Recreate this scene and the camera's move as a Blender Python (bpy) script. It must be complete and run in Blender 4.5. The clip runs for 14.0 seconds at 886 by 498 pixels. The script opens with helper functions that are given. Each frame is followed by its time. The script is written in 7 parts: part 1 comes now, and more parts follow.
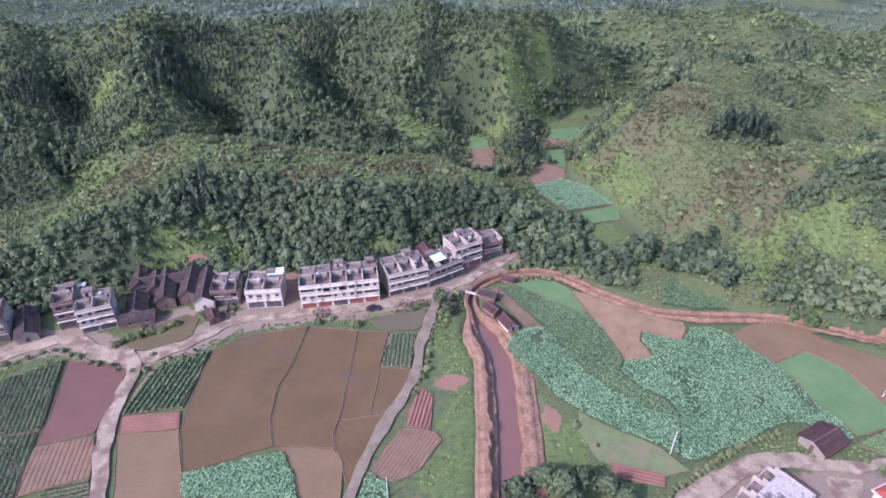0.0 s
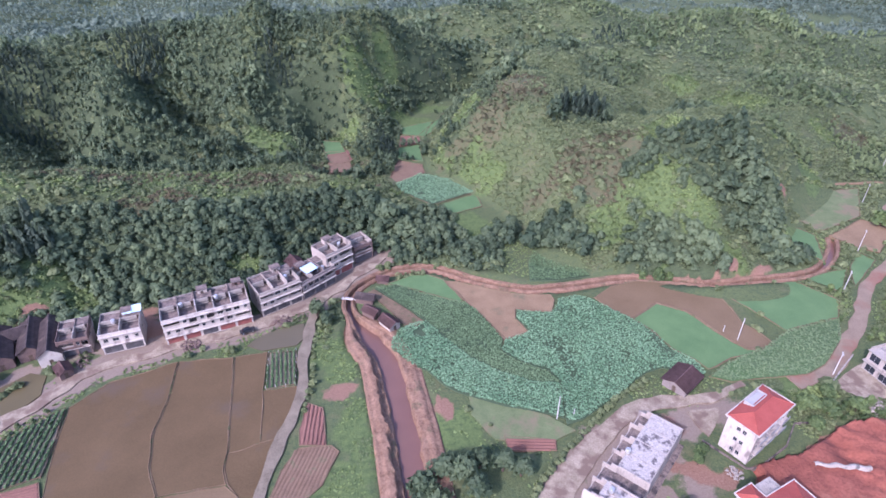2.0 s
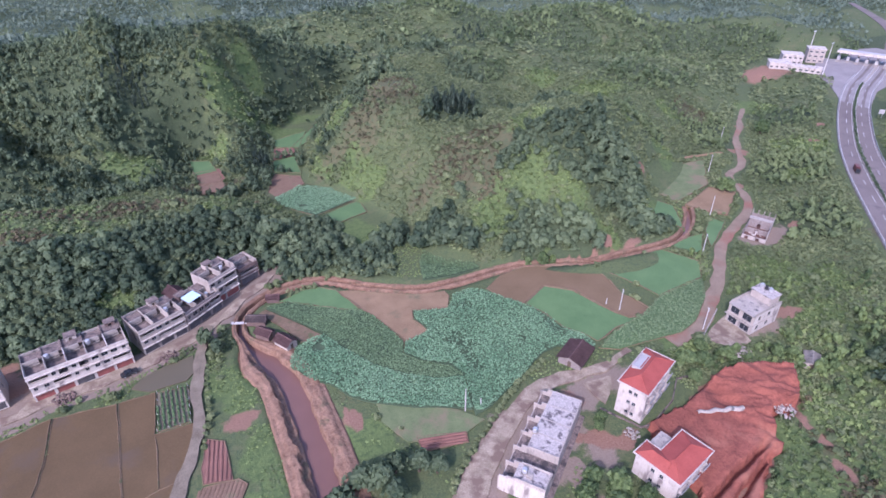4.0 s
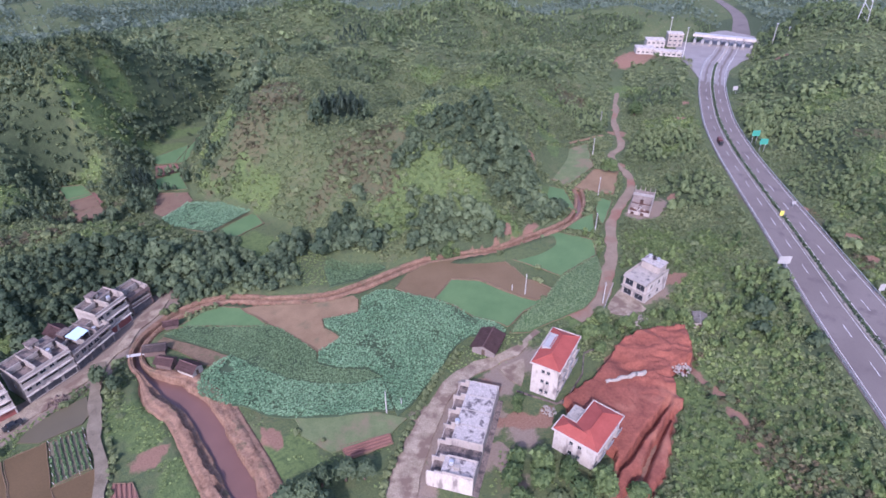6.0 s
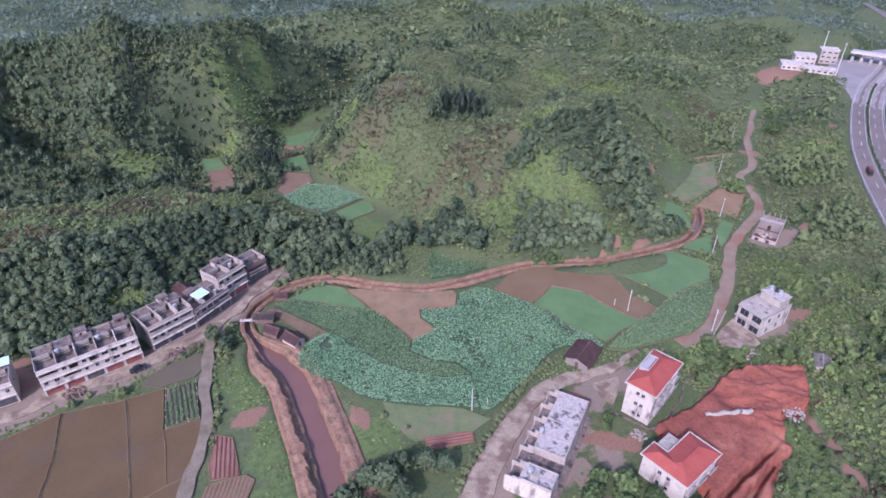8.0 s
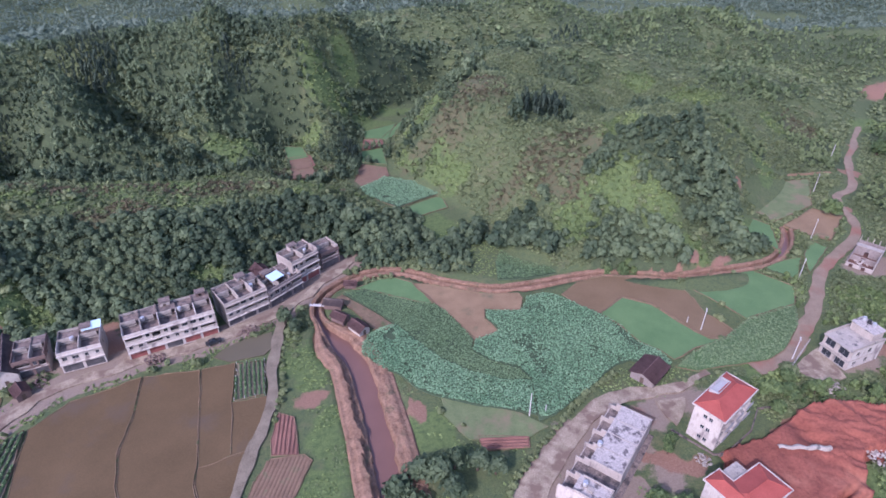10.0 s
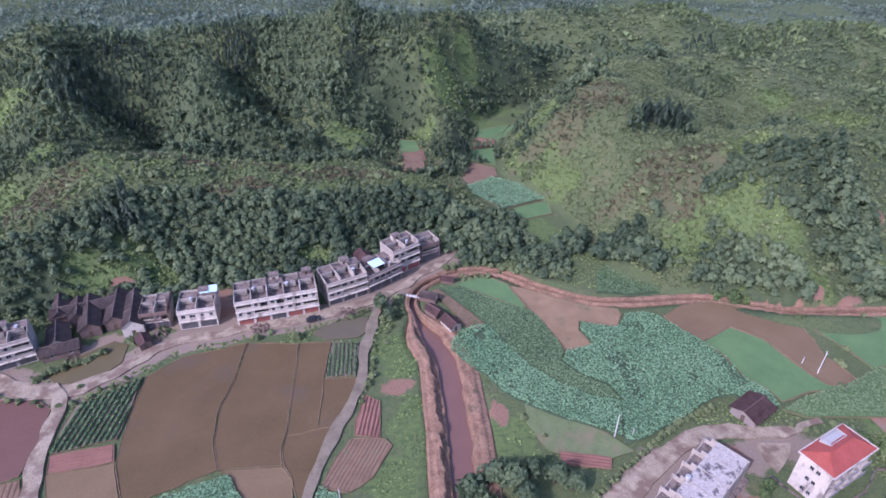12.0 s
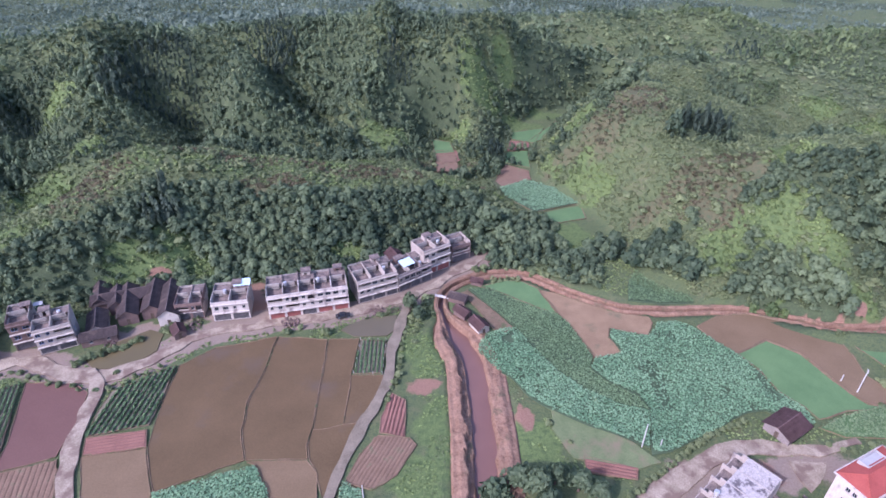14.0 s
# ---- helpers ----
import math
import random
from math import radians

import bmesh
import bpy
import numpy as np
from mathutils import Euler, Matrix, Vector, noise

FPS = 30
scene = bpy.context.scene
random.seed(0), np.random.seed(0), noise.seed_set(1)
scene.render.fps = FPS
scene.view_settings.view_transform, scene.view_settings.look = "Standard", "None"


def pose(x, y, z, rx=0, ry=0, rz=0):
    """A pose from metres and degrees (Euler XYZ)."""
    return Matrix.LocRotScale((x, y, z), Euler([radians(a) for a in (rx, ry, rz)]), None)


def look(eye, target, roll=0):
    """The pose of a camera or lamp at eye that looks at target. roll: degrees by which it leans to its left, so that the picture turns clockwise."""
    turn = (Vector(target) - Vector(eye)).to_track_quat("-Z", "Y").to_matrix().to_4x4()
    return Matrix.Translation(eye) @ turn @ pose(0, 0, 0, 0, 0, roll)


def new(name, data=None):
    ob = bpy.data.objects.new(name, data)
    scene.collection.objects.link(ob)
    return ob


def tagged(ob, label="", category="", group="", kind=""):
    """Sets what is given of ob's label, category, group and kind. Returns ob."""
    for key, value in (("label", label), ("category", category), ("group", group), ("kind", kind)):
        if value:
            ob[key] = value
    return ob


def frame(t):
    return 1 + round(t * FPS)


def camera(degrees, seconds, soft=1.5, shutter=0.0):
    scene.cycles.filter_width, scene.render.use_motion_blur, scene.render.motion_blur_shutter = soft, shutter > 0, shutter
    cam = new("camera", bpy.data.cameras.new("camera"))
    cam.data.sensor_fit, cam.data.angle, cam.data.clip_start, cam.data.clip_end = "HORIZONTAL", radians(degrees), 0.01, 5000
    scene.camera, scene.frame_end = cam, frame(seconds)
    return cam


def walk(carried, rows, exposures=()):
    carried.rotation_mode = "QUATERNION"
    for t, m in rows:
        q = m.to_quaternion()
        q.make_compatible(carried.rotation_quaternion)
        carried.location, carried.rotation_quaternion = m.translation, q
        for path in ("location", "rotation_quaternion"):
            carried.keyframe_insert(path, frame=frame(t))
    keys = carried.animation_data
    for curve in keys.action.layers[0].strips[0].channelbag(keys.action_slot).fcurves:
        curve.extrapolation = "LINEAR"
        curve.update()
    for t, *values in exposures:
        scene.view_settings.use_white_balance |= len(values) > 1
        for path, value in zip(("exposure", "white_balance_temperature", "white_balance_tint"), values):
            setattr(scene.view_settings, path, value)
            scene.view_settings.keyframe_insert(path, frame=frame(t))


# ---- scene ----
# ---- camera and its walk: a hovering camera that turns to its right and back ----
cam = camera(73.1, 14.0, soft=1.64)
EYE = (0.0, 0.0, 115.0)
TURNS = [
    (0.0, 0.0, 56.59),
    (0.5, -2.91, 56.61),
    (1.0, -6.24, 56.57),
    (1.5, -10.5, 56.61),
    (2.0, -14.79, 56.64),
    (2.5, -19.26, 56.66),
    (3.0, -22.32, 56.7),
    (3.2, -23.23, 56.83),
    (5.3, -34.9, 56.88),
    (5.5, -35.95, 56.91),
    (6.0, -38.27, 56.94),
    (6.5, -40.42, 56.98),
    (7.0, -40.18, 56.99),
    (7.5, -33.14, 56.97),
    (8.0, -26.47, 56.92),
    (8.2, -24.98, 56.89),
    (10.3, -18.4, 56.84),
    (10.5, -18.31, 56.86),
    (11.0, -15.11, 56.89),
    (11.5, -9.65, 56.9),
    (12.0, -7.15, 56.87),
    (12.5, -5.48, 56.88),
    (13.0, -4.47, 56.92),
    (13.5, -3.94, 56.92),
    (14.0, -3.64, 56.97),
]
walk(cam, [(t, pose(*EYE, tilt, 0, turn)) for t, turn, tilt in TURNS],
     exposures=[(t, ev, kelvin, 37.0) for t, ev, kelvin in ((0.0, 1.28, 5510.0), (1.5, 1.30, 5420.0), (3.0, 1.12, 5360.0), (5.5, 1.02, 5390.0), (8.0, 0.94, 5390.0), (11.5, 0.92, 5360.0), (12.5, 1.06, 5320.0), (14.0, 1.20, 5340.0))])

# ---- daylight: sky and one sun behind the camera ----
SUN_ELEV = 40.0
SHADE = Vector((0.78, 0.62, 0.0)).normalized()      # the way shadows fall on the ground
world = bpy.data.worlds.new("sky")
scene.world = world
world.use_nodes = True
wn = world.node_tree.nodes
sky = wn.new("ShaderNodeTexSky")
sky.sky_type = "NISHITA"
sky.sun_disc = False
sky.sun_elevation = radians(SUN_ELEV)
sky.sun_rotation = math.atan2(-SHADE.x, -SHADE.y)
sky.air_density, sky.dust_density = 1.3, 2.0
world.node_tree.links.new(sky.outputs[0], wn["Background"].inputs[0])
wn["Background"].inputs[1].default_value = 0.15
sun_data = bpy.data.lights.new("sun", "SUN")
sun_data.energy, sun_data.angle, sun_data.color = 2.3, radians(0.6), (1.0, 0.93, 0.83)
sun = new("sun", sun_data)
sun.matrix_world = look((0, 0, 300), Vector((0, 0, 300)) + SHADE * math.cos(radians(SUN_ELEV)) - Vector((0, 0, math.sin(radians(SUN_ELEV)))))
scene.view_settings.exposure = 0.0

# ---- materials ----
def material(name, dark, light, rough=0.9, scale=1.0, fine=8.0, bump=0.3, bump_dist=0.05, island=0.0, objrand=0.0, metal=0.0, third=None, third_scale=0.15, third_cut=0.55, stretch=None, spec=0.3):
    """A two-scale mottled surface: dark to light by noise, fine grain, optional third colour in patches."""
    m = bpy.data.materials.new(name)
    m.use_nodes = True
    nt = m.node_tree
    N, L = nt.nodes, nt.links
    b = N["Principled BSDF"]
    b.inputs["Roughness"].default_value = rough
    b.inputs["Metallic"].default_value = metal
    b.inputs["Specular IOR Level"].default_value = spec
    tc = N.new("ShaderNodeTexCoord")
    vec = tc.outputs["Object"]
    if stretch:
        mp = N.new("ShaderNodeMapping")
        mp.inputs["Scale"].default_value = stretch
        L.new(vec, mp.inputs["Vector"])
        vec = mp.outputs["Vector"]
    def noise_node(s, detail=4.0):
        n = N.new("ShaderNodeTexNoise")
        n.inputs["Scale"].default_value = s
        n.inputs["Detail"].default_value = detail
        n.inputs["Roughness"].default_value = 0.6
        L.new(vec, n.inputs["Vector"])
        return n
    big, small = noise_node(scale), noise_node(fine)
    add = N.new("ShaderNodeMath"); add.operation = "ADD"
    L.new(big.outputs["Fac"], add.inputs[0]); L.new(small.outputs["Fac"], add.inputs[1])
    last = add.outputs[0]
    if island or objrand:
        src = N.new("ShaderNodeNewGeometry").outputs["Random Per Island"] if island else N.new("ShaderNodeObjectInfo").outputs["Random"]
        mul = N.new("ShaderNodeMath"); mul.operation = "MULTIPLY_ADD"
        mul.inputs[1].default_value = 2 * (island or objrand); mul.inputs[2].default_value = -(island or objrand)
        L.new(src, mul.inputs[0])
        a2 = N.new("ShaderNodeMath"); a2.operation = "ADD"
        L.new(last, a2.inputs[0]); L.new(mul.outputs[0], a2.inputs[1])
        last = a2.outputs[0]
    ramp = N.new("ShaderNodeMapRange")
    ramp.inputs["From Min"].default_value, ramp.inputs["From Max"].default_value = 0.7, 1.3
    L.new(last, ramp.inputs["Value"])
    mix = N.new("ShaderNodeMix"); mix.data_type = "RGBA"
    mix.inputs["A"].default_value, mix.inputs["B"].default_value = (*dark, 1), (*light, 1)
    L.new(ramp.outputs["Result"], mix.inputs["Factor"])
    col = mix.outputs["Result"]
    if third:
        pt = noise_node(third_scale, 5.0)
        r3 = N.new("ShaderNodeMapRange")
        r3.inputs["From Min"].default_value, r3.inputs["From Max"].default_value = third_cut, third_cut + 0.12
        L.new(pt.outputs["Fac"], r3.inputs["Value"])
        m3 = N.new("ShaderNodeMix"); m3.data_type = "RGBA"
        m3.inputs["B"].default_value = (*third, 1)
        L.new(r3.outputs["Result"], m3.inputs["Factor"]); L.new(col, m3.inputs["A"])
        col = m3.outputs["Result"]
    L.new(col, b.inputs["Base Color"])
    if bump:
        bn = N.new("ShaderNodeBump")
        bn.inputs["Strength"].default_value, bn.inputs["Distance"].default_value = bump, bump_dist
        L.new(add.outputs[0], bn.inputs["Height"]); L.new(bn.outputs["Normal"], b.inputs["Normal"])
    return m


def foliage(name, dark, light, spread=0.5):
    """Leaves: colour by the plant's own tint and by the leaf, a little light passing through."""
    m = bpy.data.materials.new(name)
    m.use_nodes = True
    nt = m.node_tree
    N, L = nt.nodes, nt.links
    b = N["Principled BSDF"]
    b.inputs["Roughness"].default_value = 0.65
    b.inputs["Specular IOR Level"].default_value = 0.25
    at = N.new("ShaderNodeAttribute"); at.attribute_name = "tint"
    geo = N.new("ShaderNodeNewGeometry")
    mul = N.new("ShaderNodeMath"); mul.operation = "MULTIPLY_ADD"
    mul.inputs[1].default_value, mul.inputs[2].default_value = spread, -spread / 2
    L.new(geo.outputs["Random Per Island"], mul.inputs[0])
    a = N.new("ShaderNodeMath"); a.operation = "ADD"; a.use_clamp = True
    L.new(at.outputs["Fac"], a.inputs[0]); L.new(mul.outputs[0], a.inputs[1])
    mix = N.new("ShaderNodeMix"); mix.data_type = "RGBA"
    mix.inputs["A"].default_value, mix.inputs["B"].default_value = (*dark, 1), (*light, 1)
    L.new(a.outputs[0], mix.inputs["Factor"])
    L.new(mix.outputs["Result"], b.inputs["Base Color"])
    tr = N.new("ShaderNodeBsdfTranslucent")
    L.new(mix.outputs["Result"], tr.inputs["Color"])
    ms = N.new("ShaderNodeMixShader"); ms.inputs[0].default_value = 0.34
    L.new(b.outputs[0], ms.inputs[1]); L.new(tr.outputs[0], ms.inputs[2])
    L.new(ms.outputs[0], N["Material Output"].inputs["Surface"])
    return m


def ground_material():
    """Grass, scrub floor, red earth and lush grass, by the ground's own cover and by noise."""
    m = bpy.data.materials.new("ground_cover")
    m.use_nodes = True
    nt = m.node_tree
    N, L = nt.nodes, nt.links
    b = N["Principled BSDF"]
    b.inputs["Roughness"].default_value = 0.95
    b.inputs["Specular IOR Level"].default_value = 0.15
    tc = N.new("ShaderNodeTexCoord")
    def nz(s, d=6.0):
        n = N.new("ShaderNodeTexNoise")
        n.inputs["Scale"].default_value, n.inputs["Detail"].default_value, n.inputs["Roughness"].default_value = s, d, 0.65
        L.new(tc.outputs["Object"], n.inputs["Vector"])
        return n.outputs["Fac"]
    def ramp(v, lo, hi):
        r = N.new("ShaderNodeMapRange")
        r.inputs["From Min"].default_value, r.inputs["From Max"].default_value = lo, hi
        L.new(v, r.inputs["Value"])
        return r.outputs["Result"]
    def mixc(f, a, c):
        x = N.new("ShaderNodeMix"); x.data_type = "RGBA"
        L.new(f, x.inputs["Factor"])
        for s, v in (("A", a), ("B", c)):
            if isinstance(v, tuple):
                x.inputs[s].default_value = (*v, 1)
            else:
                L.new(v, x.inputs[s])
        return x.outputs["Result"]
    def cover(name, wob=0.5):
        at = N.new("ShaderNodeAttribute"); at.attribute_name = name
        k = N.new("ShaderNodeMath"); k.operation = "MULTIPLY_ADD"; k.inputs[1].default_value = wob; k.inputs[2].default_value = -wob / 2
        L.new(edge, k.inputs[0])
        s = N.new("ShaderNodeMath"); s.operation = "ADD"
        L.new(at.outputs["Fac"], s.inputs[0]); L.new(k.outputs[0], s.inputs[1])
        return ramp(s.outputs[0], 0.42, 0.58)
    edge = nz(0.3)
    fine = nz(2.2)
    mid = nz(0.12)
    tuft = nz(0.7, 4.0)
    grass = mixc(ramp(fine, 0.3, 0.7), (0.052, 0.074, 0.032), (0.112, 0.132, 0.056))
    grass = mixc(ramp(mid, 0.52, 0.72), grass, (0.12, 0.118, 0.062))
    lush = mixc(ramp(fine, 0.3, 0.7), (0.066, 0.100, 0.034), (0.130, 0.168, 0.060))
    lush = mixc(ramp(tuft, 0.46, 0.66), lush, (0.056, 0.084, 0.032))
    soil = mixc(ramp(fine, 0.25, 0.75), (0.148, 0.082, 0.056), (0.262, 0.156, 0.108))
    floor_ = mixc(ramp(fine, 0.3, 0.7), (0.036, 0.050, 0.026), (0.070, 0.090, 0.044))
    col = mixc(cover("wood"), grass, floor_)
    col = mixc(cover("dry", 1.1), col, mixc(ramp(fine, 0.3, 0.7), (0.064, 0.068, 0.034), (0.120, 0.110, 0.058)))
    col = mixc(ramp(tuft, 0.50, 0.62), col, mixc(ramp(fine, 0.3, 0.7), (0.044, 0.064, 0.031), (0.080, 0.106, 0.050)))
    col = mixc(cover("lush", 1.1), col, lush)
    col = mixc(cover("yard", 0.9), col, mixc(ramp(fine, 0.25, 0.75), (0.160, 0.120, 0.090), (0.245, 0.192, 0.150)))
    col = mixc(cover("soil", 0.8), col, soil)
    L.new(col, b.inputs["Base Color"])
    bn = N.new("ShaderNodeBump")
    bn.inputs["Strength"].default_value, bn.inputs["Distance"].default_value = 0.6, 0.35
    L.new(fine, bn.inputs["Height"]); L.new(bn.outputs["Normal"], b.inputs["Normal"])
    return m


def water_material(name, colour, rough=0.12, spec=0.5):
    m = bpy.data.materials.new(name)
    m.use_nodes = True
    N, L = m.node_tree.nodes, m.node_tree.links
    b = N["Principled BSDF"]
    b.inputs["Specular IOR Level"].default_value = spec
    b.inputs["Roughness"].default_value = rough
    tc = N.new("ShaderNodeTexCoord")
    n = N.new("ShaderNodeTexNoise"); n.inputs["Scale"].default_value = 0.12; n.inputs["Detail"].default_value = 6
    L.new(tc.outputs["Object"], n.inputs["Vector"])
    x = N.new("ShaderNodeMix"); x.data_type = "RGBA"
    x.inputs["A"].default_value = (*[c * 0.8 for c in colour], 1)
    x.inputs["B"].default_value = (*[c * 1.2 for c in colour], 1)
    L.new(n.outputs["Fac"], x.inputs["Factor"]); L.new(x.outputs["Result"], b.inputs["Base Color"])
    w = N.new("ShaderNodeTexNoise"); w.inputs["Scale"].default_value = 3.0; w.inputs["Detail"].default_value = 3
    L.new(tc.outputs["Object"], w.inputs["Vector"])
    bn = N.new("ShaderNodeBump"); bn.inputs["Strength"].default_value, bn.inputs["Distance"].default_value = 0.15, 0.02
    L.new(w.outputs["Fac"], bn.inputs["Height"]); L.new(bn.outputs["Normal"], b.inputs["Normal"])
    return m


M_GROUND = ground_material()
M_MUD = material("paddy_mud", (0.083, 0.0555, 0.0275), (0.119, 0.0795, 0.041), 0.7, 0.08, 3.0, 0.3, 0.03, spec=0.12, third=(0.095, 0.07, 0.05), third_scale=0.05)
M_MUD_RED = material("red_mud", (0.098, 0.048, 0.036), (0.128, 0.066, 0.050), 0.7, 0.08, 3.0, 0.3, 0.03)
M_MUD_OCHRE = material("ochre_mud", (0.118, 0.078, 0.038), (0.164, 0.110, 0.060), 0.7, 0.1, 3.0, 0.3, 0.03)
M_SOIL = material("tilled_soil", (0.150, 0.098, 0.054), (0.240, 0.160, 0.092), 0.95, 0.15, 4.0, 0.6, 0.08, third=(0.125, 0.105, 0.058), third_scale=0.12, third_cut=0.56)
M_SOIL_BROWN = material("furrowed_brown_soil", (0.118, 0.074, 0.046), (0.195, 0.126, 0.082), 0.95, 0.3, 4.0, 0.6, 0.06, third=(0.10, 0.10, 0.05), third_scale=0.3, third_cut=0.58)
M_PLOTSOIL = material("dry_plot_soil", (0.110, 0.096, 0.062), (0.180, 0.156, 0.104), 0.95, 0.3, 4.0, 0.5, 0.06)
M_SOIL_RED = material("red_tilled_soil", (0.135, 0.066, 0.050), (0.225, 0.112, 0.084), 0.95, 0.2, 4.0, 0.6, 0.08)
M_SEED = material("seedling_bed", (0.064, 0.122, 0.044), (0.104, 0.172, 0.066), 0.85, 0.12, 5.0, 0.4, 0.06)
M_TURF = material("meadow_turf", (0.080, 0.112, 0.046), (0.145, 0.165, 0.075), 0.95, 0.25, 4.0, 0.5, 0.08, third=(0.165, 0.135, 0.08), third_scale=0.12, third_cut=0.5)
M_CROPSOIL = material("crop_soil", (0.040, 0.066, 0.034), (0.074, 0.106, 0.056), 0.95, 0.2, 4.0)
M_BUND = material("earth_bund", (0.092, 0.062, 0.036), (0.190, 0.132, 0.082), 0.95, 0.3, 4.0, 0.6, 0.08, third=(0.075, 0.085, 0.035), third_scale=0.4)
M_ROAD = material("worn_concrete_road", (0.165, 0.126, 0.086), (0.345, 0.284, 0.208), 0.9, 0.3, 3.0, 0.3, 0.03, third=(0.150, 0.104, 0.076), third_scale=0.22, third_cut=0.47)
M_LANE = material("old_lane_concrete", (0.110, 0.088, 0.060), (0.205, 0.168, 0.120), 0.9, 0.4, 4.0, 0.3, 0.03)
M_DIRT = material("dirt_road", (0.148, 0.108, 0.074), (0.240, 0.178, 0.126), 0.95, 0.25, 3.0, 0.4, 0.05, third=(0.205, 0.096, 0.064), third_scale=0.05, third_cut=0.50)
M_ASPHALT = material("asphalt", (0.126, 0.104, 0.096), (0.180, 0.152, 0.142), 0.95, 0.05, 6.0, 0.15, 0.01, spec=0.1, third=(0.118, 0.098, 0.094), third_scale=0.16, third_cut=0.55)
M_PAINT = material("road_paint", (0.36, 0.35, 0.34), (0.66, 0.65, 0.63), 0.7, 1.0, 9.0, 0.0)
M_RIVER = water_material("muddy_water", (0.150, 0.078, 0.058), 0.3)
M_PLAZA = material("pale_plaza_paving", (0.17, 0.15, 0.145), (0.26, 0.235, 0.225), 0.9, 0.1, 3.0, 0.2, 0.02)
M_POND = water_material("pond_water", (0.098, 0.078, 0.036), 0.5, 0.25)
M_POND_GREEN = water_material("green_pond_water", (0.095, 0.078, 0.044), 0.5)
M_BANK = material("river_bank_earth", (0.116, 0.064, 0.039), (0.262, 0.160, 0.106), 0.95, 0.35, 1.6, 0.9, 0.25, third=(0.105, 0.085, 0.048), third_scale=0.22, third_cut=0.56)
M_EARTH = material("raw_red_earth", (0.140, 0.043, 0.029), (0.258, 0.087, 0.057), 0.95, 0.2, 1.5, 0.9, 0.3, third=(0.290, 0.122, 0.078), third_scale=0.06, third_cut=0.54)

F_WOOD = foliage("wood_leaves", (0.048, 0.076, 0.042), (0.158, 0.206, 0.104), 0.34)
F_SCRUB = foliage("scrub_leaves", (0.100, 0.130, 0.058), (0.205, 0.242, 0.110), 0.3)
# far woods: pale blue-green leaf colour imitates haze, not another species
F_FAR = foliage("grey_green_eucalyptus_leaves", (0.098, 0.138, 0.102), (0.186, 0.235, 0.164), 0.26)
F_MIXED = foliage("mid_green_leaves", (0.076, 0.112, 0.050), (0.205, 0.258, 0.112), 0.4)
F_YOUNG = foliage("young_tree_leaves", (0.056, 0.092, 0.036), (0.205, 0.272, 0.098), 0.55)
# pines; the very dark leaf colour also carries shade of the hollows
F_PINE = foliage("pine_and_shade_leaves", (0.026, 0.044, 0.032), (0.074, 0.104, 0.066), 0.3)
F_LUSH = foliage("fresh_leaves", (0.092, 0.134, 0.045), (0.250, 0.315, 0.114), 0.7)
F_DRY = foliage("dry_leaves", (0.070, 0.068, 0.036), (0.185, 0.150, 0.085), 0.6)
F_LOTUS = foliage("lotus_leaves", (0.098, 0.194, 0.094), (0.238, 0.375, 0.204), 0.75)
F_PALE = foliage("pale_crop_leaves", (0.080, 0.136, 0.062), (0.178, 0.242, 0.116), 0.7)
F_BEAN = foliage("bean_leaves", (0.102, 0.164, 0.074), (0.196, 0.280, 0.132), 0.6)
F_CROP = foliage("crop_leaves", (0.055, 0.100, 0.042), (0.130, 0.205, 0.085), 0.7)
M_BARK = material("bark", (0.05, 0.035, 0.025), (0.14, 0.10, 0.075), 0.95, 1.0, 8.0, 0.6, 0.03)
# ---- outlines of the fields, ponds and yards on the valley floor (metres) ----
PLOT = {}
PLOT['crop_left_up'] = [(-121.5, 106.6), (-115.5, 110.9), (-103.2, 118.8), (-101.4, 112.1), (-98.4, 102.8), (-96.2, 95.1), (-111.5, 91.7)]
PLOT['crop_left_low'] = [(-111.2, 91.2), (-96.2, 94.5), (-91.7, 76.4), (-101.3, 76.4)]
PLOT['paddy_red'] = [(-101.9, 118.8), (-89.5, 118.4), (-84.2, 114.1), (-83, 107.5), (-83, 98.9), (-83, 94.5), (-94.7, 90.9), (-96.8, 101)]
PLOT['ploughed_left'] = [(-94.7, 90.3), (-82.4, 93.7), (-77.8, 82.2), (-85.7, 79.6), (-91.4, 77.4)]
PLOT['crop_left_corner'] = [(-85.5, 79.1), (-77.8, 81.7), (-74.7, 75.1), (-86.2, 75)]
PLOT['veg_rows'] = [(-78.2, 114.1), (-64.6, 122.8), (-64.5, 110.5), (-65, 102.5), (-78.4, 99.8), (-78.9, 106.6)]
PLOT['strip_red'] = [(-78.5, 99.3), (-65, 101), (-63.4, 95.8), (-77.1, 94.5)]
PLOT['field_brown'] = [(-77.2, 94), (-63.2, 95.3), (-58, 83.3), (-55.2, 75.1), (-69.5, 75.1)]
PLOT['paddy_big'] = [(-63.6, 122.8), (-55.7, 129.3), (-39.4, 133), (-40.5, 118.8), (-42.8, 108.5), (-42.3, 99.3), (-39.9, 90.9), (-57.6, 83.6), (-63, 95.8), (-63.7, 102.9), (-64.2, 112.5)]
PLOT['paddy_mid'] = [(-38.9, 133), (-24.8, 130.8), (-24.9, 116.7), (-25.2, 102.9), (-25.4, 99.3), (-26, 94.2), (-25.2, 90.3), (-39.5, 90.9), (-41.9, 99.3), (-42.3, 108.5), (-40.1, 118.8)]
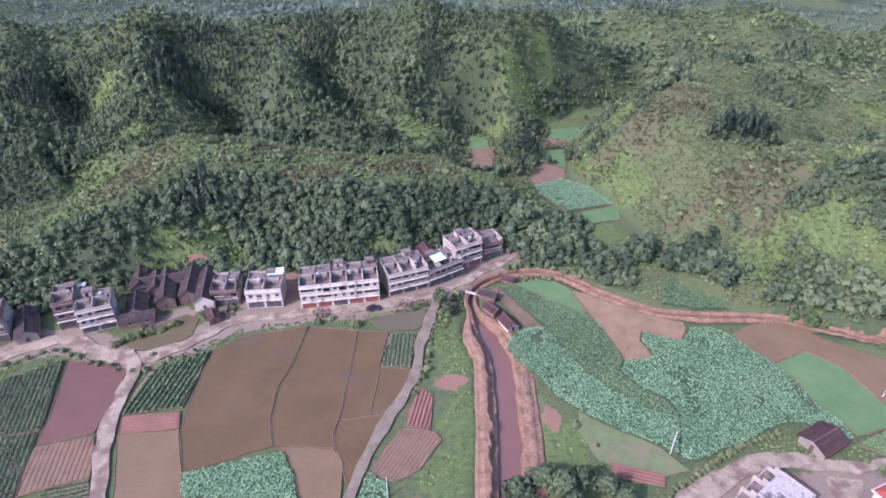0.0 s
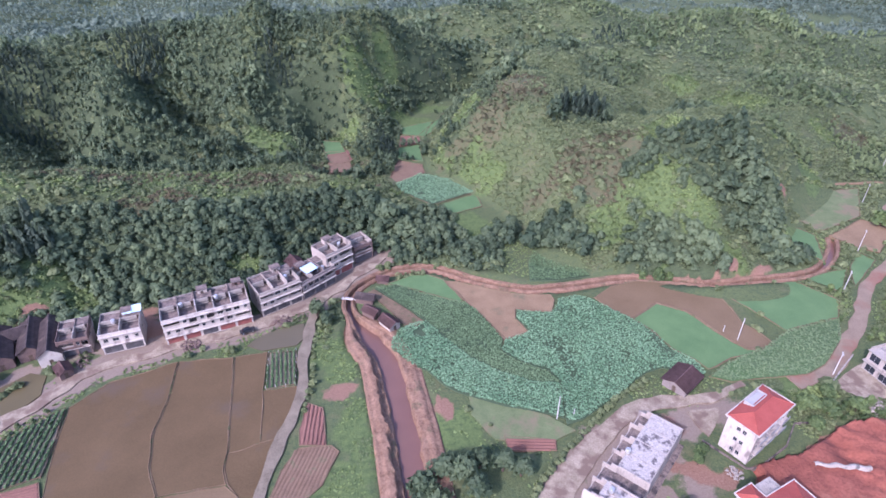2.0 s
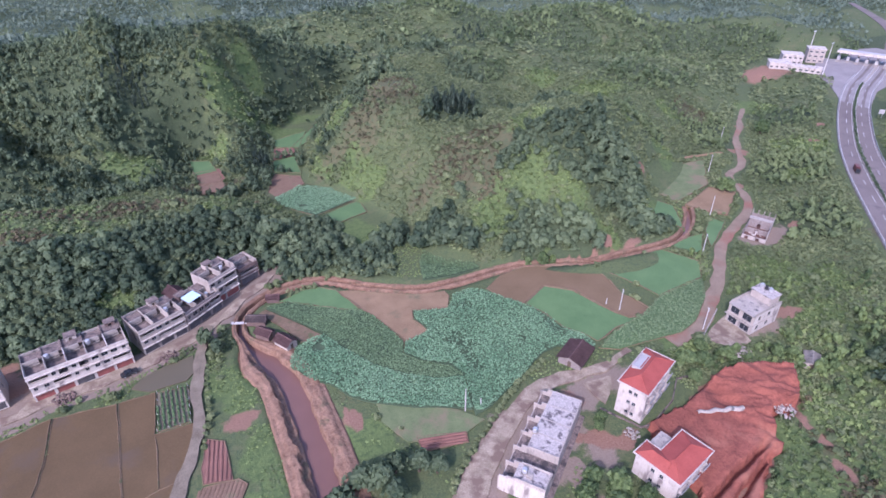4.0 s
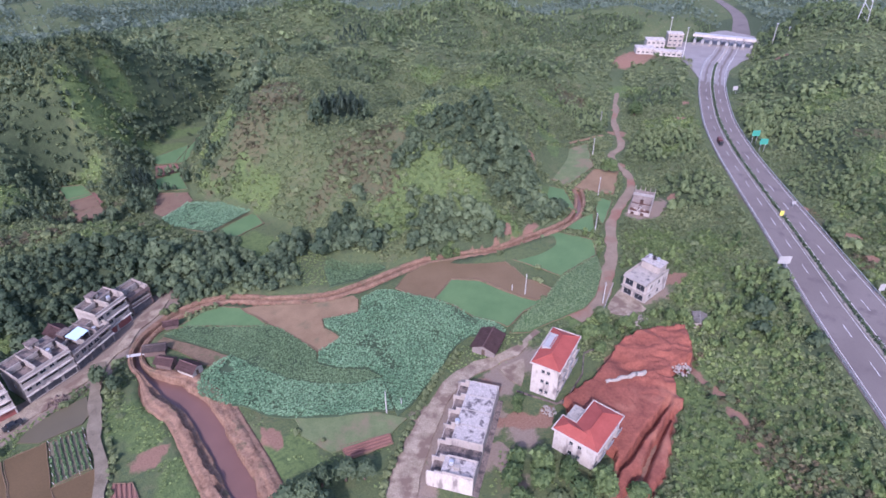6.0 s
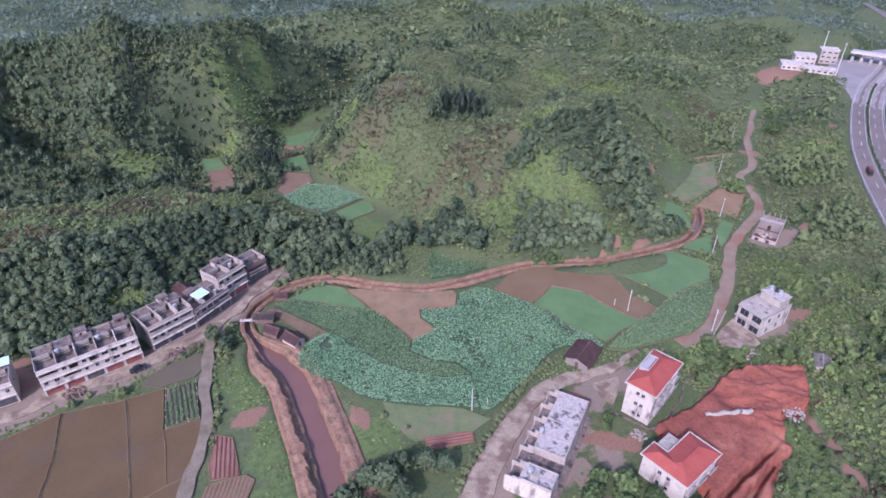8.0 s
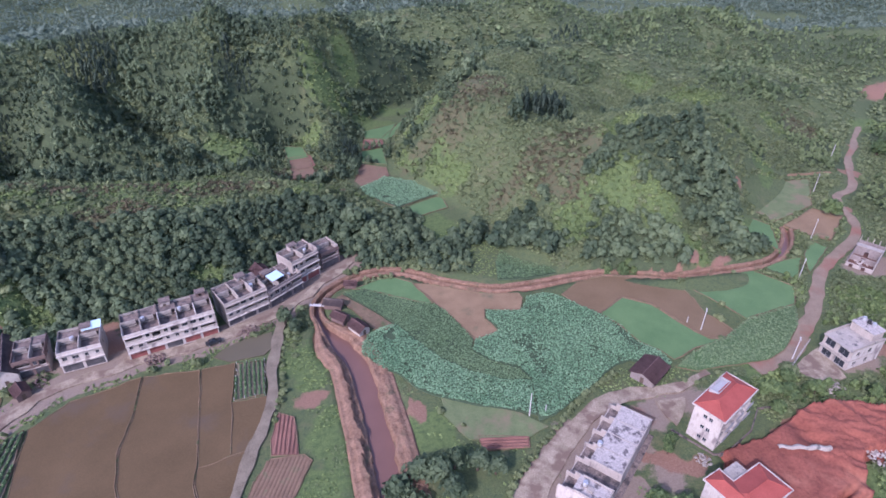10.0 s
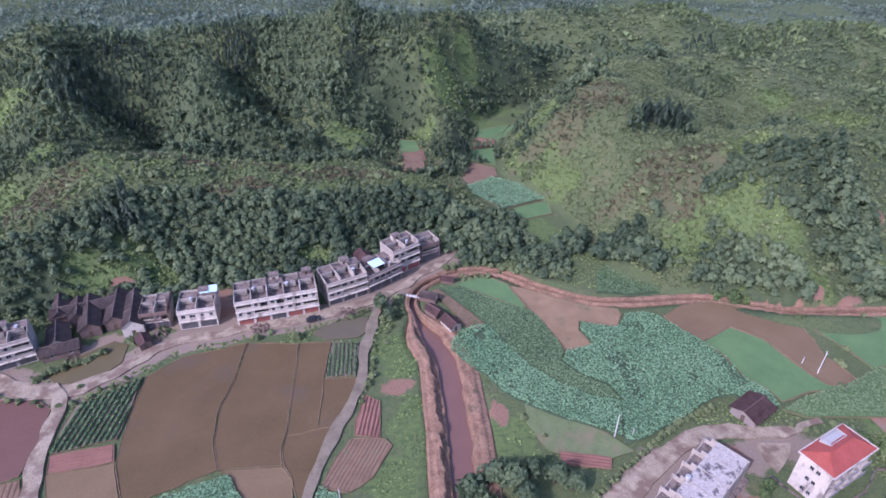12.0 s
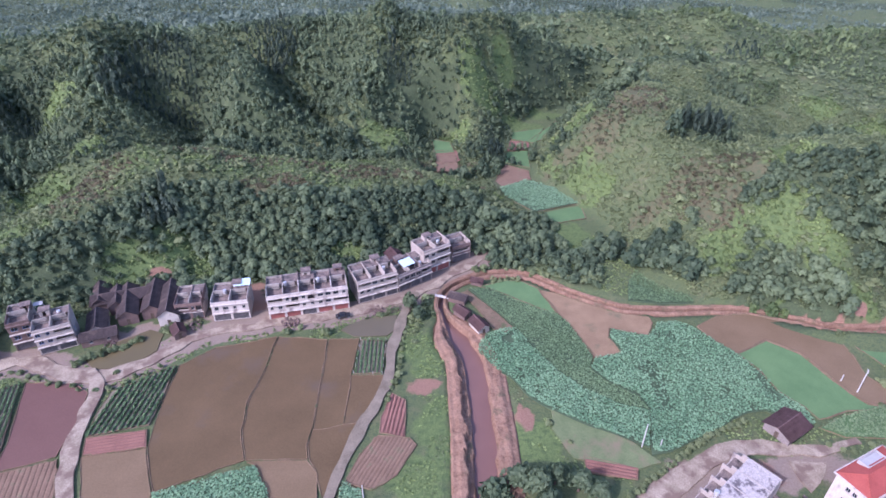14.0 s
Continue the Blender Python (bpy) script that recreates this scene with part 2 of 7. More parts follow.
PLOT['paddy_right'] = [(-24.3, 130.8), (-15.6, 130.8), (-17.3, 116.2), (-8.6, 115.6), (-9.9, 108.5), (-13, 99.3), (-18.4, 86.3), (-21, 79.4), (-22.9, 87), (-24.7, 90.1), (-25.6, 94.2), (-25, 99.3)]
PLOT['veg_small'] = [(-15.2, 129.8), (-7.9, 129.1), (-8.8, 116.2), (-16.4, 116.7)]
PLOT['lotus_corner'] = [(-57.6, 83), (-48.8, 85.4), (-36.9, 88.9), (-32.8, 81.9), (-30.7, 75.1), (-55.2, 75.1)]
PLOT['paddy_small'] = [(-39.2, 90.4), (-25.2, 89.8), (-22.5, 86), (-21.9, 75.1), (-30.3, 75.1), (-34.1, 84.8), (-36.7, 89.2)]
PLOT['pond_village'] = [(-90.5, 126.8), (-87.0, 131.3), (-80.8, 135.9), (-76.6, 138.5), (-72.4, 136.3), (-71.9, 129.6), (-75.3, 125.3), (-80.3, 123.2), (-86.6, 123.0)]
PLOT['pond_lane'] = [(-18.8, 137.4), (-14.3, 139.5), (-5, 140.8), (-5.3, 134), (-8, 131.5), (-17, 131.8), (-21.4, 134.8)]
PLOT['ridged_red'] = [(-6.4, 109.3), (-2.7, 106.6), (-3.1, 94.8), (-9.2, 96.7), (-8.7, 101.4)]
PLOT['ridged_brown'] = [(-9.5, 95.8), (-1.9, 94.7), (-0.5, 92.5), (-4.9, 84.8), (-10.4, 81.2), (-16.1, 83.3), (-13.4, 90.9)]
PLOT['lotus_lane'] = [(-16.8, 83.3), (-12.6, 80.8), (-11.2, 75.1), (-18.3, 75.1)]
PLOT['bean_strip'] = [(17.9, 152.3), (24.7, 152.0), (30.1, 147.0), (37.8, 140.9), (43.3, 137.7), (45.5, 133.7), (47.4, 126.0), (48.9, 119.1), (46.6, 114.2), (49.7, 109.2), (56.3, 103.8), (57.7, 99.5), (50.9, 101.7), (44.3, 107.0), (37.9, 114.7), (33.7, 123.6), (29.8, 132.6), (23.9, 142.4)]
PLOT['seedling_top'] = [(21.2, 153.5), (30.0, 155.7), (35.6, 155.3), (39.9, 151.0), (41.8, 144.0), (43.2, 138.2), (38.0, 141.5), (30.3, 147.6), (24.7, 152.3)]
PLOT['lotus_west'] = [(29.6, 132.1), (33.4, 123.2), (37.6, 114.3), (44.0, 106.7), (50.7, 101.2), (57.5, 98.9), (54.0, 88.3), (47.4, 92.2), (41.3, 95.5), (35.2, 99.6), (31.6, 102.7), (28.7, 105.8), (25.2, 112.7), (21.6, 115.5), (17.8, 123.7), (18.6, 126.9), (21.5, 130.3), (25.4, 131.8)]
PLOT['lotus_east'] = [(49.2, 118.3), (54.8, 119.2), (57.7, 120.1), (56.0, 126.4), (57.2, 129.9), (63.8, 127.1), (67.4, 126.4), (71.8, 131.8), (78.3, 131.7), (81.0, 129.6), (85.1, 122.9), (88.8, 117.1), (91.8, 110.4), (92.9, 102.5), (96.1, 97.6), (96.5, 92.7), (93.3, 91.9), (91.5, 93.6), (88.1, 95.8), (86.5, 97.3), (81.6, 97.0), (77.5, 95.4), (72.9, 92.6), (63.6, 89.0), (58.3, 86.8), (53.7, 86.3), (57.9, 99.0), (56.8, 104.1), (50.1, 109.6), (47.1, 114.5)]
PLOT['earth_west'] = [(40.2, 150.0), (45.2, 148.2), (51.4, 144.0), (56.0, 140.8), (63.7, 136.4), (70.4, 134.9), (70.5, 132.3), (67.3, 127.0), (58.7, 130.2), (57.0, 130.5), (55.7, 126.5), (57.4, 120.4), (55.0, 119.6), (49.7, 118.9), (47.9, 126.4), (45.8, 134.2), (43.7, 138.4), (42.1, 144.8)]
PLOT['earth_east'] = [(90.5, 133.8), (100.7, 134.9), (108.2, 131.1), (115.7, 127.7), (120.0, 124.0), (121.1, 121.3), (120.8, 115.0), (119.7, 107.7), (121.2, 103.8), (122.3, 97.9), (119.2, 96.6), (113.8, 98.0), (111.5, 102.2), (109.9, 107.1), (108.3, 112.7), (106.9, 116.7), (103.4, 120.0), (100.3, 122.7), (92.1, 119.2), (89.0, 118.0), (85.5, 123.8), (82.9, 129.8)]
PLOT['seedling_mid'] = [(89.5, 117.7), (100.1, 122.2), (103.1, 119.5), (106.6, 116.3), (107.7, 112.3), (109.3, 106.7), (111.1, 101.8), (113.2, 97.7), (117.4, 96.5), (111.9, 96.0), (107.0, 96.0), (100.8, 94.3), (98.2, 94.0), (96.9, 98.3), (93.5, 103.0), (92.3, 110.8)]
PLOT['seedling_east'] = [(122.2, 122.6), (135.5, 122.8), (149.4, 121.2), (155.4, 109.4), (148.9, 102.6), (139.4, 102.5), (129.3, 101.9), (127.6, 108.5)]
PLOT['lotus_pale'] = [(96.7, 91.3), (105.5, 94.7), (118.4, 97.0), (128.8, 101.0), (139.1, 101.8), (148.1, 101.9), (141.0, 94.1), (129.7, 87.3), (121.9, 85.4), (113.1, 86.8), (101.2, 88.2)]
PLOT['seedling_north'] = [(154.4, 121.2), (161.7, 122.8), (171.3, 122.7), (159.6, 112.6), (155.9, 117.8)]
PLOT['lotus_dark'] = [(66.8, 143.3), (70.6, 153.8), (74.5, 159.2), (80.7, 155.3), (86.4, 147.5), (86.5, 140.5), (76.6, 140.8)]
PLOT['far_lotus'] = [(37.5, 220.6), (49.8, 227.8), (65.2, 215.2), (68, 205.8), (48.7, 200.1), (38.9, 212.6)]
PLOT['far_green'] = [(67.5, 204.5), (67.3, 194.1), (55.1, 191.1), (48.7, 198.5)]
PLOT['far_brown'] = [(34.8, 223), (43.2, 243.9), (52.9, 236.8), (52.3, 228.7), (37.7, 221.6)]
PLOT['far_seed'] = [(46, 257.3), (56.8, 258.6), (54, 239.8), (43.8, 245.9)]
PLOT['far_red'] = [(50.1, 271), (58.8, 268.1), (57.4, 259.5), (47, 259.2)]
PLOT['far_green2'] = [(52.2, 281.4), (70, 286.1), (61.1, 267.6), (51, 272.5)]
PLOT['far_paddy'] = [(12.7, 260.6), (23.3, 260.6), (23.5, 248.1), (13.2, 246.9)]
PLOT['meadow_low'] = [(33.7, 101.8), (50.3, 90.1), (54.9, 84.1), (48.8, 82.6), (35.4, 86.5), (32.3, 95.4)]
PLOT['ridged_low'] = [(37.9, 86.8), (49.5, 82.9), (48.1, 80.2), (37.6, 82.6)]
PLOT['yard'] = [(84.6, 82.9), (90.9, 81.7), (92.9, 81.7), (87.8, 76.7), (84.5, 74.5), (83.8, 78.1)]
PLOT['cut'] = [(88.2, 65.6), (100.4, 65.6), (117.4, 69.3), (129.2, 66), (137.4, 59.6), (125.8, 51), (119.4, 52.1), (113.9, 44.9), (101.9, 40.8), (89.9, 34.4), (81, 32.8), (73.7, 39), (86.2, 45.6)]
PLOT['yard_b'] = [(126.3, 81.3), (139.8, 85.1), (137.4, 73.7), (128.9, 73.8)]
PLOT['spur_brown'] = [(12.5, 256.3), (22, 257.6), (22.2, 238.7), (12.8, 238.2)]
PLOT['spur_green'] = [(12.2, 274.8), (20.7, 271.1), (22, 258.9), (12.5, 257.6)]
PLOT['valley_far'] = [(58.4, 269.4), (93.5, 314.3), (109.9, 323.3), (108.3, 316.1), (77.7, 283.9), (60.4, 265.9)]
PLOT['yard_row'] = [(36.5, 67.8), (45.0, 75.1), (55.7, 81.5), (67.1, 87.2), (74.6, 89.2), (80.7, 88.9), (85.3, 87.5), (84.3, 84.1), (76.2, 85.1), (72.1, 84.7), (65.7, 81.7), (58.5, 76.7), (49.8, 70.5), (42.4, 63.2)]
PLOT['valley_brown'] = [(179.1, 163.6), (198.2, 171.2), (221.7, 168.7), (204, 150), (179.6, 144.3)]
PLOT['valley_green'] = [(170.8, 158.9), (176.7, 142.7), (166.8, 127.1), (165.3, 140.7)]
PLOT['valley_red'] = [(202, 147.7), (208.6, 139.8), (189.7, 127.6), (185.5, 132.5), (181.6, 141.3)]
PLOT['weedy_strip'] = [(15.2, 150.7), (17.7, 151.7), (23.7, 141.9), (29.2, 132.2), (26.4, 130.6), (23.0, 132.5), (20.4, 140.2)]
PLOT['valley_green2'] = [(182.7, 129.6), (184.6, 124.2), (166, 114), (172.3, 122.4)]

# lines of roads, river and banks
LINE = {}
LINE['village_road'] = [(-131.5, 108.5), (-121.2, 120.1), (-108.1, 127.4), (-97.6, 123.8), (-91.0, 121.2), (-82.6, 119.7), (-75.6, 123.3), (-69.6, 128.2), (-64.0, 133.4), (-55.7, 137.1), (-45.8, 138.0), (-41.7, 140.8), (-24.7, 141.6), (-14.6, 144.3), (1.1, 151.2), (10.3, 157.9), (23.4, 169.4)]
LINE['lane_west'] = [(-87.3, 122.1), (-82.4, 116.2), (-81.9, 106.6), (-80.4, 95.8), (-77.5, 86.3), (-73.1, 75.1)]
LINE['lane_mid'] = [(1.1, 151.2), (-2.4, 141.9), (-5.8, 127.9), (-7, 116.7), (-9.9, 106.6), (-14.1, 96.7), (-17.8, 86.3), (-20.6, 76.4)]
LINE['river'] = [(181.4, 139.5), (175.7, 133.2), (166.9, 127.1), (159.3, 124.3), (151.9, 123.9), (138.1, 125.2), (123.0, 127.0), (115.6, 130.2), (106.2, 134.0), (99.0, 136.6), (90.6, 137.5), (82.0, 137.6), (73.7, 138.2), (64.8, 139.6), (57.0, 143.7), (49.1, 149.2), (44.6, 153.4), (39.0, 158.0), (32.0, 160.6), (23.2, 160.0), (17.2, 157.6), (12.2, 153.9), (9.3, 149.1), (8.6, 143.7), (10.6, 136.2), (13.3, 129.1), (15.6, 122.5), (16.3, 117.0), (16.0, 106.8), (15.9, 97.4), (15.5, 89.0), (15.0, 80.0), (14.4, 66.0)]
LINE['track'] = [(71.4, 85.6), (76.1, 86.5), (79.6, 86.7), (85.0, 85.9), (91.4, 85.1), (97.1, 85.7), (103.8, 87.3)]
LINE['hedge'] = [(38.5, 70.0), (42.5, 73.1), (47.1, 76.8), (52.6, 80.5), (58.9, 84.6), (64.8, 88.1), (69.4, 90.5), (74.9, 92.6), (80.6, 94.3)]
LINE['dirt'] = [(116.6, 84.3), (131.1, 86.2), (142.4, 92.8), (154.7, 100.5), (166.7, 110.8), (178.5, 117.8), (191.2, 122.5), (203.3, 129.1), (210.6, 137.6), (212.9, 144.9), (219.4, 152.6), (227.7, 154.6), (235.0, 158.8), (247.1, 171.5), (255.9, 179.8), (267.9, 187.6), (278.6, 196.4), (291.0, 205.2), (311.9, 223.1), (327.5, 233.5)]
LINE['upper_track'] = [(236.0, 170.6), (227.0, 172.4), (217.1, 173.8), (205.7, 176.3), (196.0, 174.0), (185.9, 170.3)]
LINE['hwmed'] = [(402.9, 204.2), (371.0, 191.5), (350.2, 181.0), (329.0, 168.8), (305.0, 153.0), (284.0, 138.0), (267.0, 123.8), (252.2, 110.3), (238.6, 96.8), (224.0, 82.0), (209.2, 66.6), (194.0, 51.2), (179.5, 36.4), (168.5, 24.7), (158.4, 13.9)]

# ---- helpers for building ----
def part(name, bm, mat, parent=None, label=""):
    """Links a bmesh as one mesh object, under a thing if given."""
    me = bpy.data.meshes.new(name)
    bm.to_mesh(me)
    bm.free()
    return shape(name, me, mat, parent, label)


def shape(name, me, mat, parent=None, label=""):
    if mat is not None:
        me.materials.append(mat)
    ob = new(name, me)
    if parent is not None:
        ob.parent = parent
    if label:
        ob["label"] = label
    return ob


def mesh_from(name, verts, faces):
    me = bpy.data.meshes.new(name)
    me.from_pydata(verts, [], faces)
    me.update()
    return me


def fast_mesh(name, verts, tris):
    """A triangle mesh from arrays."""
    me = bpy.data.meshes.new(name)
    nv, nt = len(verts), len(tris)
    me.vertices.add(nv)
    me.vertices.foreach_set("co", np.ascontiguousarray(verts, dtype=np.float32).ravel())
    me.loops.add(nt * 3)
    me.polygons.add(nt)
    me.loops.foreach_set("vertex_index", np.ascontiguousarray(tris, dtype=np.int32).ravel())
    me.polygons.foreach_set("loop_start", np.arange(0, nt * 3, 3, dtype=np.int32))
    me.update(calc_edges=True)
    return me


def lattice(ix, iy, seed):
    h = (ix * 374761393 + iy * 668265263 + seed * 1274126177) & 0xFFFFFFFF
    h = ((h ^ (h >> 13)) * 1274126177) & 0xFFFFFFFF
    return ((h ^ (h >> 16)) & 0xFFFF) / 65535.0


def wave(x, y, size, seed=0):
    """Smooth value noise, 0 to 1, with features of that size."""
    u, v = np.asarray(x) / size, np.asarray(y) / size
    i, j = np.floor(u).astype(np.int64), np.floor(v).astype(np.int64)
    a, b = u - i, v - j
    a, b = a * a * (3 - 2 * a), b * b * (3 - 2 * b)
    return (lattice(i, j, seed) * (1 - a) + lattice(i + 1, j, seed) * a) * (1 - b) + (lattice(i, j + 1, seed) * (1 - a) + lattice(i + 1, j + 1, seed) * a) * b


def fractal(x, y, size, seed=0, octaves=4):
    s, k, total = 0.0, 1.0, 0.0
    for o in range(octaves):
        s = s + wave(x, y, size / 2 ** o, seed + o) * k
        total += k
        k *= 0.55
    return s / total


def off_line(x, y, pts):
    """Distance to a polyline."""
    d = np.full(np.shape(x), 1e9)
    for (x0, y0), (x1, y1) in zip(pts, pts[1:]):
        dx, dy = x1 - x0, y1 - y0
        t = np.clip(((x - x0) * dx + (y - y0) * dy) / (dx * dx + dy * dy), 0, 1)
        d = np.minimum(d, np.hypot(x - x0 - t * dx, y - y0 - t * dy))
    return d


def in_plot(x, y, pts):
    """Whether points lie inside an outline."""
    inside = np.zeros(np.shape(x), bool)
    for (x0, y0), (x1, y1) in zip(pts, pts[1:] + pts[:1]):
        if y0 != y1:
            inside ^= ((y0 > y) != (y1 > y)) & (x < (x1 - x0) * (y - y0) / (y1 - y0) + x0)
    return inside


def smooth(x, lo, hi):
    t = np.clip((x - lo) / (hi - lo), 0, 1)
    return t * t * (3 - 2 * t)


def rounded(pts, step=3.0, closed=False):
    """A smooth line through points (Catmull-Rom)."""
    P = [np.array(p, float) for p in pts]
    n = len(P)
    out = []
    for i in range(n if closed else n - 1):
        a, b = P[i], P[(i + 1) % n]
        p0 = P[i - 1] if closed or i > 0 else 2 * a - b
        p3 = P[(i + 2) % n] if closed or i + 2 < n else 2 * b - a
        k = max(1, int(np.hypot(*(b - a)[:2]) / step))
        for j in range(k):
            t = j / k
            out.append(0.5 * (2 * a + (b - p0) * t + (2 * p0 - 5 * a + 4 * b - p3) * t * t + (3 * a - p0 - 3 * b + p3) * t ** 3))
    if not closed:
        out.append(P[-1])
    return [tuple(p) for p in out]


# ---- the lie of the land ----
HILLS = []
def hill(x, y, h, ra, rb, turn=0.0):
    HILLS.append((x, y, h, ra, rb, radians(turn)))


RIDGES = []
def ridge(crest, left, right):
    """A crest line of (x, y, height), with slopes of those widths to its left and right."""
    RIDGES.append((crest, left, right))


# ridge behind the village
ridge([(-160, 160, 9), (-138, 172, 14), (-111, 183, 20), (-100, 204, 27), (-78, 211, 22), (-48, 207, 17), (-18, 212, 13), (10, 214, 10), (34, 206, 5)], 50, 50)
# wooded spurs beyond it, each with a gentle west side and a steep east side, and the rim from which they run
ridge([(-177, 245, 14), (-193, 264, 24), (-207, 283, 31), (-216, 302, 37)], 60, 32)
ridge([(-118, 242, 14), (-124, 248, 22), (-131, 264, 29), (-140, 286, 34), (-147, 312, 38)], 50, 36)
ridge([(-44, 257, 11), (-55, 260, 20), (-66, 260, 27), (-73, 269, 34), (-81, 292, 39)], 30, 31)
ridge([(-22, 264, 10), (-19, 279, 20), (-13, 292, 27), (-11, 310, 33), (-7, 331, 39)], 30, 24)
ridge([(25, 264, 9), (18, 275, 20), (21, 297, 29), (33, 311, 36), (51, 316, 38)], 34, 24)
ridge([(61, 293, 14), (76, 312, 26), (88, 322, 32)], 34, 26)
ridge([(-291, 315, 36), (-231, 322, 37), (-170, 318, 38), (-103, 329, 40), (-56, 338, 42), (-7, 330, 41), (33, 312, 39), (63, 318, 38), (108, 320, 33)], 62, 66)
ridge([(32, 244, 5), (38, 262, 9), (46, 286, 16)], 20, 20)
ridge([(-250, 200, 24), (-258, 270, 26), (-262, 340, 32)], 62, 40)
hill(-7, 262, 8, 16, 12)
hill(48, 174, 3.5, 26, 16, -40)
hill(-200, 150, 24, 50, 50, 0)
# hill across the stream, with its spurs
hill(156, 175, 35, 52, 46, -10)
hill(118, 190, 26, 55, 42, -25)
hill(218, 212, 16, 46, 32, 20)
hill(108, 243, 33, 62, 52, 15)
hill(75, 250, 13, 32, 36, 0)
# far country
hill(180, 318, 24, 80, 50, 0)
hill(245, 262, 16, 70, 50, 0)
hill(160, 420, 26, 120, 50, 0)
hill(300, 380, 20, 110, 60, 0)
hill(420, 330, 14, 90, 60, 20)
# beyond the motorway
hill(300, 70, 20, 80, 46, 38)
hill(380, 100, 24, 90, 60, 30)
hill(470, 150, 26, 120, 80, 20)
hill(260, 0, 22, 90, 60, 40)
hill(560, 260, 20, 140, 100, 0)
# the slope on which the motorway runs
MOTORWAY = LINE["hwmed"]
SIDE_VALLEY = [(66, 172), (62, 192), (52, 212), (46, 232), (50, 255), (60, 282), (76, 300), (110, 322)]
VILLAGE_FLAT = [(-150, 122), (-110, 133), (-85, 144), (-40, 146), (0, 156), (15, 166)]
SPUR_VALLEY = [(20, 228), (16, 250), (15, 275)]
STREAM_VALLEY = [(165, 122), (186, 138), (208, 148), (235, 165), (272, 190)]


def land(x, y):
    """Height of the ground."""
    total = np.zeros(np.shape(x))
    for cx, cy, h, ra, rb, turn in HILLS:
        c, s = math.cos(turn), math.sin(turn)
        u, v = ((x - cx) * c + (y - cy) * s) / ra, (-(x - cx) * s + (y - cy) * c) / rb
        r2 = u * u + v * v
        total = total + (h * np.clip(1 - r2 / 2.2, 0, 1) ** 2) ** 3
    wx = x + (fractal(x, y, 34, 41) - 0.5) * 13
    wy = y + (fractal(x, y, 34, 47) - 0.5) * 13
    for crest, left, right in RIDGES:
        best = np.zeros(np.shape(x))
        for (x0, y0, h0), (x1, y1, h1) in zip(crest, crest[1:]):
            dx, dy = x1 - x0, y1 - y0
            t = np.clip(((wx - x0) * dx + (wy - y0) * dy) / (dx * dx + dy * dy), 0, 1)
            d = np.hypot(wx - x0 - t * dx, wy - y0 - t * dy)
            width = np.where(dx * (wy - y0) - dy * (wx - x0) > 0, left, right)
            best = np.maximum(best, (h0 + (h1 - h0) * t) * (1 - smooth(d, 0, width)))
        total = total + best ** 3
    z = total ** (1 / 3)
    up = smooth(z, 0.5, 8)
    z = z + up * (fractal(x, y, 60, 3) - 0.5) * 9 + up * (fractal(x, y, 22, 9) - 0.5) * 5 + smooth(np.hypot(x, y), 380, 470) * (fractal(x, y, 90, 53) - 0.4) * 22
    z = np.maximum(z, 0) + (fractal(x, y, 14, 21) - 0.5) * 0.4 * (1 - up)
    # beyond the hills the country falls to a low plain
    far = smooth(np.hypot(x, y), 500, 800)
    z = z + far * (fractal(x, y, 160, 31) * 36 - 60)
    # flat floor of the side valley and of the stream valley
    z = z * smooth(off_line(x, y, SIDE_VALLEY), 8, 34) ** 0.7 * smooth(off_line(x, y, SPUR_VALLEY), 6, 20) * smooth(off_line(x, y, VILLAGE_FLAT), 10, 26) * smooth(off_line(x, y, STREAM_VALLEY), 13, 48)
    # motorway bench, 6 m up, with its slopes
    dm = off_line(x, y, MOTORWAY_LINE)
    bench = 1 - smooth(dm, 15.5, 42)
    z = z * (1 - bench) + 5.7 * bench
    # levelled ground of the toll station
    pad = 1 - smooth(np.hypot(x - 375, y - 230), 24, 44)
    z = z * (1 - pad) + 5.3 * pad
    # the bed of the river, under its banks
    dr = off_line(x, y, RIVER_LINE)
    k = river_scale(x, y)
    z = z * smooth(dr, 5 * k, 14 * k) - 3.6 * (1 - smooth(dr, 5.0 * k, 8.0 * k))
    # the building site, under its graded earth
    site = site_cover(x, y)
    z = z * (1 - site) + site * (np.minimum(z * 0.45, 2.0) - 1.6)
    return z


def river_scale(x, y):
    """The river is wide below the village and a narrow cut above it."""
    return 1 - 0.73 * np.maximum(smooth(y, 128, 142), smooth(x, 26, 40))


def site_cover(x, y):
    wob = (fractal(x, y, 8, 81) - 0.5) * 3
    return np.where(in_plot(x + wob, y - wob, PLOT["cut"]), 1.0, 0.0)


RIVER = LINE["river"]
RIVER_LINE = rounded(RIVER, 4.0)
MOTORWAY_LINE = rounded([(578, 323), (520, 265), (480, 236), (432, 217)] + MOTORWAY + [(110, -37), (50, -100)], 8.0)


def axis(lo, a, b, hi, fine, grow=1.07):
    """Grid lines, fine between a and b, wider beyond."""
    mid = list(np.arange(a, b + fine / 2, fine))
    out, s, v = [], fine, b
    while v < hi:
        s *= grow
        v += min(s, 40)
        out.append(v)
    pre, s, v = [], fine, a
    while v > lo:
        s *= grow
        v -= min(s, 40)
        pre.append(v)
    return np.array(pre[::-1] + mid + out)


gx = axis(-2600, -235, 330, 2600, 1.6)
gy = axis(-1500, 10, 350, 3000, 1.6)
GX, GY = np.meshgrid(gx, gy)
GZ = land(GX, GY)
verts = np.stack([GX.ravel(), GY.ravel(), GZ.ravel()], 1)
ni, nj = len(gx), len(gy)
ii, jj = np.meshgrid(np.arange(ni - 1), np.arange(nj - 1))
q = (jj * ni + ii).ravel()
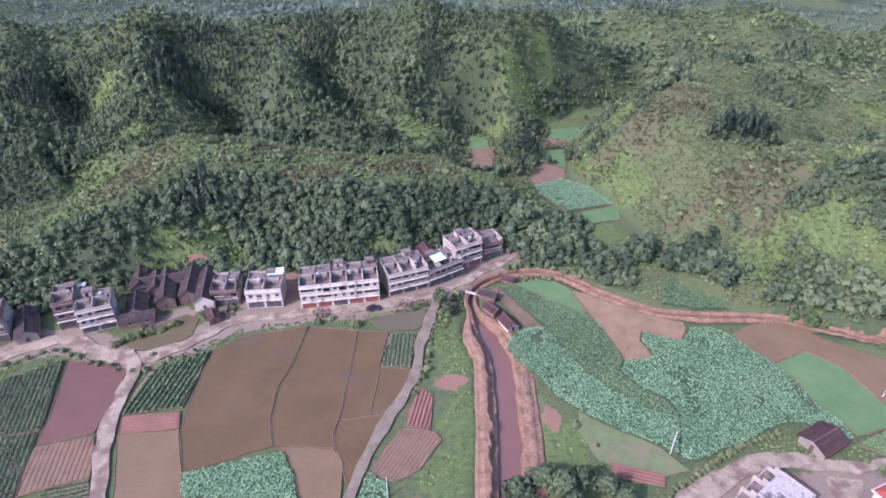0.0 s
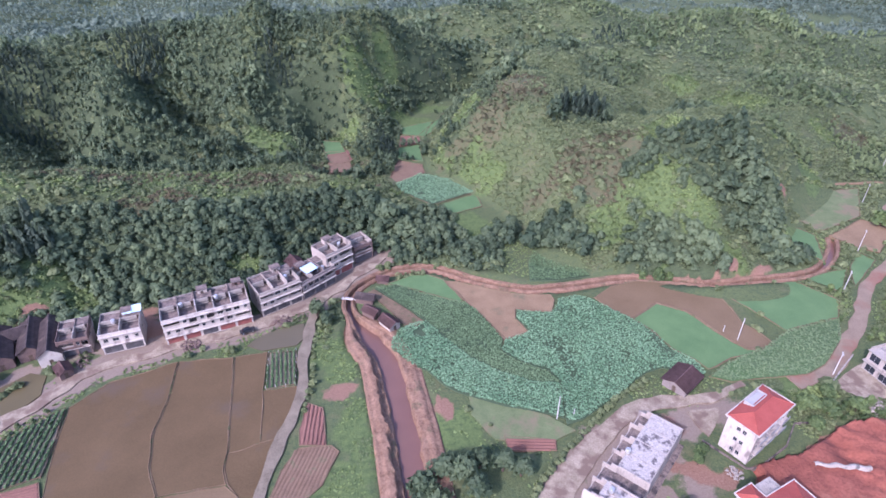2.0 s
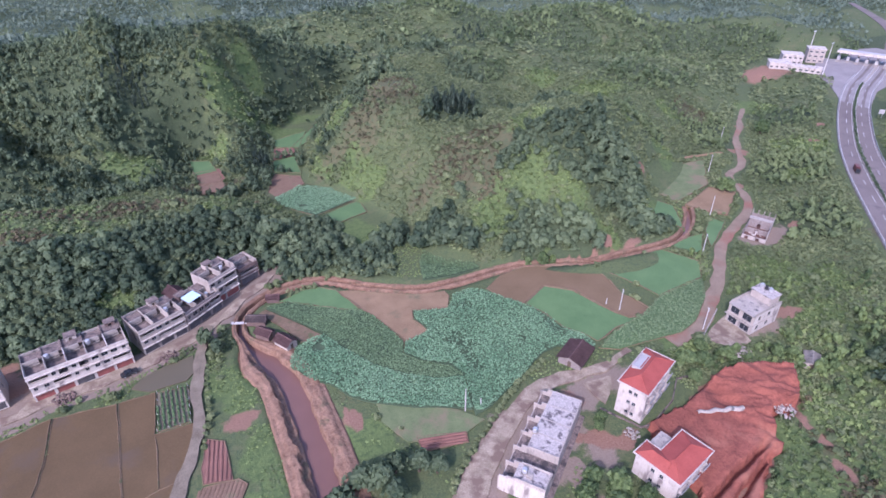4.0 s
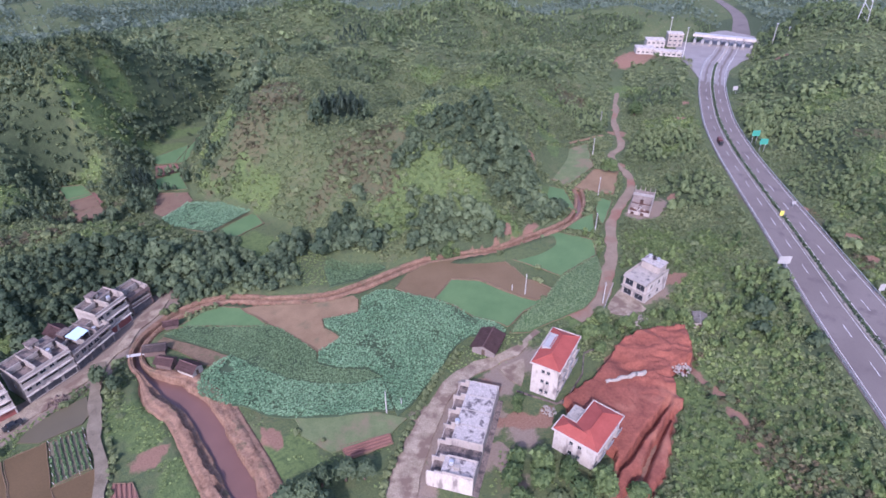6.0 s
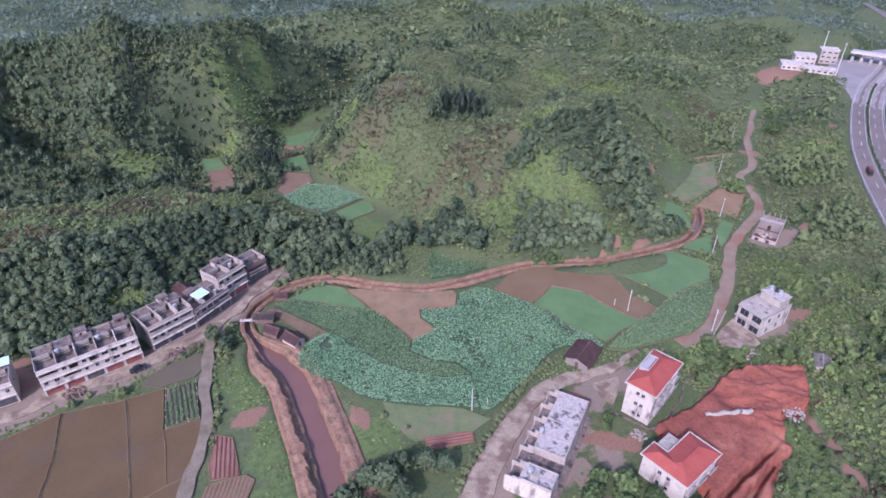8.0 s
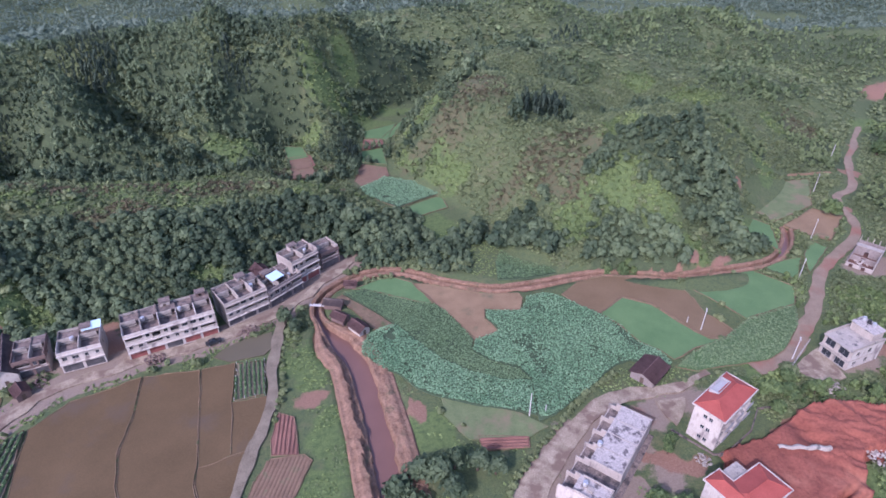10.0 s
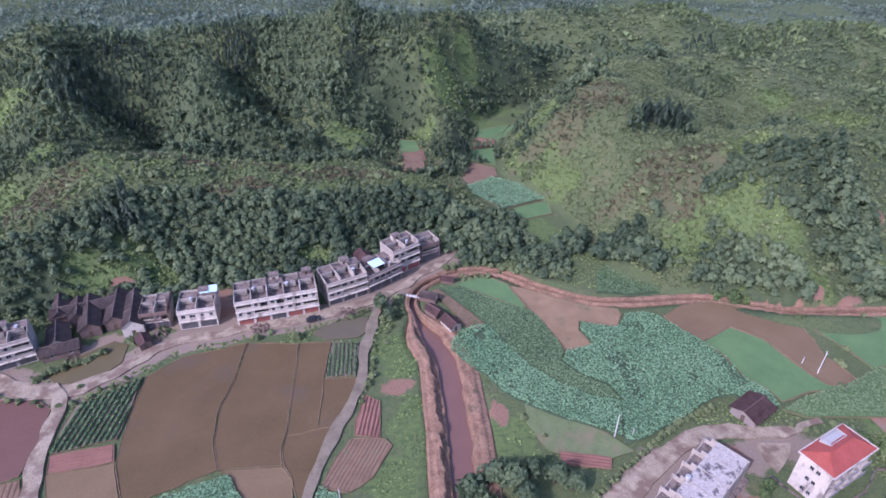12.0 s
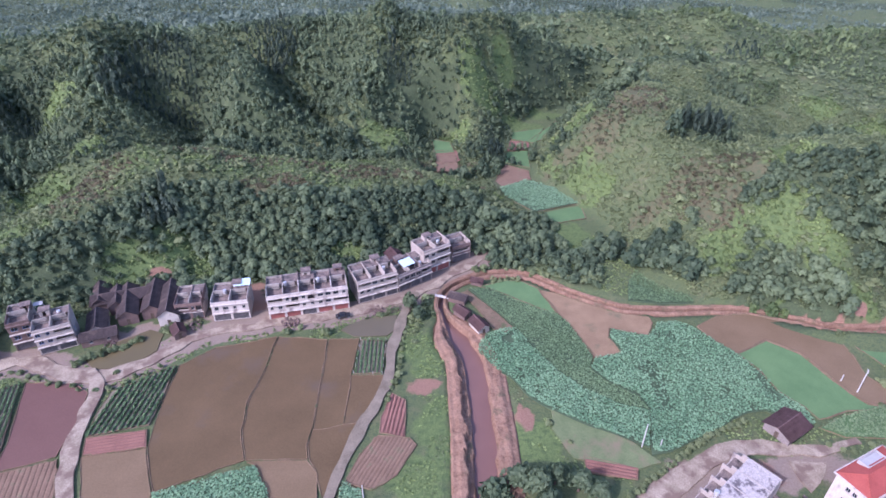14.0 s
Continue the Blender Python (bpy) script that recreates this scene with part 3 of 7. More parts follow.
tris = np.concatenate([np.stack([q, q + 1, q + 1 + ni], 1), np.stack([q, q + 1 + ni, q + ni], 1)])
me = fast_mesh("ground", verts, tris)
me.polygons.foreach_set("use_smooth", np.ones(len(tris), bool))


def patches(x, y, spots):
    """The strongest of some round patches at each place, 1 at their middle."""
    v = np.full(np.shape(x), -9.0)
    x, y = x + (fractal(x, y, 9, 121) - 0.5) * 8, y + (fractal(x, y, 9, 125) - 0.5) * 8
    for px, py, ra, rb in spots:
        v = np.maximum(v, 1.25 - 0.75 * np.hypot((x - px) / ra, (y - py) / rb))
    return v


# bare red earth
SOIL_SPOTS = [(158, 78, 6, 2.5), (142, 128.6, 5, 1.6), (131, 131.4, 3.6, 1.4), (352, 237, 17, 10), (-82, 162.5, 4, 2.5), (1, 111.5, 4.5, 2.6), (153, 79, 5, 3), (25, 99, 2, 4), (243, 168, 2, 6), (99, 131, 4, 2), (80, 64, 5, 2.5), (76, 67, 3, 3), (72, 70, 2, 4), (92, 94, 5, 2), (165, 138, 1.7, 1.7), (177, 160, 2.2, 2.2), (346, 237, 6.1, 6.6), (296, 164, 2.8, 2.8), (275, 153, 1.7, 1.7), (215, 144, 2.2, 1.7), (245, 167, 3.3, 2.8), (270, 189, 2.2, 2.2), (228, 68, 1.7, 2.8), (219, 52, 1.7, 3.9), (210, 41, 1.7, 2.2), (393, 164, 3.9, 3.9), (204, 110, 2.8, 2.2), (127.6, 50.5, 1.5, 3), (125.4, 45.6, 1.4, 3), (122.6, 40.4, 1.3, 3), (119.6, 33.6, 1.5, 2.6), (116, 27, 1.4, 1.6), (349, 240, 12, 9)]
# fresh light grass
LUSH_SPOTS = [(-89, 165, 8, 5), (-82, 164, 7, 4), (-77, 171, 9, 6), (-91, 159, 7, 4), (-22, 171, 8, 5), (-68, 164, 7, 4), (111, 33, 7, 10), (105, 20, 9, 10), (116, 47, 5, 5), (96, 26, 6, 8), (132, 62, 6, 5), (2.5, 123, 6, 10), (4, 98, 5, 10), (26, 92, 7, 6), (0, 84, 6, 8), (-70, 167, 6, 3), (58, 180, 7, 12), (200, 40, 6, 12), (165, 141, 12, 7), (-156, 273, 11, 12), (-11, 259, 11, 8), (38, 290, 11, 10), (-32, 217, 11, 6), (117, 159, 12, 9), (101, 158, 8, 6), (127, 152, 5, 5), (132, 182, 9, 7), (204, 275, 10, 8), (-74, 172, 7, 3), (-88, 165, 6, 3), (24, 271, 6, 7), (73, 204, 6, 3), (61, 179, 8, 4), (-144, 215, 13, 13), (-129, 236, 7, 5), (-48, 210, 8, 5), (117, 156, 6, 7), (99, 154, 8, 6), (128, 144, 7, 6), (214, 239, 15, 14), (235, 207, 8, 8), (203, 269, 7, 6), (134, 133, 4, 4), (173, 94, 9, 11), (164, 73, 9, 8), (267, 152, 11, 13), (132, 45, 9, 8), (100, 29, 6, 8), (119, 81, 6, 7), (151, 50, 7, 5), (311, 105, 6, 9), (181, 83, 7, 8), (60, 288, 10, 8), (76, 303, 10, 6), (98, 300, 12, 8), (50, 306, 7, 6), (240, 40, 10, 9), (262, 60, 9, 7), (236, 96, 7, 6), (330, 110, 14, 9), (300, 205, 12, 9)]
CREST = [(-190, 150), (-160, 162), (-138, 172), (-116, 184), (-103, 203), (-78, 214), (-48, 210), (-18, 214), (10, 216), (34, 208)]
# thick old wood
WOOD_SPOTS = [(-104, 160, 20, 11), (-124, 152, 14, 10), (-38, 183, 62, 15), (-92, 180, 24, 12), (12, 192, 26, 13), (46, 172, 26, 11), (-200, 250, 60, 60), (-132, 142, 14, 9), (6, 178, 12, 7), (-60, 165, 28, 13), (-20, 171, 28, 13), (-186, 266, 25, 22), (-171, 244, 19, 15), (-76, 247, 24, 16), (-34, 312, 17, 28), (-56, 253, 12, 11), (-107, 315, 18, 7), (-85, 177, 10, 10), (-67, 185, 12, 9), (-37, 184, 15, 8), (-13, 185, 19, 7), (14, 194, 20, 8), (43, 180, 15, 13), (55, 162, 10, 12), (41, 262, 6, 17), (81, 319, 18, 5), (114, 212, 14, 11), (170, 287, 19, 13), (129, 170, 13, 12), (84, 163, 6, 5), (111, 153, 5, 5), (-121, 165, 18, 14), (-98, 166, 10, 7), (-164, 205, 16, 16), (-43, 323, 12, 4), (124, 331, 19, 8), (-3, 241, 7, 10), (138, 161, 16, 15), (160, 156, 9, 9), (81, 162, 8, 6), (114, 138, 15, 12), (154, 141, 12, 13), (168, 290, 17, 13), (231, 239, 19, 19), (243, 183, 11, 11), (271, 342, 26, 22), (307, 120, 24, 20), (283, 79, 17, 17), (252, 76, 15, 13), (244, 51, 13, 12), (243, 142, 16, 16), (210, 106, 14, 14), (296, 186, 16, 16), (252, 202, 16, 16), (357, 140, 14, 24), (348, 94, 17, 20)]
# dry, reddish scrub
DRY_SPOTS = [(113, 16, 6, 9), (108, 6, 9, 8), (-38, 213, 62, 5), (-112, 196, 13, 21), (-98, 198, 5, 3), (-48, 196, 12, 4), (-14, 213, 15, 4), (16, 241, 17, 6), (77, 224, 10, 9), (97, 236, 12, 13), (88, 182, 7, 4), (115, 182, 10, 8), (102, 172, 9, 7), (62, 228, 7, 4), (102, 183, 10, 9), (106, 163, 6, 5), (80, 222, 8, 5), (258, 211, 11, 10), (128, 50, 3.4, 4), (125, 44, 3.2, 4), (121.5, 38, 3.2, 4), (118, 30, 4.5, 4), (114, 23, 6, 5), (110, 15, 8, 5), (204, 41, 5, 5), (224, 64, 4, 5), (286, 72, 4, 11), (224, 88, 10, 5)]


# trodden dirt about the houses
YARD_SPOTS = [(-86, 136, 8, 3), (-78.5, 138.5, 4, 3), (46, 69, 5, 5), (53, 76, 5, 5), (60, 81, 5, 5), (40, 62, 5, 5), (67, 84, 5, 4), (-108, 127, 14, 4), (74, 63, 4, 5), (66, 60, 2, 8), (-50, 147, 14, 6), (-62, 146, 8, 6), (68, 76, 9, 9), (86, 80, 12, 5), (146, 80, 8, 7), (14, 163, 10, 4), (190, 112, 10, 7), (58, 66, 8, 6)]


def cover_maps(x, y, z):
    """How wooded, lush, bare and dry the ground is."""
    up = smooth(z, 0.8, 3.0)
    dr = off_line(x, y, RIVER_LINE)
    k = river_scale(x, y)
    soil = np.maximum((1 - smooth(dr, 6.4 * k, 8.6 * k)) * (1 - smooth(z, 1.5, 3.0)), site_cover(x, y))
    soil = np.maximum(soil, patches(x, y, SOIL_SPOTS))
    soil = np.maximum(soil, (fractal(x, y, 26, 91) - 0.66) * 5 * (1 - up) * smooth(y, 60, 90) * (1 - smooth(y, 160, 190)))
    lush = np.maximum(patches(x, y, LUSH_SPOTS), smooth(fractal(x, y, 34, 51), 0.64, 0.74) * smooth(x, 20, 90) * up * (1 - smooth(np.hypot(x, y), 290, 330)))
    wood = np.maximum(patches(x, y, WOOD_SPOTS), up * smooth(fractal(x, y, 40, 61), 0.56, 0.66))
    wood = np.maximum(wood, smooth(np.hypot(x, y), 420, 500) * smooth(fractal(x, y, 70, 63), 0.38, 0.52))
    # the crest behind the village is open scrub
    scrub = 1 - smooth(off_line(x, y, CREST), 9, 21)
    wood = wood * (1 - scrub)
    lush = np.maximum(lush, scrub * (0.16 + 0.6 * fractal(x, y, 14, 67)))
    # grass grows fresh between the young trees below the motorway
    dm = off_line(x, y, MOTORWAY_LINE)
    lush = np.maximum(lush, 0.47 * smooth(dm, 16, 22) * (1 - smooth(dm, 62, 80)) * (1 - smooth(y, 60, 110)) * smooth(x, 88, 96))
    dry = patches(x, y, DRY_SPOTS)
    return wood, lush, soil, dry


wood, lush, soil, dry = cover_maps(GX.ravel(), GY.ravel(), GZ.ravel())
yard = np.maximum(1 - smooth(off_line(GX.ravel(), GY.ravel(), LINE["village_road"]), 3.5, 7.0), patches(GX.ravel(), GY.ravel(), YARD_SPOTS))
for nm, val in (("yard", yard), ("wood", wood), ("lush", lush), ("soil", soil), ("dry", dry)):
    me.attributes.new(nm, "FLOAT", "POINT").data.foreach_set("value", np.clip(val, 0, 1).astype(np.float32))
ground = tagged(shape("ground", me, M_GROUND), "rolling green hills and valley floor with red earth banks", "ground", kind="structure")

# ---- building kit ----
def add_box(bm, x0, x1, y0, y1, z0, z1):
    v = [bm.verts.new(p) for p in ((x0, y0, z0), (x1, y0, z0), (x1, y1, z0), (x0, y1, z0), (x0, y0, z1), (x1, y0, z1), (x1, y1, z1), (x0, y1, z1))]
    for f in ((3, 2, 1, 0), (4, 5, 6, 7), (0, 1, 5, 4), (1, 2, 6, 5), (2, 3, 7, 6), (3, 0, 4, 7)):
        bm.faces.new([v[i] for i in f])


def box_part(name, parent, mat, x0, x1, y0, y1, z0, z1, label="", bevel=0.0):
    bm = bmesh.new()
    add_box(bm, x0, x1, y0, y1, z0, z1)
    if bevel:
        bmesh.ops.bevel(bm, geom=list(bm.edges), offset=bevel, segments=1, affect="EDGES")
    return part(name, bm, mat, parent, label)


def boxes_part(name, parent, mat, boxes, label=""):
    bm = bmesh.new()
    for b in boxes:
        add_box(bm, *b)
    return part(name, bm, mat, parent, label)


def root(name, x, y, degrees, z=0.0, label="", category="", group=""):
    ob = new(name)
    ob.empty_display_size = 0.5
    ob.matrix_world = pose(x, y, z, 0, 0, degrees)
    return tagged(ob, label, category, group)


def wall(name, parent, mat, along, a0, a1, at, thick, z0, z1, openings=(), label=""):
    """A wall along local x or y from a0 to a1, its outer face at 'at', with openings (u0, u1, w0, w1) cut through it."""
    us = sorted({a0, a1, *[o[0] for o in openings], *[o[1] for o in openings]})
    ws = sorted({z0, z1, *[o[2] for o in openings], *[o[3] for o in openings]})
    bm = bmesh.new()
    lo, hi = min(at, at + thick), max(at, at + thick)
    for u, u2 in zip(us, us[1:]):
        run = None
        spans = []
        for w, w2 in zip(ws, ws[1:]):
            mu, mw = (u + u2) / 2, (w + w2) / 2
            solid = not any(o[0] < mu < o[1] and o[2] < mw < o[3] for o in openings)
            if solid:
                run = [w, w2] if run is None else [run[0], w2]
            elif run:
                spans.append(run)
                run = None
        if run:
            spans.append(run)
        for w, w2 in spans:
            if along == "x":
                add_box(bm, u, u2, lo, hi, w, w2)
            else:
                add_box(bm, lo, hi, u, u2, w, w2)
    return part(name, bm, mat, parent, label)


def window(parent, along, u0, u1, at, inward, w0, w1, frame_mat=None, name="window", pane_mat=None):
    """A framed window set back in its opening: frame, mullion, pane and sill."""
    f = 0.07
    d0, d1 = at + inward * 0.08, at + inward * 0.15
    def bx(a, b, c, d, e0, e1):
        lo, hi = min(c, d), max(c, d)
        return (a, b, lo, hi, e0, e1) if along == "x" else (lo, hi, a, b, e0, e1)
    bars = [bx(u0, u1, d0, d1, w0, w0 + f), bx(u0, u1, d0, d1, w1 - f, w1), bx(u0, u0 + f, d0, d1, w0 + f, w1 - f), bx(u1 - f, u1, d0, d1, w0 + f, w1 - f)]
    m = (u0 + u1) / 2
    bars.append(bx(m - 0.03, m + 0.03, d0, d1, w0 + f, w1 - f))
    fr = boxes_part(name, parent, frame_mat or M_FRAME, bars)
    p0, p1 = at + inward * 0.10, at + inward * 0.12
    boxes_part("pane", fr, pane_mat or M_GLASS, [bx(u0 + f, u1 - f, p0, p1, w0 + f, w1 - f)])
    boxes_part("sill", fr, M_CONC, [bx(u0 - 0.08, u1 + 0.08, at - inward * 0.10, at + inward * 0.06, w0 - 0.09, w0 - 0.003)])
    return fr


def shutter(parent, along, u0, u1, at, inward, w0, w1, mat):
    """A ribbed roller shutter set back in its opening; dark ones imitate open shade."""
    bm = bmesh.new()
    n = 2 * max(4, int((w1 - w0) / 0.28))
    prev = None
    for i in range(n + 1):
        z = w0 + (w1 - w0) * i / n
        a = at + inward * (0.12 if i % 2 else 0.17)
        row = [bm.verts.new((u, a, z) if along == "x" else (a, u, z)) for u in (u0, u1)]
        if prev:
            bm.faces.new((prev[0], prev[1], row[1], row[0]))
        prev = row
    return part("shutter", bm, mat, parent)


M_FRAME = material("window_frame", (0.20, 0.20, 0.21), (0.32, 0.32, 0.33), 0.5, 2.0, 9.0, 0.0)
M_FRAME_BLUE = material("blue_window_frame", (0.10, 0.17, 0.36), (0.16, 0.25, 0.46), 0.5, 2.0, 9.0, 0.0)
M_GLASS = material("dark_window_glass", (0.012, 0.016, 0.022), (0.03, 0.035, 0.045), 0.08, 0.5, 5.0, 0.0, spec=0.6)
M_CONC = material("weathered_concrete", (0.218, 0.190, 0.164), (0.374, 0.330, 0.287), 0.9, 0.5, 5.0, 0.3, 0.02, third=(0.10, 0.095, 0.09), third_scale=0.55, third_cut=0.56)
# mouldy roofs; the same dark tone doubles as shade on the porch slabs
M_CONC_DARK = material("mould_and_shade_concrete", (0.080, 0.060, 0.052), (0.225, 0.176, 0.152), 0.95, 0.7, 3.0, 0.3, 0.02, third=(0.050, 0.043, 0.042), third_scale=0.45, third_cut=0.50)
M_ROOF_WORN = material("peeling_white_roof", (0.22, 0.192, 0.178), (0.50, 0.450, 0.410), 0.9, 0.5, 3.0, 0.3, 0.02, third=(0.100, 0.086, 0.086), third_scale=0.5, third_cut=0.51)
M_WHITE = material("white_plaster", (0.350, 0.306, 0.274), (0.510, 0.458, 0.408), 0.85, 0.4, 4.0, 0.2, 0.02, third=(0.205, 0.172, 0.160), third_scale=0.5, third_cut=0.53, stretch=(1, 1, 0.35))
M_PLASTER = material("grey_plaster", (0.270, 0.230, 0.202), (0.392, 0.342, 0.300), 0.9, 0.4, 4.0, 0.25, 0.02, third=(0.16, 0.135, 0.125), third_scale=0.35, third_cut=0.58, stretch=(1, 1, 0.4))
# grimy walls, darkened further to hold the shade of sun-averted fronts
M_OLDWALL = material("grimy_and_shaded_render", (0.145, 0.118, 0.108), (0.285, 0.240, 0.218), 0.9, 0.4, 4.0, 0.25, 0.02, third=(0.10, 0.082, 0.076), third_scale=0.4, third_cut=0.54, stretch=(1, 1, 0.4))
M_BRICK = material("old_brick", (0.088, 0.060, 0.054), (0.185, 0.126, 0.108), 0.95, 0.5, 6.0, 0.4, 0.03)
M_TILE = material("old_grey_tiles", (0.050, 0.039, 0.038), (0.128, 0.098, 0.092), 0.95, 0.6, 6.0, 0.6, 0.05, third=(0.17, 0.13, 0.11), third_scale=0.25, third_cut=0.6)
M_TILE_BROWN = material("brown_tiles", (0.075, 0.042, 0.040), (0.15, 0.09, 0.082), 0.95, 0.6, 6.0, 0.6, 0.05)
M_TILE_RED = material("red_roof_tiles", (0.22, 0.046, 0.035), (0.31, 0.075, 0.056), 0.7, 0.4, 5.0, 0.3, 0.03)
M_REDTRIM = material("red_shop_panels", (0.16, 0.05, 0.045), (0.25, 0.085, 0.07), 0.7, 0.8, 6.0, 0.1)
# near-black shutter colour replaces the shade inside open ground floors
M_SHUTTER = material("shutter_dark_as_opening", (0.035, 0.032, 0.034), (0.105, 0.098, 0.100), 0.55, 0.8, 6.0, 0.1)
M_BLUE_SHEET = material("pale_blue_sheet_metal", (0.36, 0.50, 0.60), (0.48, 0.62, 0.70), 0.45, 0.6, 5.0, 0.1)
M_METAL = material("galvanised_steel", (0.42, 0.42, 0.43), (0.58, 0.58, 0.58), 0.45, 1.0, 8.0, 0.0, metal=0.6)
M_POLE = material("concrete_pole", (0.36, 0.34, 0.32), (0.48, 0.46, 0.44), 0.85, 1.0, 8.0, 0.1)
M_DARK = material("dark_rubber", (0.015, 0.015, 0.017), (0.035, 0.035, 0.038), 0.7, 1.0, 8.0, 0.0)

# ---- water, fields and crops of the valley floor ----
def rough_edge(pts, step=2.5, amp=0.25):
    """An outline with slightly uneven edges."""
    out = []
    for (x0, y0), (x1, y1) in zip(pts, pts[1:] + pts[:1]):
        k = max(1, int(math.hypot(x1 - x0, y1 - y0) / step))
        for j in range(k):
            x, y = x0 + (x1 - x0) * j / k, y0 + (y1 - y0) * j / k
            out.append((x + (float(wave(x, y, 3, 5)) - 0.5) * 2 * amp, y + (float(wave(x, y, 3, 6)) - 0.5) * 2 * amp))
    return out


LEVEL = [0.22]


def slab_bm(pts, z, thick=0.9):
    bm = bmesh.new()
    vs = [bm.verts.new((x, y, z)) for x, y in pts]
    f = bm.faces.new(vs)
    f.normal_update()
    if f.normal.z < 0:
        f.normal_flip()
    low = [bm.verts.new((x, y, z - thick)) for x, y in pts]
    n = len(vs)
    for i in range(n):
        bm.faces.new((vs[i], vs[(i + 1) % n], low[(i + 1) % n], low[i]))
    bmesh.ops.triangulate(bm, faces=[f])
    bmesh.ops.recalc_face_normals(bm, faces=bm.faces)
    return bm


def ridge_along(pts, width, height, z, closed=False, jitter=0.12):
    """A low earth ridge with a rounded top along a line, as a bmesh."""
    bm = bmesh.new()
    prof = ((-0.5, -0.3), (-0.3, 0.75), (0.0, 1.0), (0.3, 0.75), (0.5, -0.3))
    rings = []
    n = len(pts)
    for i, p in enumerate(pts):
        a, b = pts[i - 1] if (closed or i) else p, pts[(i + 1) % n] if (closed or i < n - 1) else p
        dx, dy = b[0] - a[0], b[1] - a[1]
        l = math.hypot(dx, dy) or 1
        nx, ny = -dy / l, dx / l
        k = 1 + (float(wave(p[0], p[1], 1.7, 8)) - 0.5) * 4 * jitter
        rings.append([bm.verts.new((p[0] + nx * u * width * k, p[1] + ny * u * width * k, z + v * height * k)) for u, v in prof])
    for i in range(n if closed else n - 1):
        r, s = rings[i], rings[(i + 1) % n]
        for j in range(4):
            bm.faces.new((r[j], r[j + 1], s[j + 1], s[j]))
    return bm


def field(name, label, key, mat, bund=0.26, bund_mat=None, category="field", group=""):
    pts = rough_edge(PLOT[key])
    LEVEL[0] += 0.004
    ob = part(name, slab_bm(pts, LEVEL[0]), mat)
    tagged(ob, label, category, group)
    if bund:
        part("bund", ridge_along(pts, bund, 0.16, LEVEL[0], True, 0.3), bund_mat or M_BUND, ob, "low trodden earth bund")
    return ob


def clip_rows(pts, degrees, spacing):
    """Parallel lines inside an outline, as pairs of end points."""
    c, s = math.cos(radians(degrees)), math.sin(radians(degrees))
    P = [(x * c + y * s, -x * s + y * c) for x, y in pts]
    lo, hi = min(v for _, v in P), max(v for _, v in P)
    v = lo + spacing * 0.6
    while v < hi - spacing * 0.3:
        cut = []
        for (u0, v0), (u1, v1) in zip(P, P[1:] + P[:1]):
            if (v0 > v) != (v1 > v):
                cut.append(u0 + (u1 - u0) * (v - v0) / (v1 - v0))
        cut.sort()
        for a, b in zip(cut[::2], cut[1::2]):
            if b - a > 0.8:
                yield (a * c - v * s, a * s + v * c), (b * c - v * s, b * s + v * c)
        v += spacing


def tilled(name, label, key, mat, degrees, spacing=1.0, height=0.28, inset=0.3, broad=0.72):
    """A field thrown up in ridges."""
    ob = field(name, label, key, mat, bund=0.35)
    for (x0, y0), (x1, y1) in clip_rows(PLOT[key], degrees, spacing):
        k = max(2, int(math.hypot(x1 - x0, y1 - y0) / 1.5))
        t0 = inset / max(math.hypot(x1 - x0, y1 - y0), 1)
        line = [(x0 + (x1 - x0) * (t0 + (1 - 2 * t0) * i / k) + (float(wave(i * 1.5, x0 * 3, 4, 3)) - 0.5) * 0.2, y0 + (y1 - y0) * (t0 + (1 - 2 * t0) * i / k)) for i in range(k + 1)]
        part("ridge", ridge_along(line, spacing * broad, height, LEVEL[0] + 0.05), mat, ob)
    return ob


def leaf_cloud(name, label, category, pos, normal, size, tint, mat, sides=4):
    """Many small flat leaves as one mesh: positions, normals, sizes, tints."""
    rng = np.random.default_rng(len(pos))
    n = len(pos)
    ref = rng.normal(size=(n, 3))
    a = np.cross(normal, ref); a /= np.linalg.norm(a, axis=1)[:, None] + 1e-9
    b = np.cross(normal, a)
    ring = []
    for k in range(sides):
        w = 2 * math.pi * k / sides
        ring.append(pos + size[:, None] * (a * math.cos(w) + b * math.sin(w)) * (0.85 + 0.3 * rng.random((n, 1))))
    V = np.stack(ring, 1).reshape(-1, 3)
    base = np.arange(n) * sides
    T = np.concatenate([np.stack([base, base + k, base + k + 1], 1) for k in range(1, sides - 1)])
    me = fast_mesh(name, V, T)
    me.attributes.new("tint", "FLOAT", "POINT").data.foreach_set("value", np.repeat(tint, sides).astype(np.float32))
    return tagged(shape(name, me, mat), label, category, kind="stuff")


def scatter_in(key, spacing, rng):
    """Jittered places inside an outline."""
    P = np.array(PLOT[key])
    lo, hi = P.min(0), P.max(0)
    X, Y = np.meshgrid(np.arange(lo[0], hi[0], spacing), np.arange(lo[1], hi[1], spacing))
    X = X.ravel() + rng.uniform(-0.5, 0.5, X.size) * spacing
    Y = Y.ravel() + rng.uniform(-0.5, 0.5, Y.size) * spacing
    ok = in_plot(X, Y, PLOT[key])
    return X[ok], Y[ok]


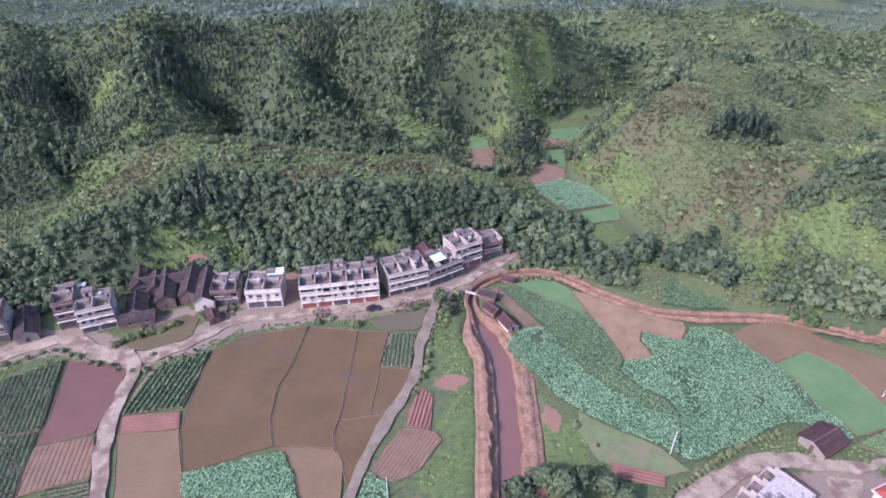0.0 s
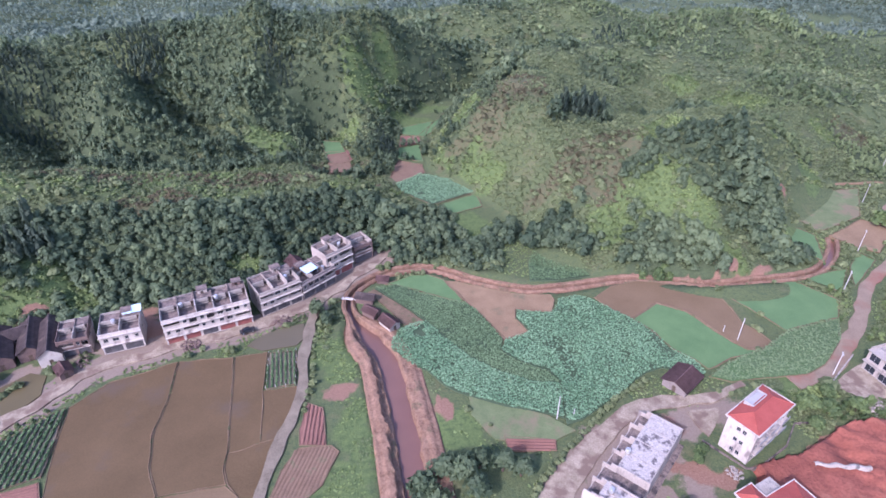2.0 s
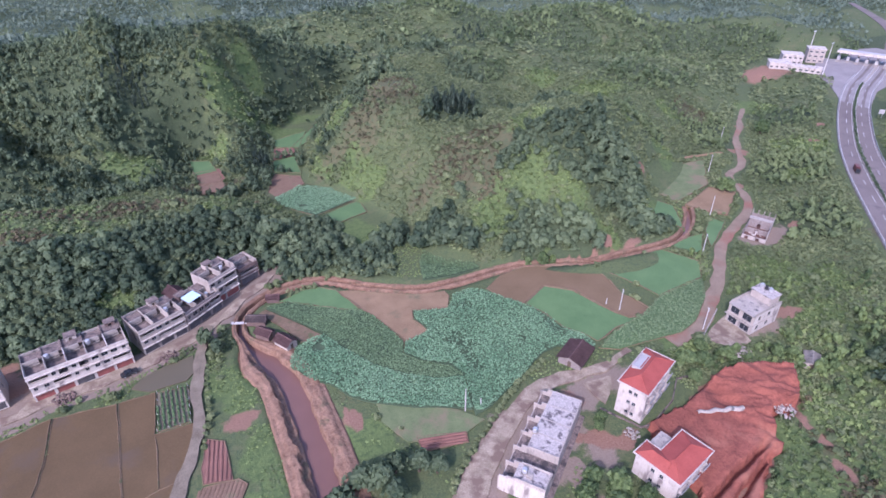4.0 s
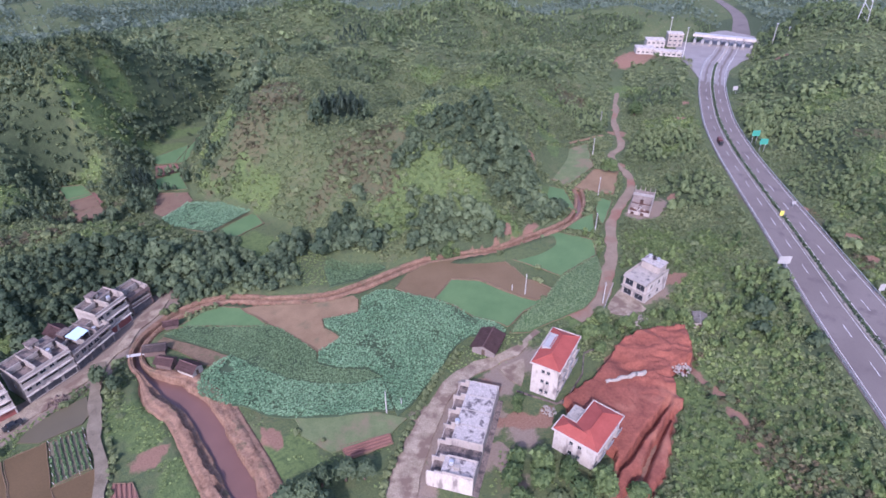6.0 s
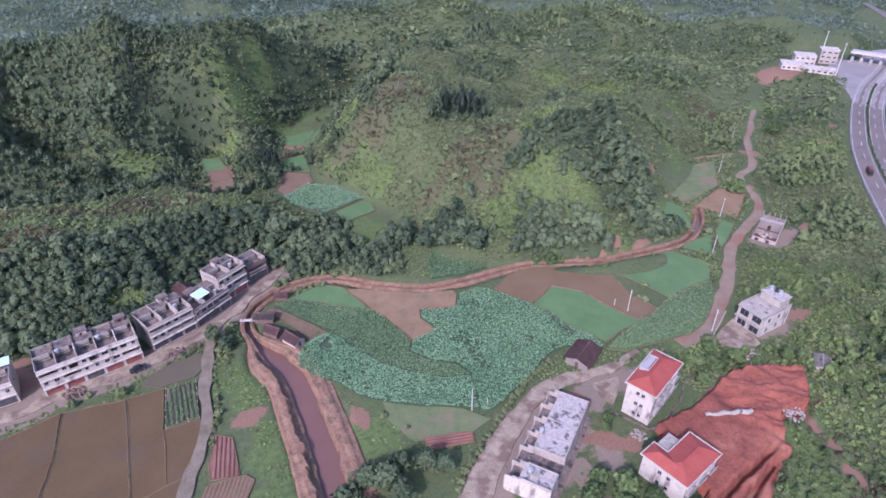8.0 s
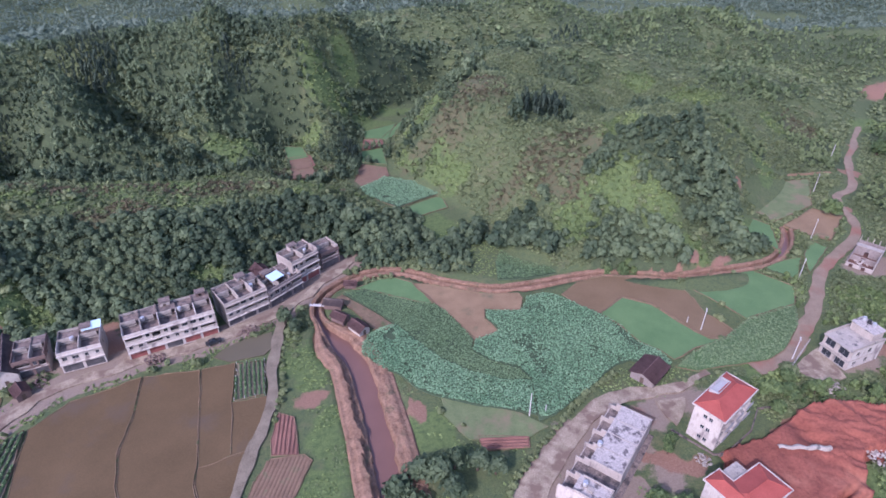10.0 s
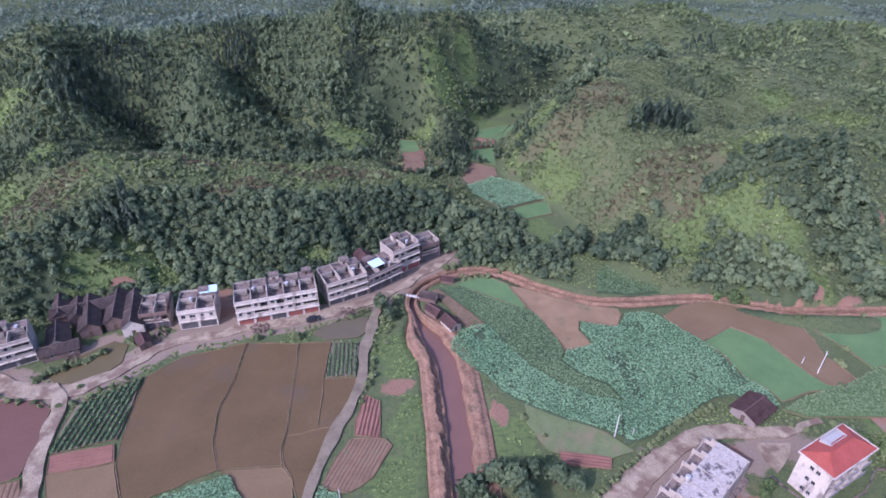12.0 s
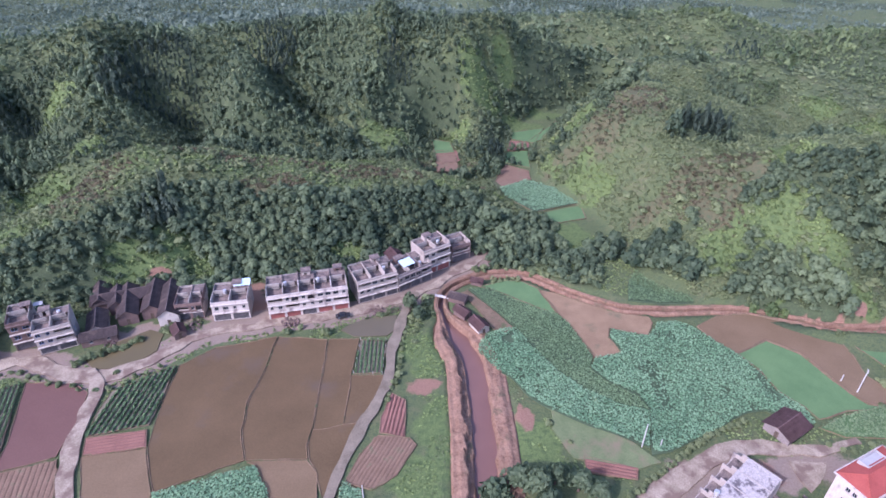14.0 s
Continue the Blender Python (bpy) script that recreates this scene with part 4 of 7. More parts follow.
def lotus(key, label, mat=None, spacing=0.38, radius=0.26, height=0.75, gaps=0.22, name="lotus_leaves", shift=0.0):
    rng = np.random.default_rng(len(key) * 7 + 1)
    x, y = scatter_in(key, spacing, rng)
    keep = fractal(x, y, 9, 41) > gaps
    bare = fractal(x, y, 7, 45) > 0.70
    keep &= ~(bare & (rng.random(len(x)) < 0.55))
    x, y = x[keep], y[keep]
    n = len(x)
    z = LEVEL[0] + height * (0.55 + 0.6 * rng.random(n)) * (0.7 + 0.6 * fractal(x, y, 6, 43))
    nrm = np.stack([rng.normal(0, 0.26, n), rng.normal(0, 0.26, n), np.ones(n)], 1)
    nrm /= np.linalg.norm(nrm, axis=1)[:, None]
    size = radius * (0.6 + 0.7 * rng.random(n))
    tint = np.clip(0.15 + 0.75 * fractal(x, y, 12, 47) + shift, 0, 1)
    return leaf_cloud(name, label, "crop", np.stack([x, y, z], 1), nrm, size, tint, mat or F_LOTUS, 5)


def row_crop(key, label, degrees, spacing=1.12, along=0.22, radius=0.24, height=0.5, mat=None, name="vegetable_rows"):
    rng = np.random.default_rng(len(key) * 5 + 2)
    pos = []
    for (x0, y0), (x1, y1) in clip_rows(PLOT[key], degrees, spacing):
        n = max(1, int(math.hypot(x1 - x0, y1 - y0) / along))
        for i in range(n):
            t = (i + 0.5) / n
            if rng.random() < 0.06:
                continue
            for _ in range(4):
                pos.append((x0 + (x1 - x0) * t + rng.normal(0, 0.10), y0 + (y1 - y0) * t + rng.normal(0, 0.10), LEVEL[0] + height * rng.uniform(0.3, 1.0)))
    pos = np.array(pos)
    n = len(pos)
    nrm = np.stack([rng.normal(0, 0.6, n), rng.normal(0, 0.6, n), np.ones(n)], 1)
    nrm /= np.linalg.norm(nrm, axis=1)[:, None]
    return leaf_cloud(name, label, "crop", pos, nrm, radius * rng.uniform(0.6, 1.2, n), np.clip(0.2 + 0.6 * fractal(pos[:, 0], pos[:, 1], 8, 17), 0, 1), mat or F_CROP, 4)


def ribbon_mesh(name, line, width, z, thick=0.5, step=3.0, wob=0.0, camber=0.03):
    """A road or water strip with thickness along a smooth line."""
    L = rounded(line, step)
    vs, fs = [], []
    n = len(L)
    for i, p in enumerate(L):
        a, b = np.array(L[max(i - 1, 0)]), np.array(L[min(i + 1, n - 1)])
        d = (b - a) / np.linalg.norm(b - a)
        nr = np.array([-d[1], d[0]])
        w = (width(p) if callable(width) else width[0] + (width[1] - width[0]) * i / (n - 1) if isinstance(width, tuple) else width) / 2
        wl, wr = w + (float(wave(*p, 4, 1)) - 0.5) * wob, w + (float(wave(*p, 4, 2)) - 0.5) * wob
        P = np.array(p)
        for off, dz in ((-wr, -thick), (-wr, 0), (0, camber), (wl, 0), (wl, -thick)):
            q = P + nr * off
            vs.append((q[0], q[1], z + dz))
    for i in range(n - 1):
        for j in range(4):
            a = i * 5 + j
            fs.append((a, a + 5, a + 6, a + 1))
    fs += [(0, 1, 2, 3, 4), tuple((n - 1) * 5 + k for k in (4, 3, 2, 1, 0))]
    me = mesh_from(name, vs, fs)
    bm = bmesh.new(); bm.from_mesh(me); bmesh.ops.recalc_face_normals(bm, faces=bm.faces); bm.to_mesh(me); bm.free()
    return me


# water
def river_banks():
    """Red earth banks with an eroded double step, on both sides of the bed."""
    line = rounded(RIVER, 0.7)
    across = np.concatenate([np.arange(-8.6, -0.1, 0.3), [0.0], np.arange(0.3, 8.7, 0.3)])
    C = np.array(line)
    T = np.gradient(C, axis=0)
    T /= np.linalg.norm(T, axis=1)[:, None]
    N = np.stack([-T[:, 1], T[:, 0]], 1)
    k = river_scale(C[:, 0], C[:, 1])[:, None]
    D = across[None, :]
    X, Y = C[:, :1] + N[:, :1] * D * k, C[:, 1:] + N[:, 1:] * D * k
    side = np.where(D < 0, 1.0, 0.0) * (k > 0.6)
    d = np.abs(D) + (fractal(X, Y, 4, 131) - 0.5) * 1.5
    d2 = np.abs(D) + (fractal(X, Y, 2.4, 137) - 0.5) * 3.0
    ledge = -2.9 + 2.1 * smooth(d, 2.35, 2.65) + 1.7 * smooth(d2, 4.2, 4.5)
    cut = -2.9 + 3.3 * smooth(d, 2.4, 3.1) + 0.3 * smooth(d2, 4.4, 4.8)
    z = ledge * side + cut * (1 - side) - 0.4 * smooth(np.abs(D), 5.8, 7.0) - 1.5 * smooth(np.abs(D), 7.6, 8.6)
    z = z * (0.55 + 0.45 * k) + (fractal(X, Y, 1.6, 141) - 0.5) * 0.5
    n, m = X.shape
    i, j = np.meshgrid(np.arange(m - 1), np.arange(n - 1))
    q = (j * m + i).ravel()
    me = fast_mesh("river_bank", np.stack([X, Y, z], -1).reshape(-1, 3), np.concatenate([np.stack([q, q + 1, q + 1 + m], 1), np.stack([q, q + 1 + m, q + m], 1)]))
    return tagged(shape("river_bank", me, M_BANK), "eroded pink and red earth river banks", "river bank", kind="structure")


def building_site():
    """Graded red earth: a platform with a sharp edge, two ditches and a gullied slope."""
    P = np.array(PLOT["cut"])
    xs, ys = np.arange(P[:, 0].min() - 2, P[:, 0].max() + 2, 0.45), np.arange(P[:, 1].min() - 2, P[:, 1].max() + 2, 0.45)
    X, Y = np.meshgrid(xs, ys)
    ok = site_cover(X, Y) > 0.5
    d = (-(X - 82.3) * 5.2 + (Y - 43.3) * 26.9) / 27.4 + (fractal(X, Y, 4, 151) - 0.5) * 1.2
    east = smooth(X, 106, 112)
    fan = 1 + 0.6 * smooth(109 - X, 0, 26)
    z = 1.7 - (2.9 * smooth(-d, 0.2, 0.7) * (1 - smooth(-d, 1.4, 2.3)) + 2.7 * smooth(-d / fan, 2.7, 3.0) * (1 - smooth(-d / fan, 3.6, 4.6)) + 0.8 * smooth(-d, 1.0, 6.0)) * (1 - east)
    rid = 1 - np.abs(fractal(X * 0.75 + Y * 0.66, (Y * 0.75 - X * 0.66) * 0.45, 6, 157) - 0.5) * 4
    z = z + smooth(X, 110, 128) * 1.8 + smooth(X, 104, 114) * (rid - 0.5) * 1.9 + (fractal(X, Y, 2.2, 161) - 0.5) * 0.5
    rim = np.ones(X.shape, bool)
    for dx, dy in ((2, 0), (-2, 0), (0, 2), (0, -2)):
        rim &= np.roll(np.roll(ok, dx, 1), dy, 0)
    z = np.where(rim, z, -1.2)
    m = X.shape[1]
    i, j = np.meshgrid(np.arange(m - 1), np.arange(X.shape[0] - 1))
    keep = (ok[:-1, :-1] & ok[1:, 1:] & ok[1:, :-1] & ok[:-1, 1:]).ravel()
    q = (j * m + i).ravel()[keep]
    me = fast_mesh("building_site", np.stack([X, Y, z], -1).reshape(-1, 3), np.concatenate([np.stack([q, q + 1, q + 1 + m], 1), np.stack([q, q + 1 + m, q + m], 1)]))
    return tagged(shape("building_site", me, M_EARTH), "graded raw red earth with ditches and gullies", "excavation", kind="structure")


river_banks()
building_site()
tagged(shape("river_water", ribbon_mesh("river_water", RIVER, lambda p: 9.0 * float(river_scale(*map(np.array, p))), -1.75, 0.3), M_RIVER), "muddy red-brown river between eroded earth banks", "river", kind="structure")
for key, lab in (("pond_village", "small brown village pond below the old houses"), ("pond_lane", "still olive green pond beside the lane")):
    LEVEL[0] += 0.004
    tagged(part("pond", slab_bm(rough_edge(PLOT[key]), LEVEL[0]), M_POND if key == "pond_village" else M_POND_GREEN), lab, "pond", kind="structure")

# roads
tagged(shape("village_road", ribbon_mesh("village_road", LINE["village_road"], (5.2, 3.0), 0.36, wob=3.0), M_ROAD), "pale dusty concrete village street", "road", kind="structure")
tagged(shape("farm_road", ribbon_mesh("farm_road", LINE["lane_west"], 3.3, 0.575, step=1.5, wob=1.3), M_ROAD), "pale concrete farm road between paddies", "road", kind="structure")
tagged(shape("farm_lane", ribbon_mesh("farm_lane", LINE["lane_mid"], 2.7, 0.60, step=1.5, wob=1.2), M_LANE), "old grey concrete lane through the fields", "road", kind="structure")
tagged(shape("yard_road", ribbon_mesh("yard_road", LINE["track"], (3.4, 2.0), 0.34, step=1.5, wob=1.5), M_ROAD), "narrow pale track past the brown-roofed farmhouse", "road", kind="structure")
tagged(shape("dirt_road", ribbon_mesh("dirt_road", LINE["dirt"], (4.6, 1.7), 0.32, wob=1.4), M_DIRT), "reddish dirt road at the foot of the hill", "road", kind="structure")
tagged(shape("dirt_track", ribbon_mesh("dirt_track", LINE["upper_track"], 1.8, 0.30, wob=1.0), M_SOIL), "narrow pale earth track along the upper valley", "track", kind="structure")
for key, lab in (("yard", "bare concrete forecourt beside the white house"), ("yard_b", "concrete drying yard before the grey house"), ("yard_row", "bare dusty concrete forecourt of the unfinished row")):
    LEVEL[0] += 0.004
    tagged(part("yard", slab_bm(rough_edge(PLOT[key], amp=0.4), LEVEL[0] + 0.12), M_ROAD), lab, "yard", kind="structure")

# flooded and ploughed fields
PAD = "flooded rice paddies"
field("rice_paddy", "large flooded brown rice paddy with curved bunds", "paddy_big", M_MUD, group=PAD)
field("rice_paddy", "flooded brown rice paddy beside the large one", "paddy_mid", M_MUD, group=PAD)
paddy = field("rice_paddy", "muddy brown rice paddy along the grey lane", "paddy_right", M_MUD, group=PAD)
for line in ([(-17.2, 116.0), (-17.1, 112.0), (-17.5, 106.3), (-17.9, 100.1)], [(-25.1, 98.6), (-21.8, 98.7), (-17.9, 99.7), (-13.2, 99.9)]):
    part("bund", ridge_along(rounded(line, 0.8), 0.34, 0.2, LEVEL[0], False, 0.35), M_BUND, paddy, "low trodden earth bund")
field("rice_paddy", "small ochre muddy paddy with a curved bund", "paddy_small", M_MUD_OCHRE, group=PAD)
field("rice_paddy", "reddish muddy paddy beside the farm road", "paddy_red", M_MUD_RED, group=PAD)
field("rice_paddy", "brown fallow paddy beside the farm road", "field_brown", M_MUD_OCHRE, group=PAD)
tilled("ploughed_field", "reddish brown field ploughed in long ridges", "ploughed_left", M_SOIL_BROWN, 101, 1.15, 0.10, broad=0.95)
tilled("ploughed_strip", "narrow pink earth strip raked in furrows", "strip_red", M_SOIL_RED, 8, 0.9, 0.15)
tilled("ridged_plot", "small plot of bright red ridged earth", "ridged_red", M_SOIL_RED, 78, 1.0, 0.24)
tilled("ridged_plot", "brown ridged plot below the grey lane", "ridged_brown", M_SOIL_BROWN, 62, 0.9, 0.10, broad=0.95)
tilled("ridged_plot", "narrow brown ridged bed beside the meadow", "ridged_low", M_SOIL_RED, -16, 0.9, 0.25)
field("fallow_field", "bare orange-brown fallow field by the stream", "earth_west", M_SOIL, 0.4)
field("fallow_field", "muddy brown fallow field by the stream", "earth_east", M_MUD_OCHRE, 0.4)
SEEDS = "rice seedling beds"
field("seedling_bed", "smooth bright green rice seedling bed near the bridge", "seedling_top", M_SEED, 0.3, group=SEEDS)
field("seedling_bed", "smooth vivid green rice seedling bed", "seedling_mid", M_SEED, 0.35, group=SEEDS)
field("seedling_bed", "wide green rice field by the stream bend", "seedling_east", M_SEED, 0.35, group=SEEDS)
field("seedling_bed", "small green rice plot beyond the stream bend", "seedling_north", M_SEED, 0.3, group=SEEDS)
field("seedling_bed", "green rice plot in the side valley", "far_green", M_SEED, 0.3, group=SEEDS)
field("seedling_bed", "green terrace plot in the side valley", "far_seed", M_SEED, 0.3, group=SEEDS)
field("seedling_bed", "upper green plot in the side valley", "far_green2", M_SEED, 0.3, group=SEEDS)
field("fallow_field", "red-brown fallow plot in the side valley", "far_brown", M_SOIL_BROWN, 0.4)
field("fallow_field", "small red fallow strip in the side valley", "far_red", M_SOIL_RED, 0.3)
field("fallow_field", "small red plot between wooded knolls", "far_paddy", M_SOIL_RED, 0.3)
field("fallow_field", "brown fallow plot beside the wooded spur", "spur_brown", M_SOIL_BROWN, 0.4)
field("seedling_bed", "green plot beside the wooded spur", "spur_green", M_SEED, 0.3, group=SEEDS)
field("seedling_bed", "long green strip up the side valley", "valley_far", M_SEED, 0.3, group=SEEDS)
field("fallow_field", "olive brown weedy plot in the upper valley", "valley_brown", M_TURF, 0.4)
field("fallow_field", "reddish fallow plot beside the dirt road", "valley_red", M_SOIL, 0.4)
field("seedling_bed", "green rice plot in the upper valley", "valley_green", M_SEED, 0.3, group=SEEDS)
field("seedling_bed", "narrow green rice strip beside the dirt road", "valley_green2", M_SEED, 0.3, group=SEEDS)
field("meadow", "olive green mown meadow beside the lotus", "meadow_low", M_TURF, 0.0)

# planted fields
for key, lab, shift in (("lotus_west", "dense blue-green lotus field beside the river", 0.05), ("lotus_east", "large blue-green lotus field with worn patches", 0.0), ("lotus_pale", "pale green lotus field beside the dirt road", 0.35),
                        ("lotus_dark", "dark green lotus plot beside the grove", -0.25), ("far_lotus", "pale lotus field in the side valley", 0.4), ("lotus_corner", "bright green lotus plot among paddies", 0.1), ("lotus_lane", "small lotus patch at the lane", 0.1)):
    field("lotus_field", lab, key, M_SEED if key == "lotus_pale" else M_CROPSOIL, 0.0 if key in ("lotus_west", "lotus_east", "lotus_dark") else 0.26)
    lotus(key, lab.replace("field", "leaves").replace("plot", "leaves").replace("patch", "leaves"), F_PALE if key == "lotus_pale" else F_BEAN if key == "lotus_dark" else None, shift=shift)
field("weedy_strip", "narrow strip of dry brown weeds beside the huts", "weedy_strip", M_BUND, 0.0)
field("bean_field", "olive green bean field strip", "bean_strip", M_CROPSOIL, 0.0)
lotus("bean_strip", "low olive green bean plants in a strip", F_BEAN, 0.36, 0.23, 0.5, 0.1, "bean_plants")
for key, lab, deg in (("crop_left_up", "tall dark green vegetable rows", 105), ("crop_left_low", "dark green vegetable rows", 105), ("crop_left_corner", "low green vegetable rows", 15), ("veg_rows", "dark green vegetables in straight rows", 82.5), ("veg_small", "small fenced plot of green vegetable rows", 88)):
    field("vegetable_plot", lab + " on pale dry soil", key, M_PLOTSOIL, 0.26)
    row_crop(key, lab, deg, 1.35 if key == "veg_rows" else 1.15, radius=0.34 if key == "veg_rows" else 0.24)

# ---- woods and scrub on the hills ----
def crown_template(rng, leaves, lumps, tall, tilt=0.55, leaf=0.34, core=True):
    """Triangles of a crown of radius 1 and that height: lumps of leaves round a dark heart. Returns (n, 3, 3) corners."""
    cen = []
    for i in range(lumps):
        w, r = rng.uniform(0, 2 * math.pi), 0.62 * math.sqrt(rng.random())
        h = rng.uniform(0.35, 0.8) if i else 0.85
        cen.append((r * math.cos(w) * (1.25 - h), r * math.sin(w) * (1.25 - h), h * tall))
    cen = np.array(cen)
    rad = rng.uniform(0.38, 0.58, lumps)
    k = rng.integers(0, lumps, leaves)
    d = rng.normal(size=(leaves, 3))
    d[:, 2] = np.abs(d[:, 2]) * 0.9 - 0.35
    d /= np.linalg.norm(d, axis=1)[:, None]
    p = cen[k] + d * rad[k][:, None] * rng.uniform(0.75, 1.1, (leaves, 1)) * np.array([1, 1, 0.5 + 0.5 * tall / 2])
    nrm = d + rng.normal(0, tilt, (leaves, 3)) + np.array([0, 0, 0.45])
    nrm /= np.linalg.norm(nrm, axis=1)[:, None]
    a = np.cross(nrm, rng.normal(size=(leaves, 3))); a /= np.linalg.norm(a, axis=1)[:, None]
    b = np.cross(nrm, a)
    s = leaf * rng.uniform(0.6, 1.35, (leaves, 1))
    tri = np.stack([p + a * s, p + (-0.5 * a + 0.8 * b) * s, p + (-0.6 * a - 0.8 * b) * s], 1)
    if core:
        parts = [tri]
        for c, r in zip(cen, rad):
            o = np.array([(1, 0, 0), (0, 1, 0), (-1, 0, 0), (0, -1, 0), (0, 0, 1), (0, 0, -1)]) * r * 0.72 + c
            parts.append(np.array([o[list(f)] for f in ((0, 1, 4), (1, 2, 4), (2, 3, 4), (3, 0, 4), (1, 0, 5), (2, 1, 5), (3, 2, 5), (0, 3, 5))]))
        tri = np.concatenate(parts)
    return tri


def plant_many(name, label, category, x, y, z, radius, height, templates, mat, tint, rng):
    """Copies of crown templates at many places, joined into one mesh."""
    pick = rng.integers(0, len(templates), len(x))
    V, C = [], []
    for k, tpl in enumerate(templates):
        i = np.where(pick == k)[0]
        if not len(i):
            continue
        w = rng.uniform(0, 2 * math.pi, len(i))
        c, s = np.cos(w), np.sin(w)
        t = tpl[None]
        X = (t[..., 0] * c[:, None, None] - t[..., 1] * s[:, None, None]) * radius[i][:, None, None] + x[i][:, None, None]
        Y = (t[..., 0] * s[:, None, None] + t[..., 1] * c[:, None, None]) * radius[i][:, None, None] + y[i][:, None, None]
        Z = t[..., 2] * height[i][:, None, None] + z[i][:, None, None]
        V.append(np.stack([X, Y, Z], -1).reshape(-1, 3))
        C.append(np.repeat(tint[i], t.shape[1] * 3))
    V = np.concatenate(V)
    me = fast_mesh(name, V, np.arange(len(V)).reshape(-1, 3))
    me.attributes.new("tint", "FLOAT", "POINT").data.foreach_set("value", np.concatenate(C).astype(np.float32))
    return tagged(shape(name, me, mat), label, category, kind="stuff")


ROAD_LINES = [(LINE["village_road"], 3.9), (LINE["lane_west"], 3), (LINE["lane_mid"], 2.6), (LINE["track"], 2.2), (LINE["dirt"], 3.2), (LINE["upper_track"], 1.6)]
BUILT = [[(-62, 138), (8, 150), (24, 164), (15, 175), (1, 169), (-10, 162), (-20, 158), (-45, 153), (-61, 152)], [(-136, 118), (-66, 134), (-66, 150), (-74, 158), (-90, 158), (-98, 146), (-106, 141), (-134, 138)], [(44, 64), (55, 55), (82, 74), (70, 88)], [(72, 60), (82, 42), (112, 48), (104, 84), (80, 80)],
         [(126, 82), (137, 72), (156, 74), (150, 92), (136, 90)], [(176, 114), (186, 104), (204, 110), (196, 122)], [(345, 245), (375, 205), (440, 190), (425, 250), (380, 262)], [(8, 128), (23, 128), (26, 158), (8, 158)]]


# half the width of the motorway: narrow lanes near the toll gate, broad ones with shoulders further on
ROAD_X, ROAD_HALF = (165, 195, 225, 255, 290, 330, 340), (12.6, 10.9, 9.6, 8.6, 7.7, 7.4, 7.4)


def free_of_works(x, y, margin=0.0):
    ok = off_line(x, y, MOTORWAY_LINE) > np.interp(x, ROAD_X, ROAD_HALF) + 1.7 + 5.0 * smooth(x, 325, 340) + margin
    for line, w in ROAD_LINES:
        ok &= off_line(x, y, line) > w / 1 + margin
    for key, p in PLOT.items():
        ok &= ~in_plot(x, y, p)
    for p in BUILT:
        ok &= ~in_plot(x, y, p)
    return ok & (off_line(x, y, RIVER_LINE) > 1.2 + 5.0 * river_scale(x, y))


NEAR_SIDE = MOTORWAY_LINE + [(-100, -90), (-100, 420), (578, 420)]


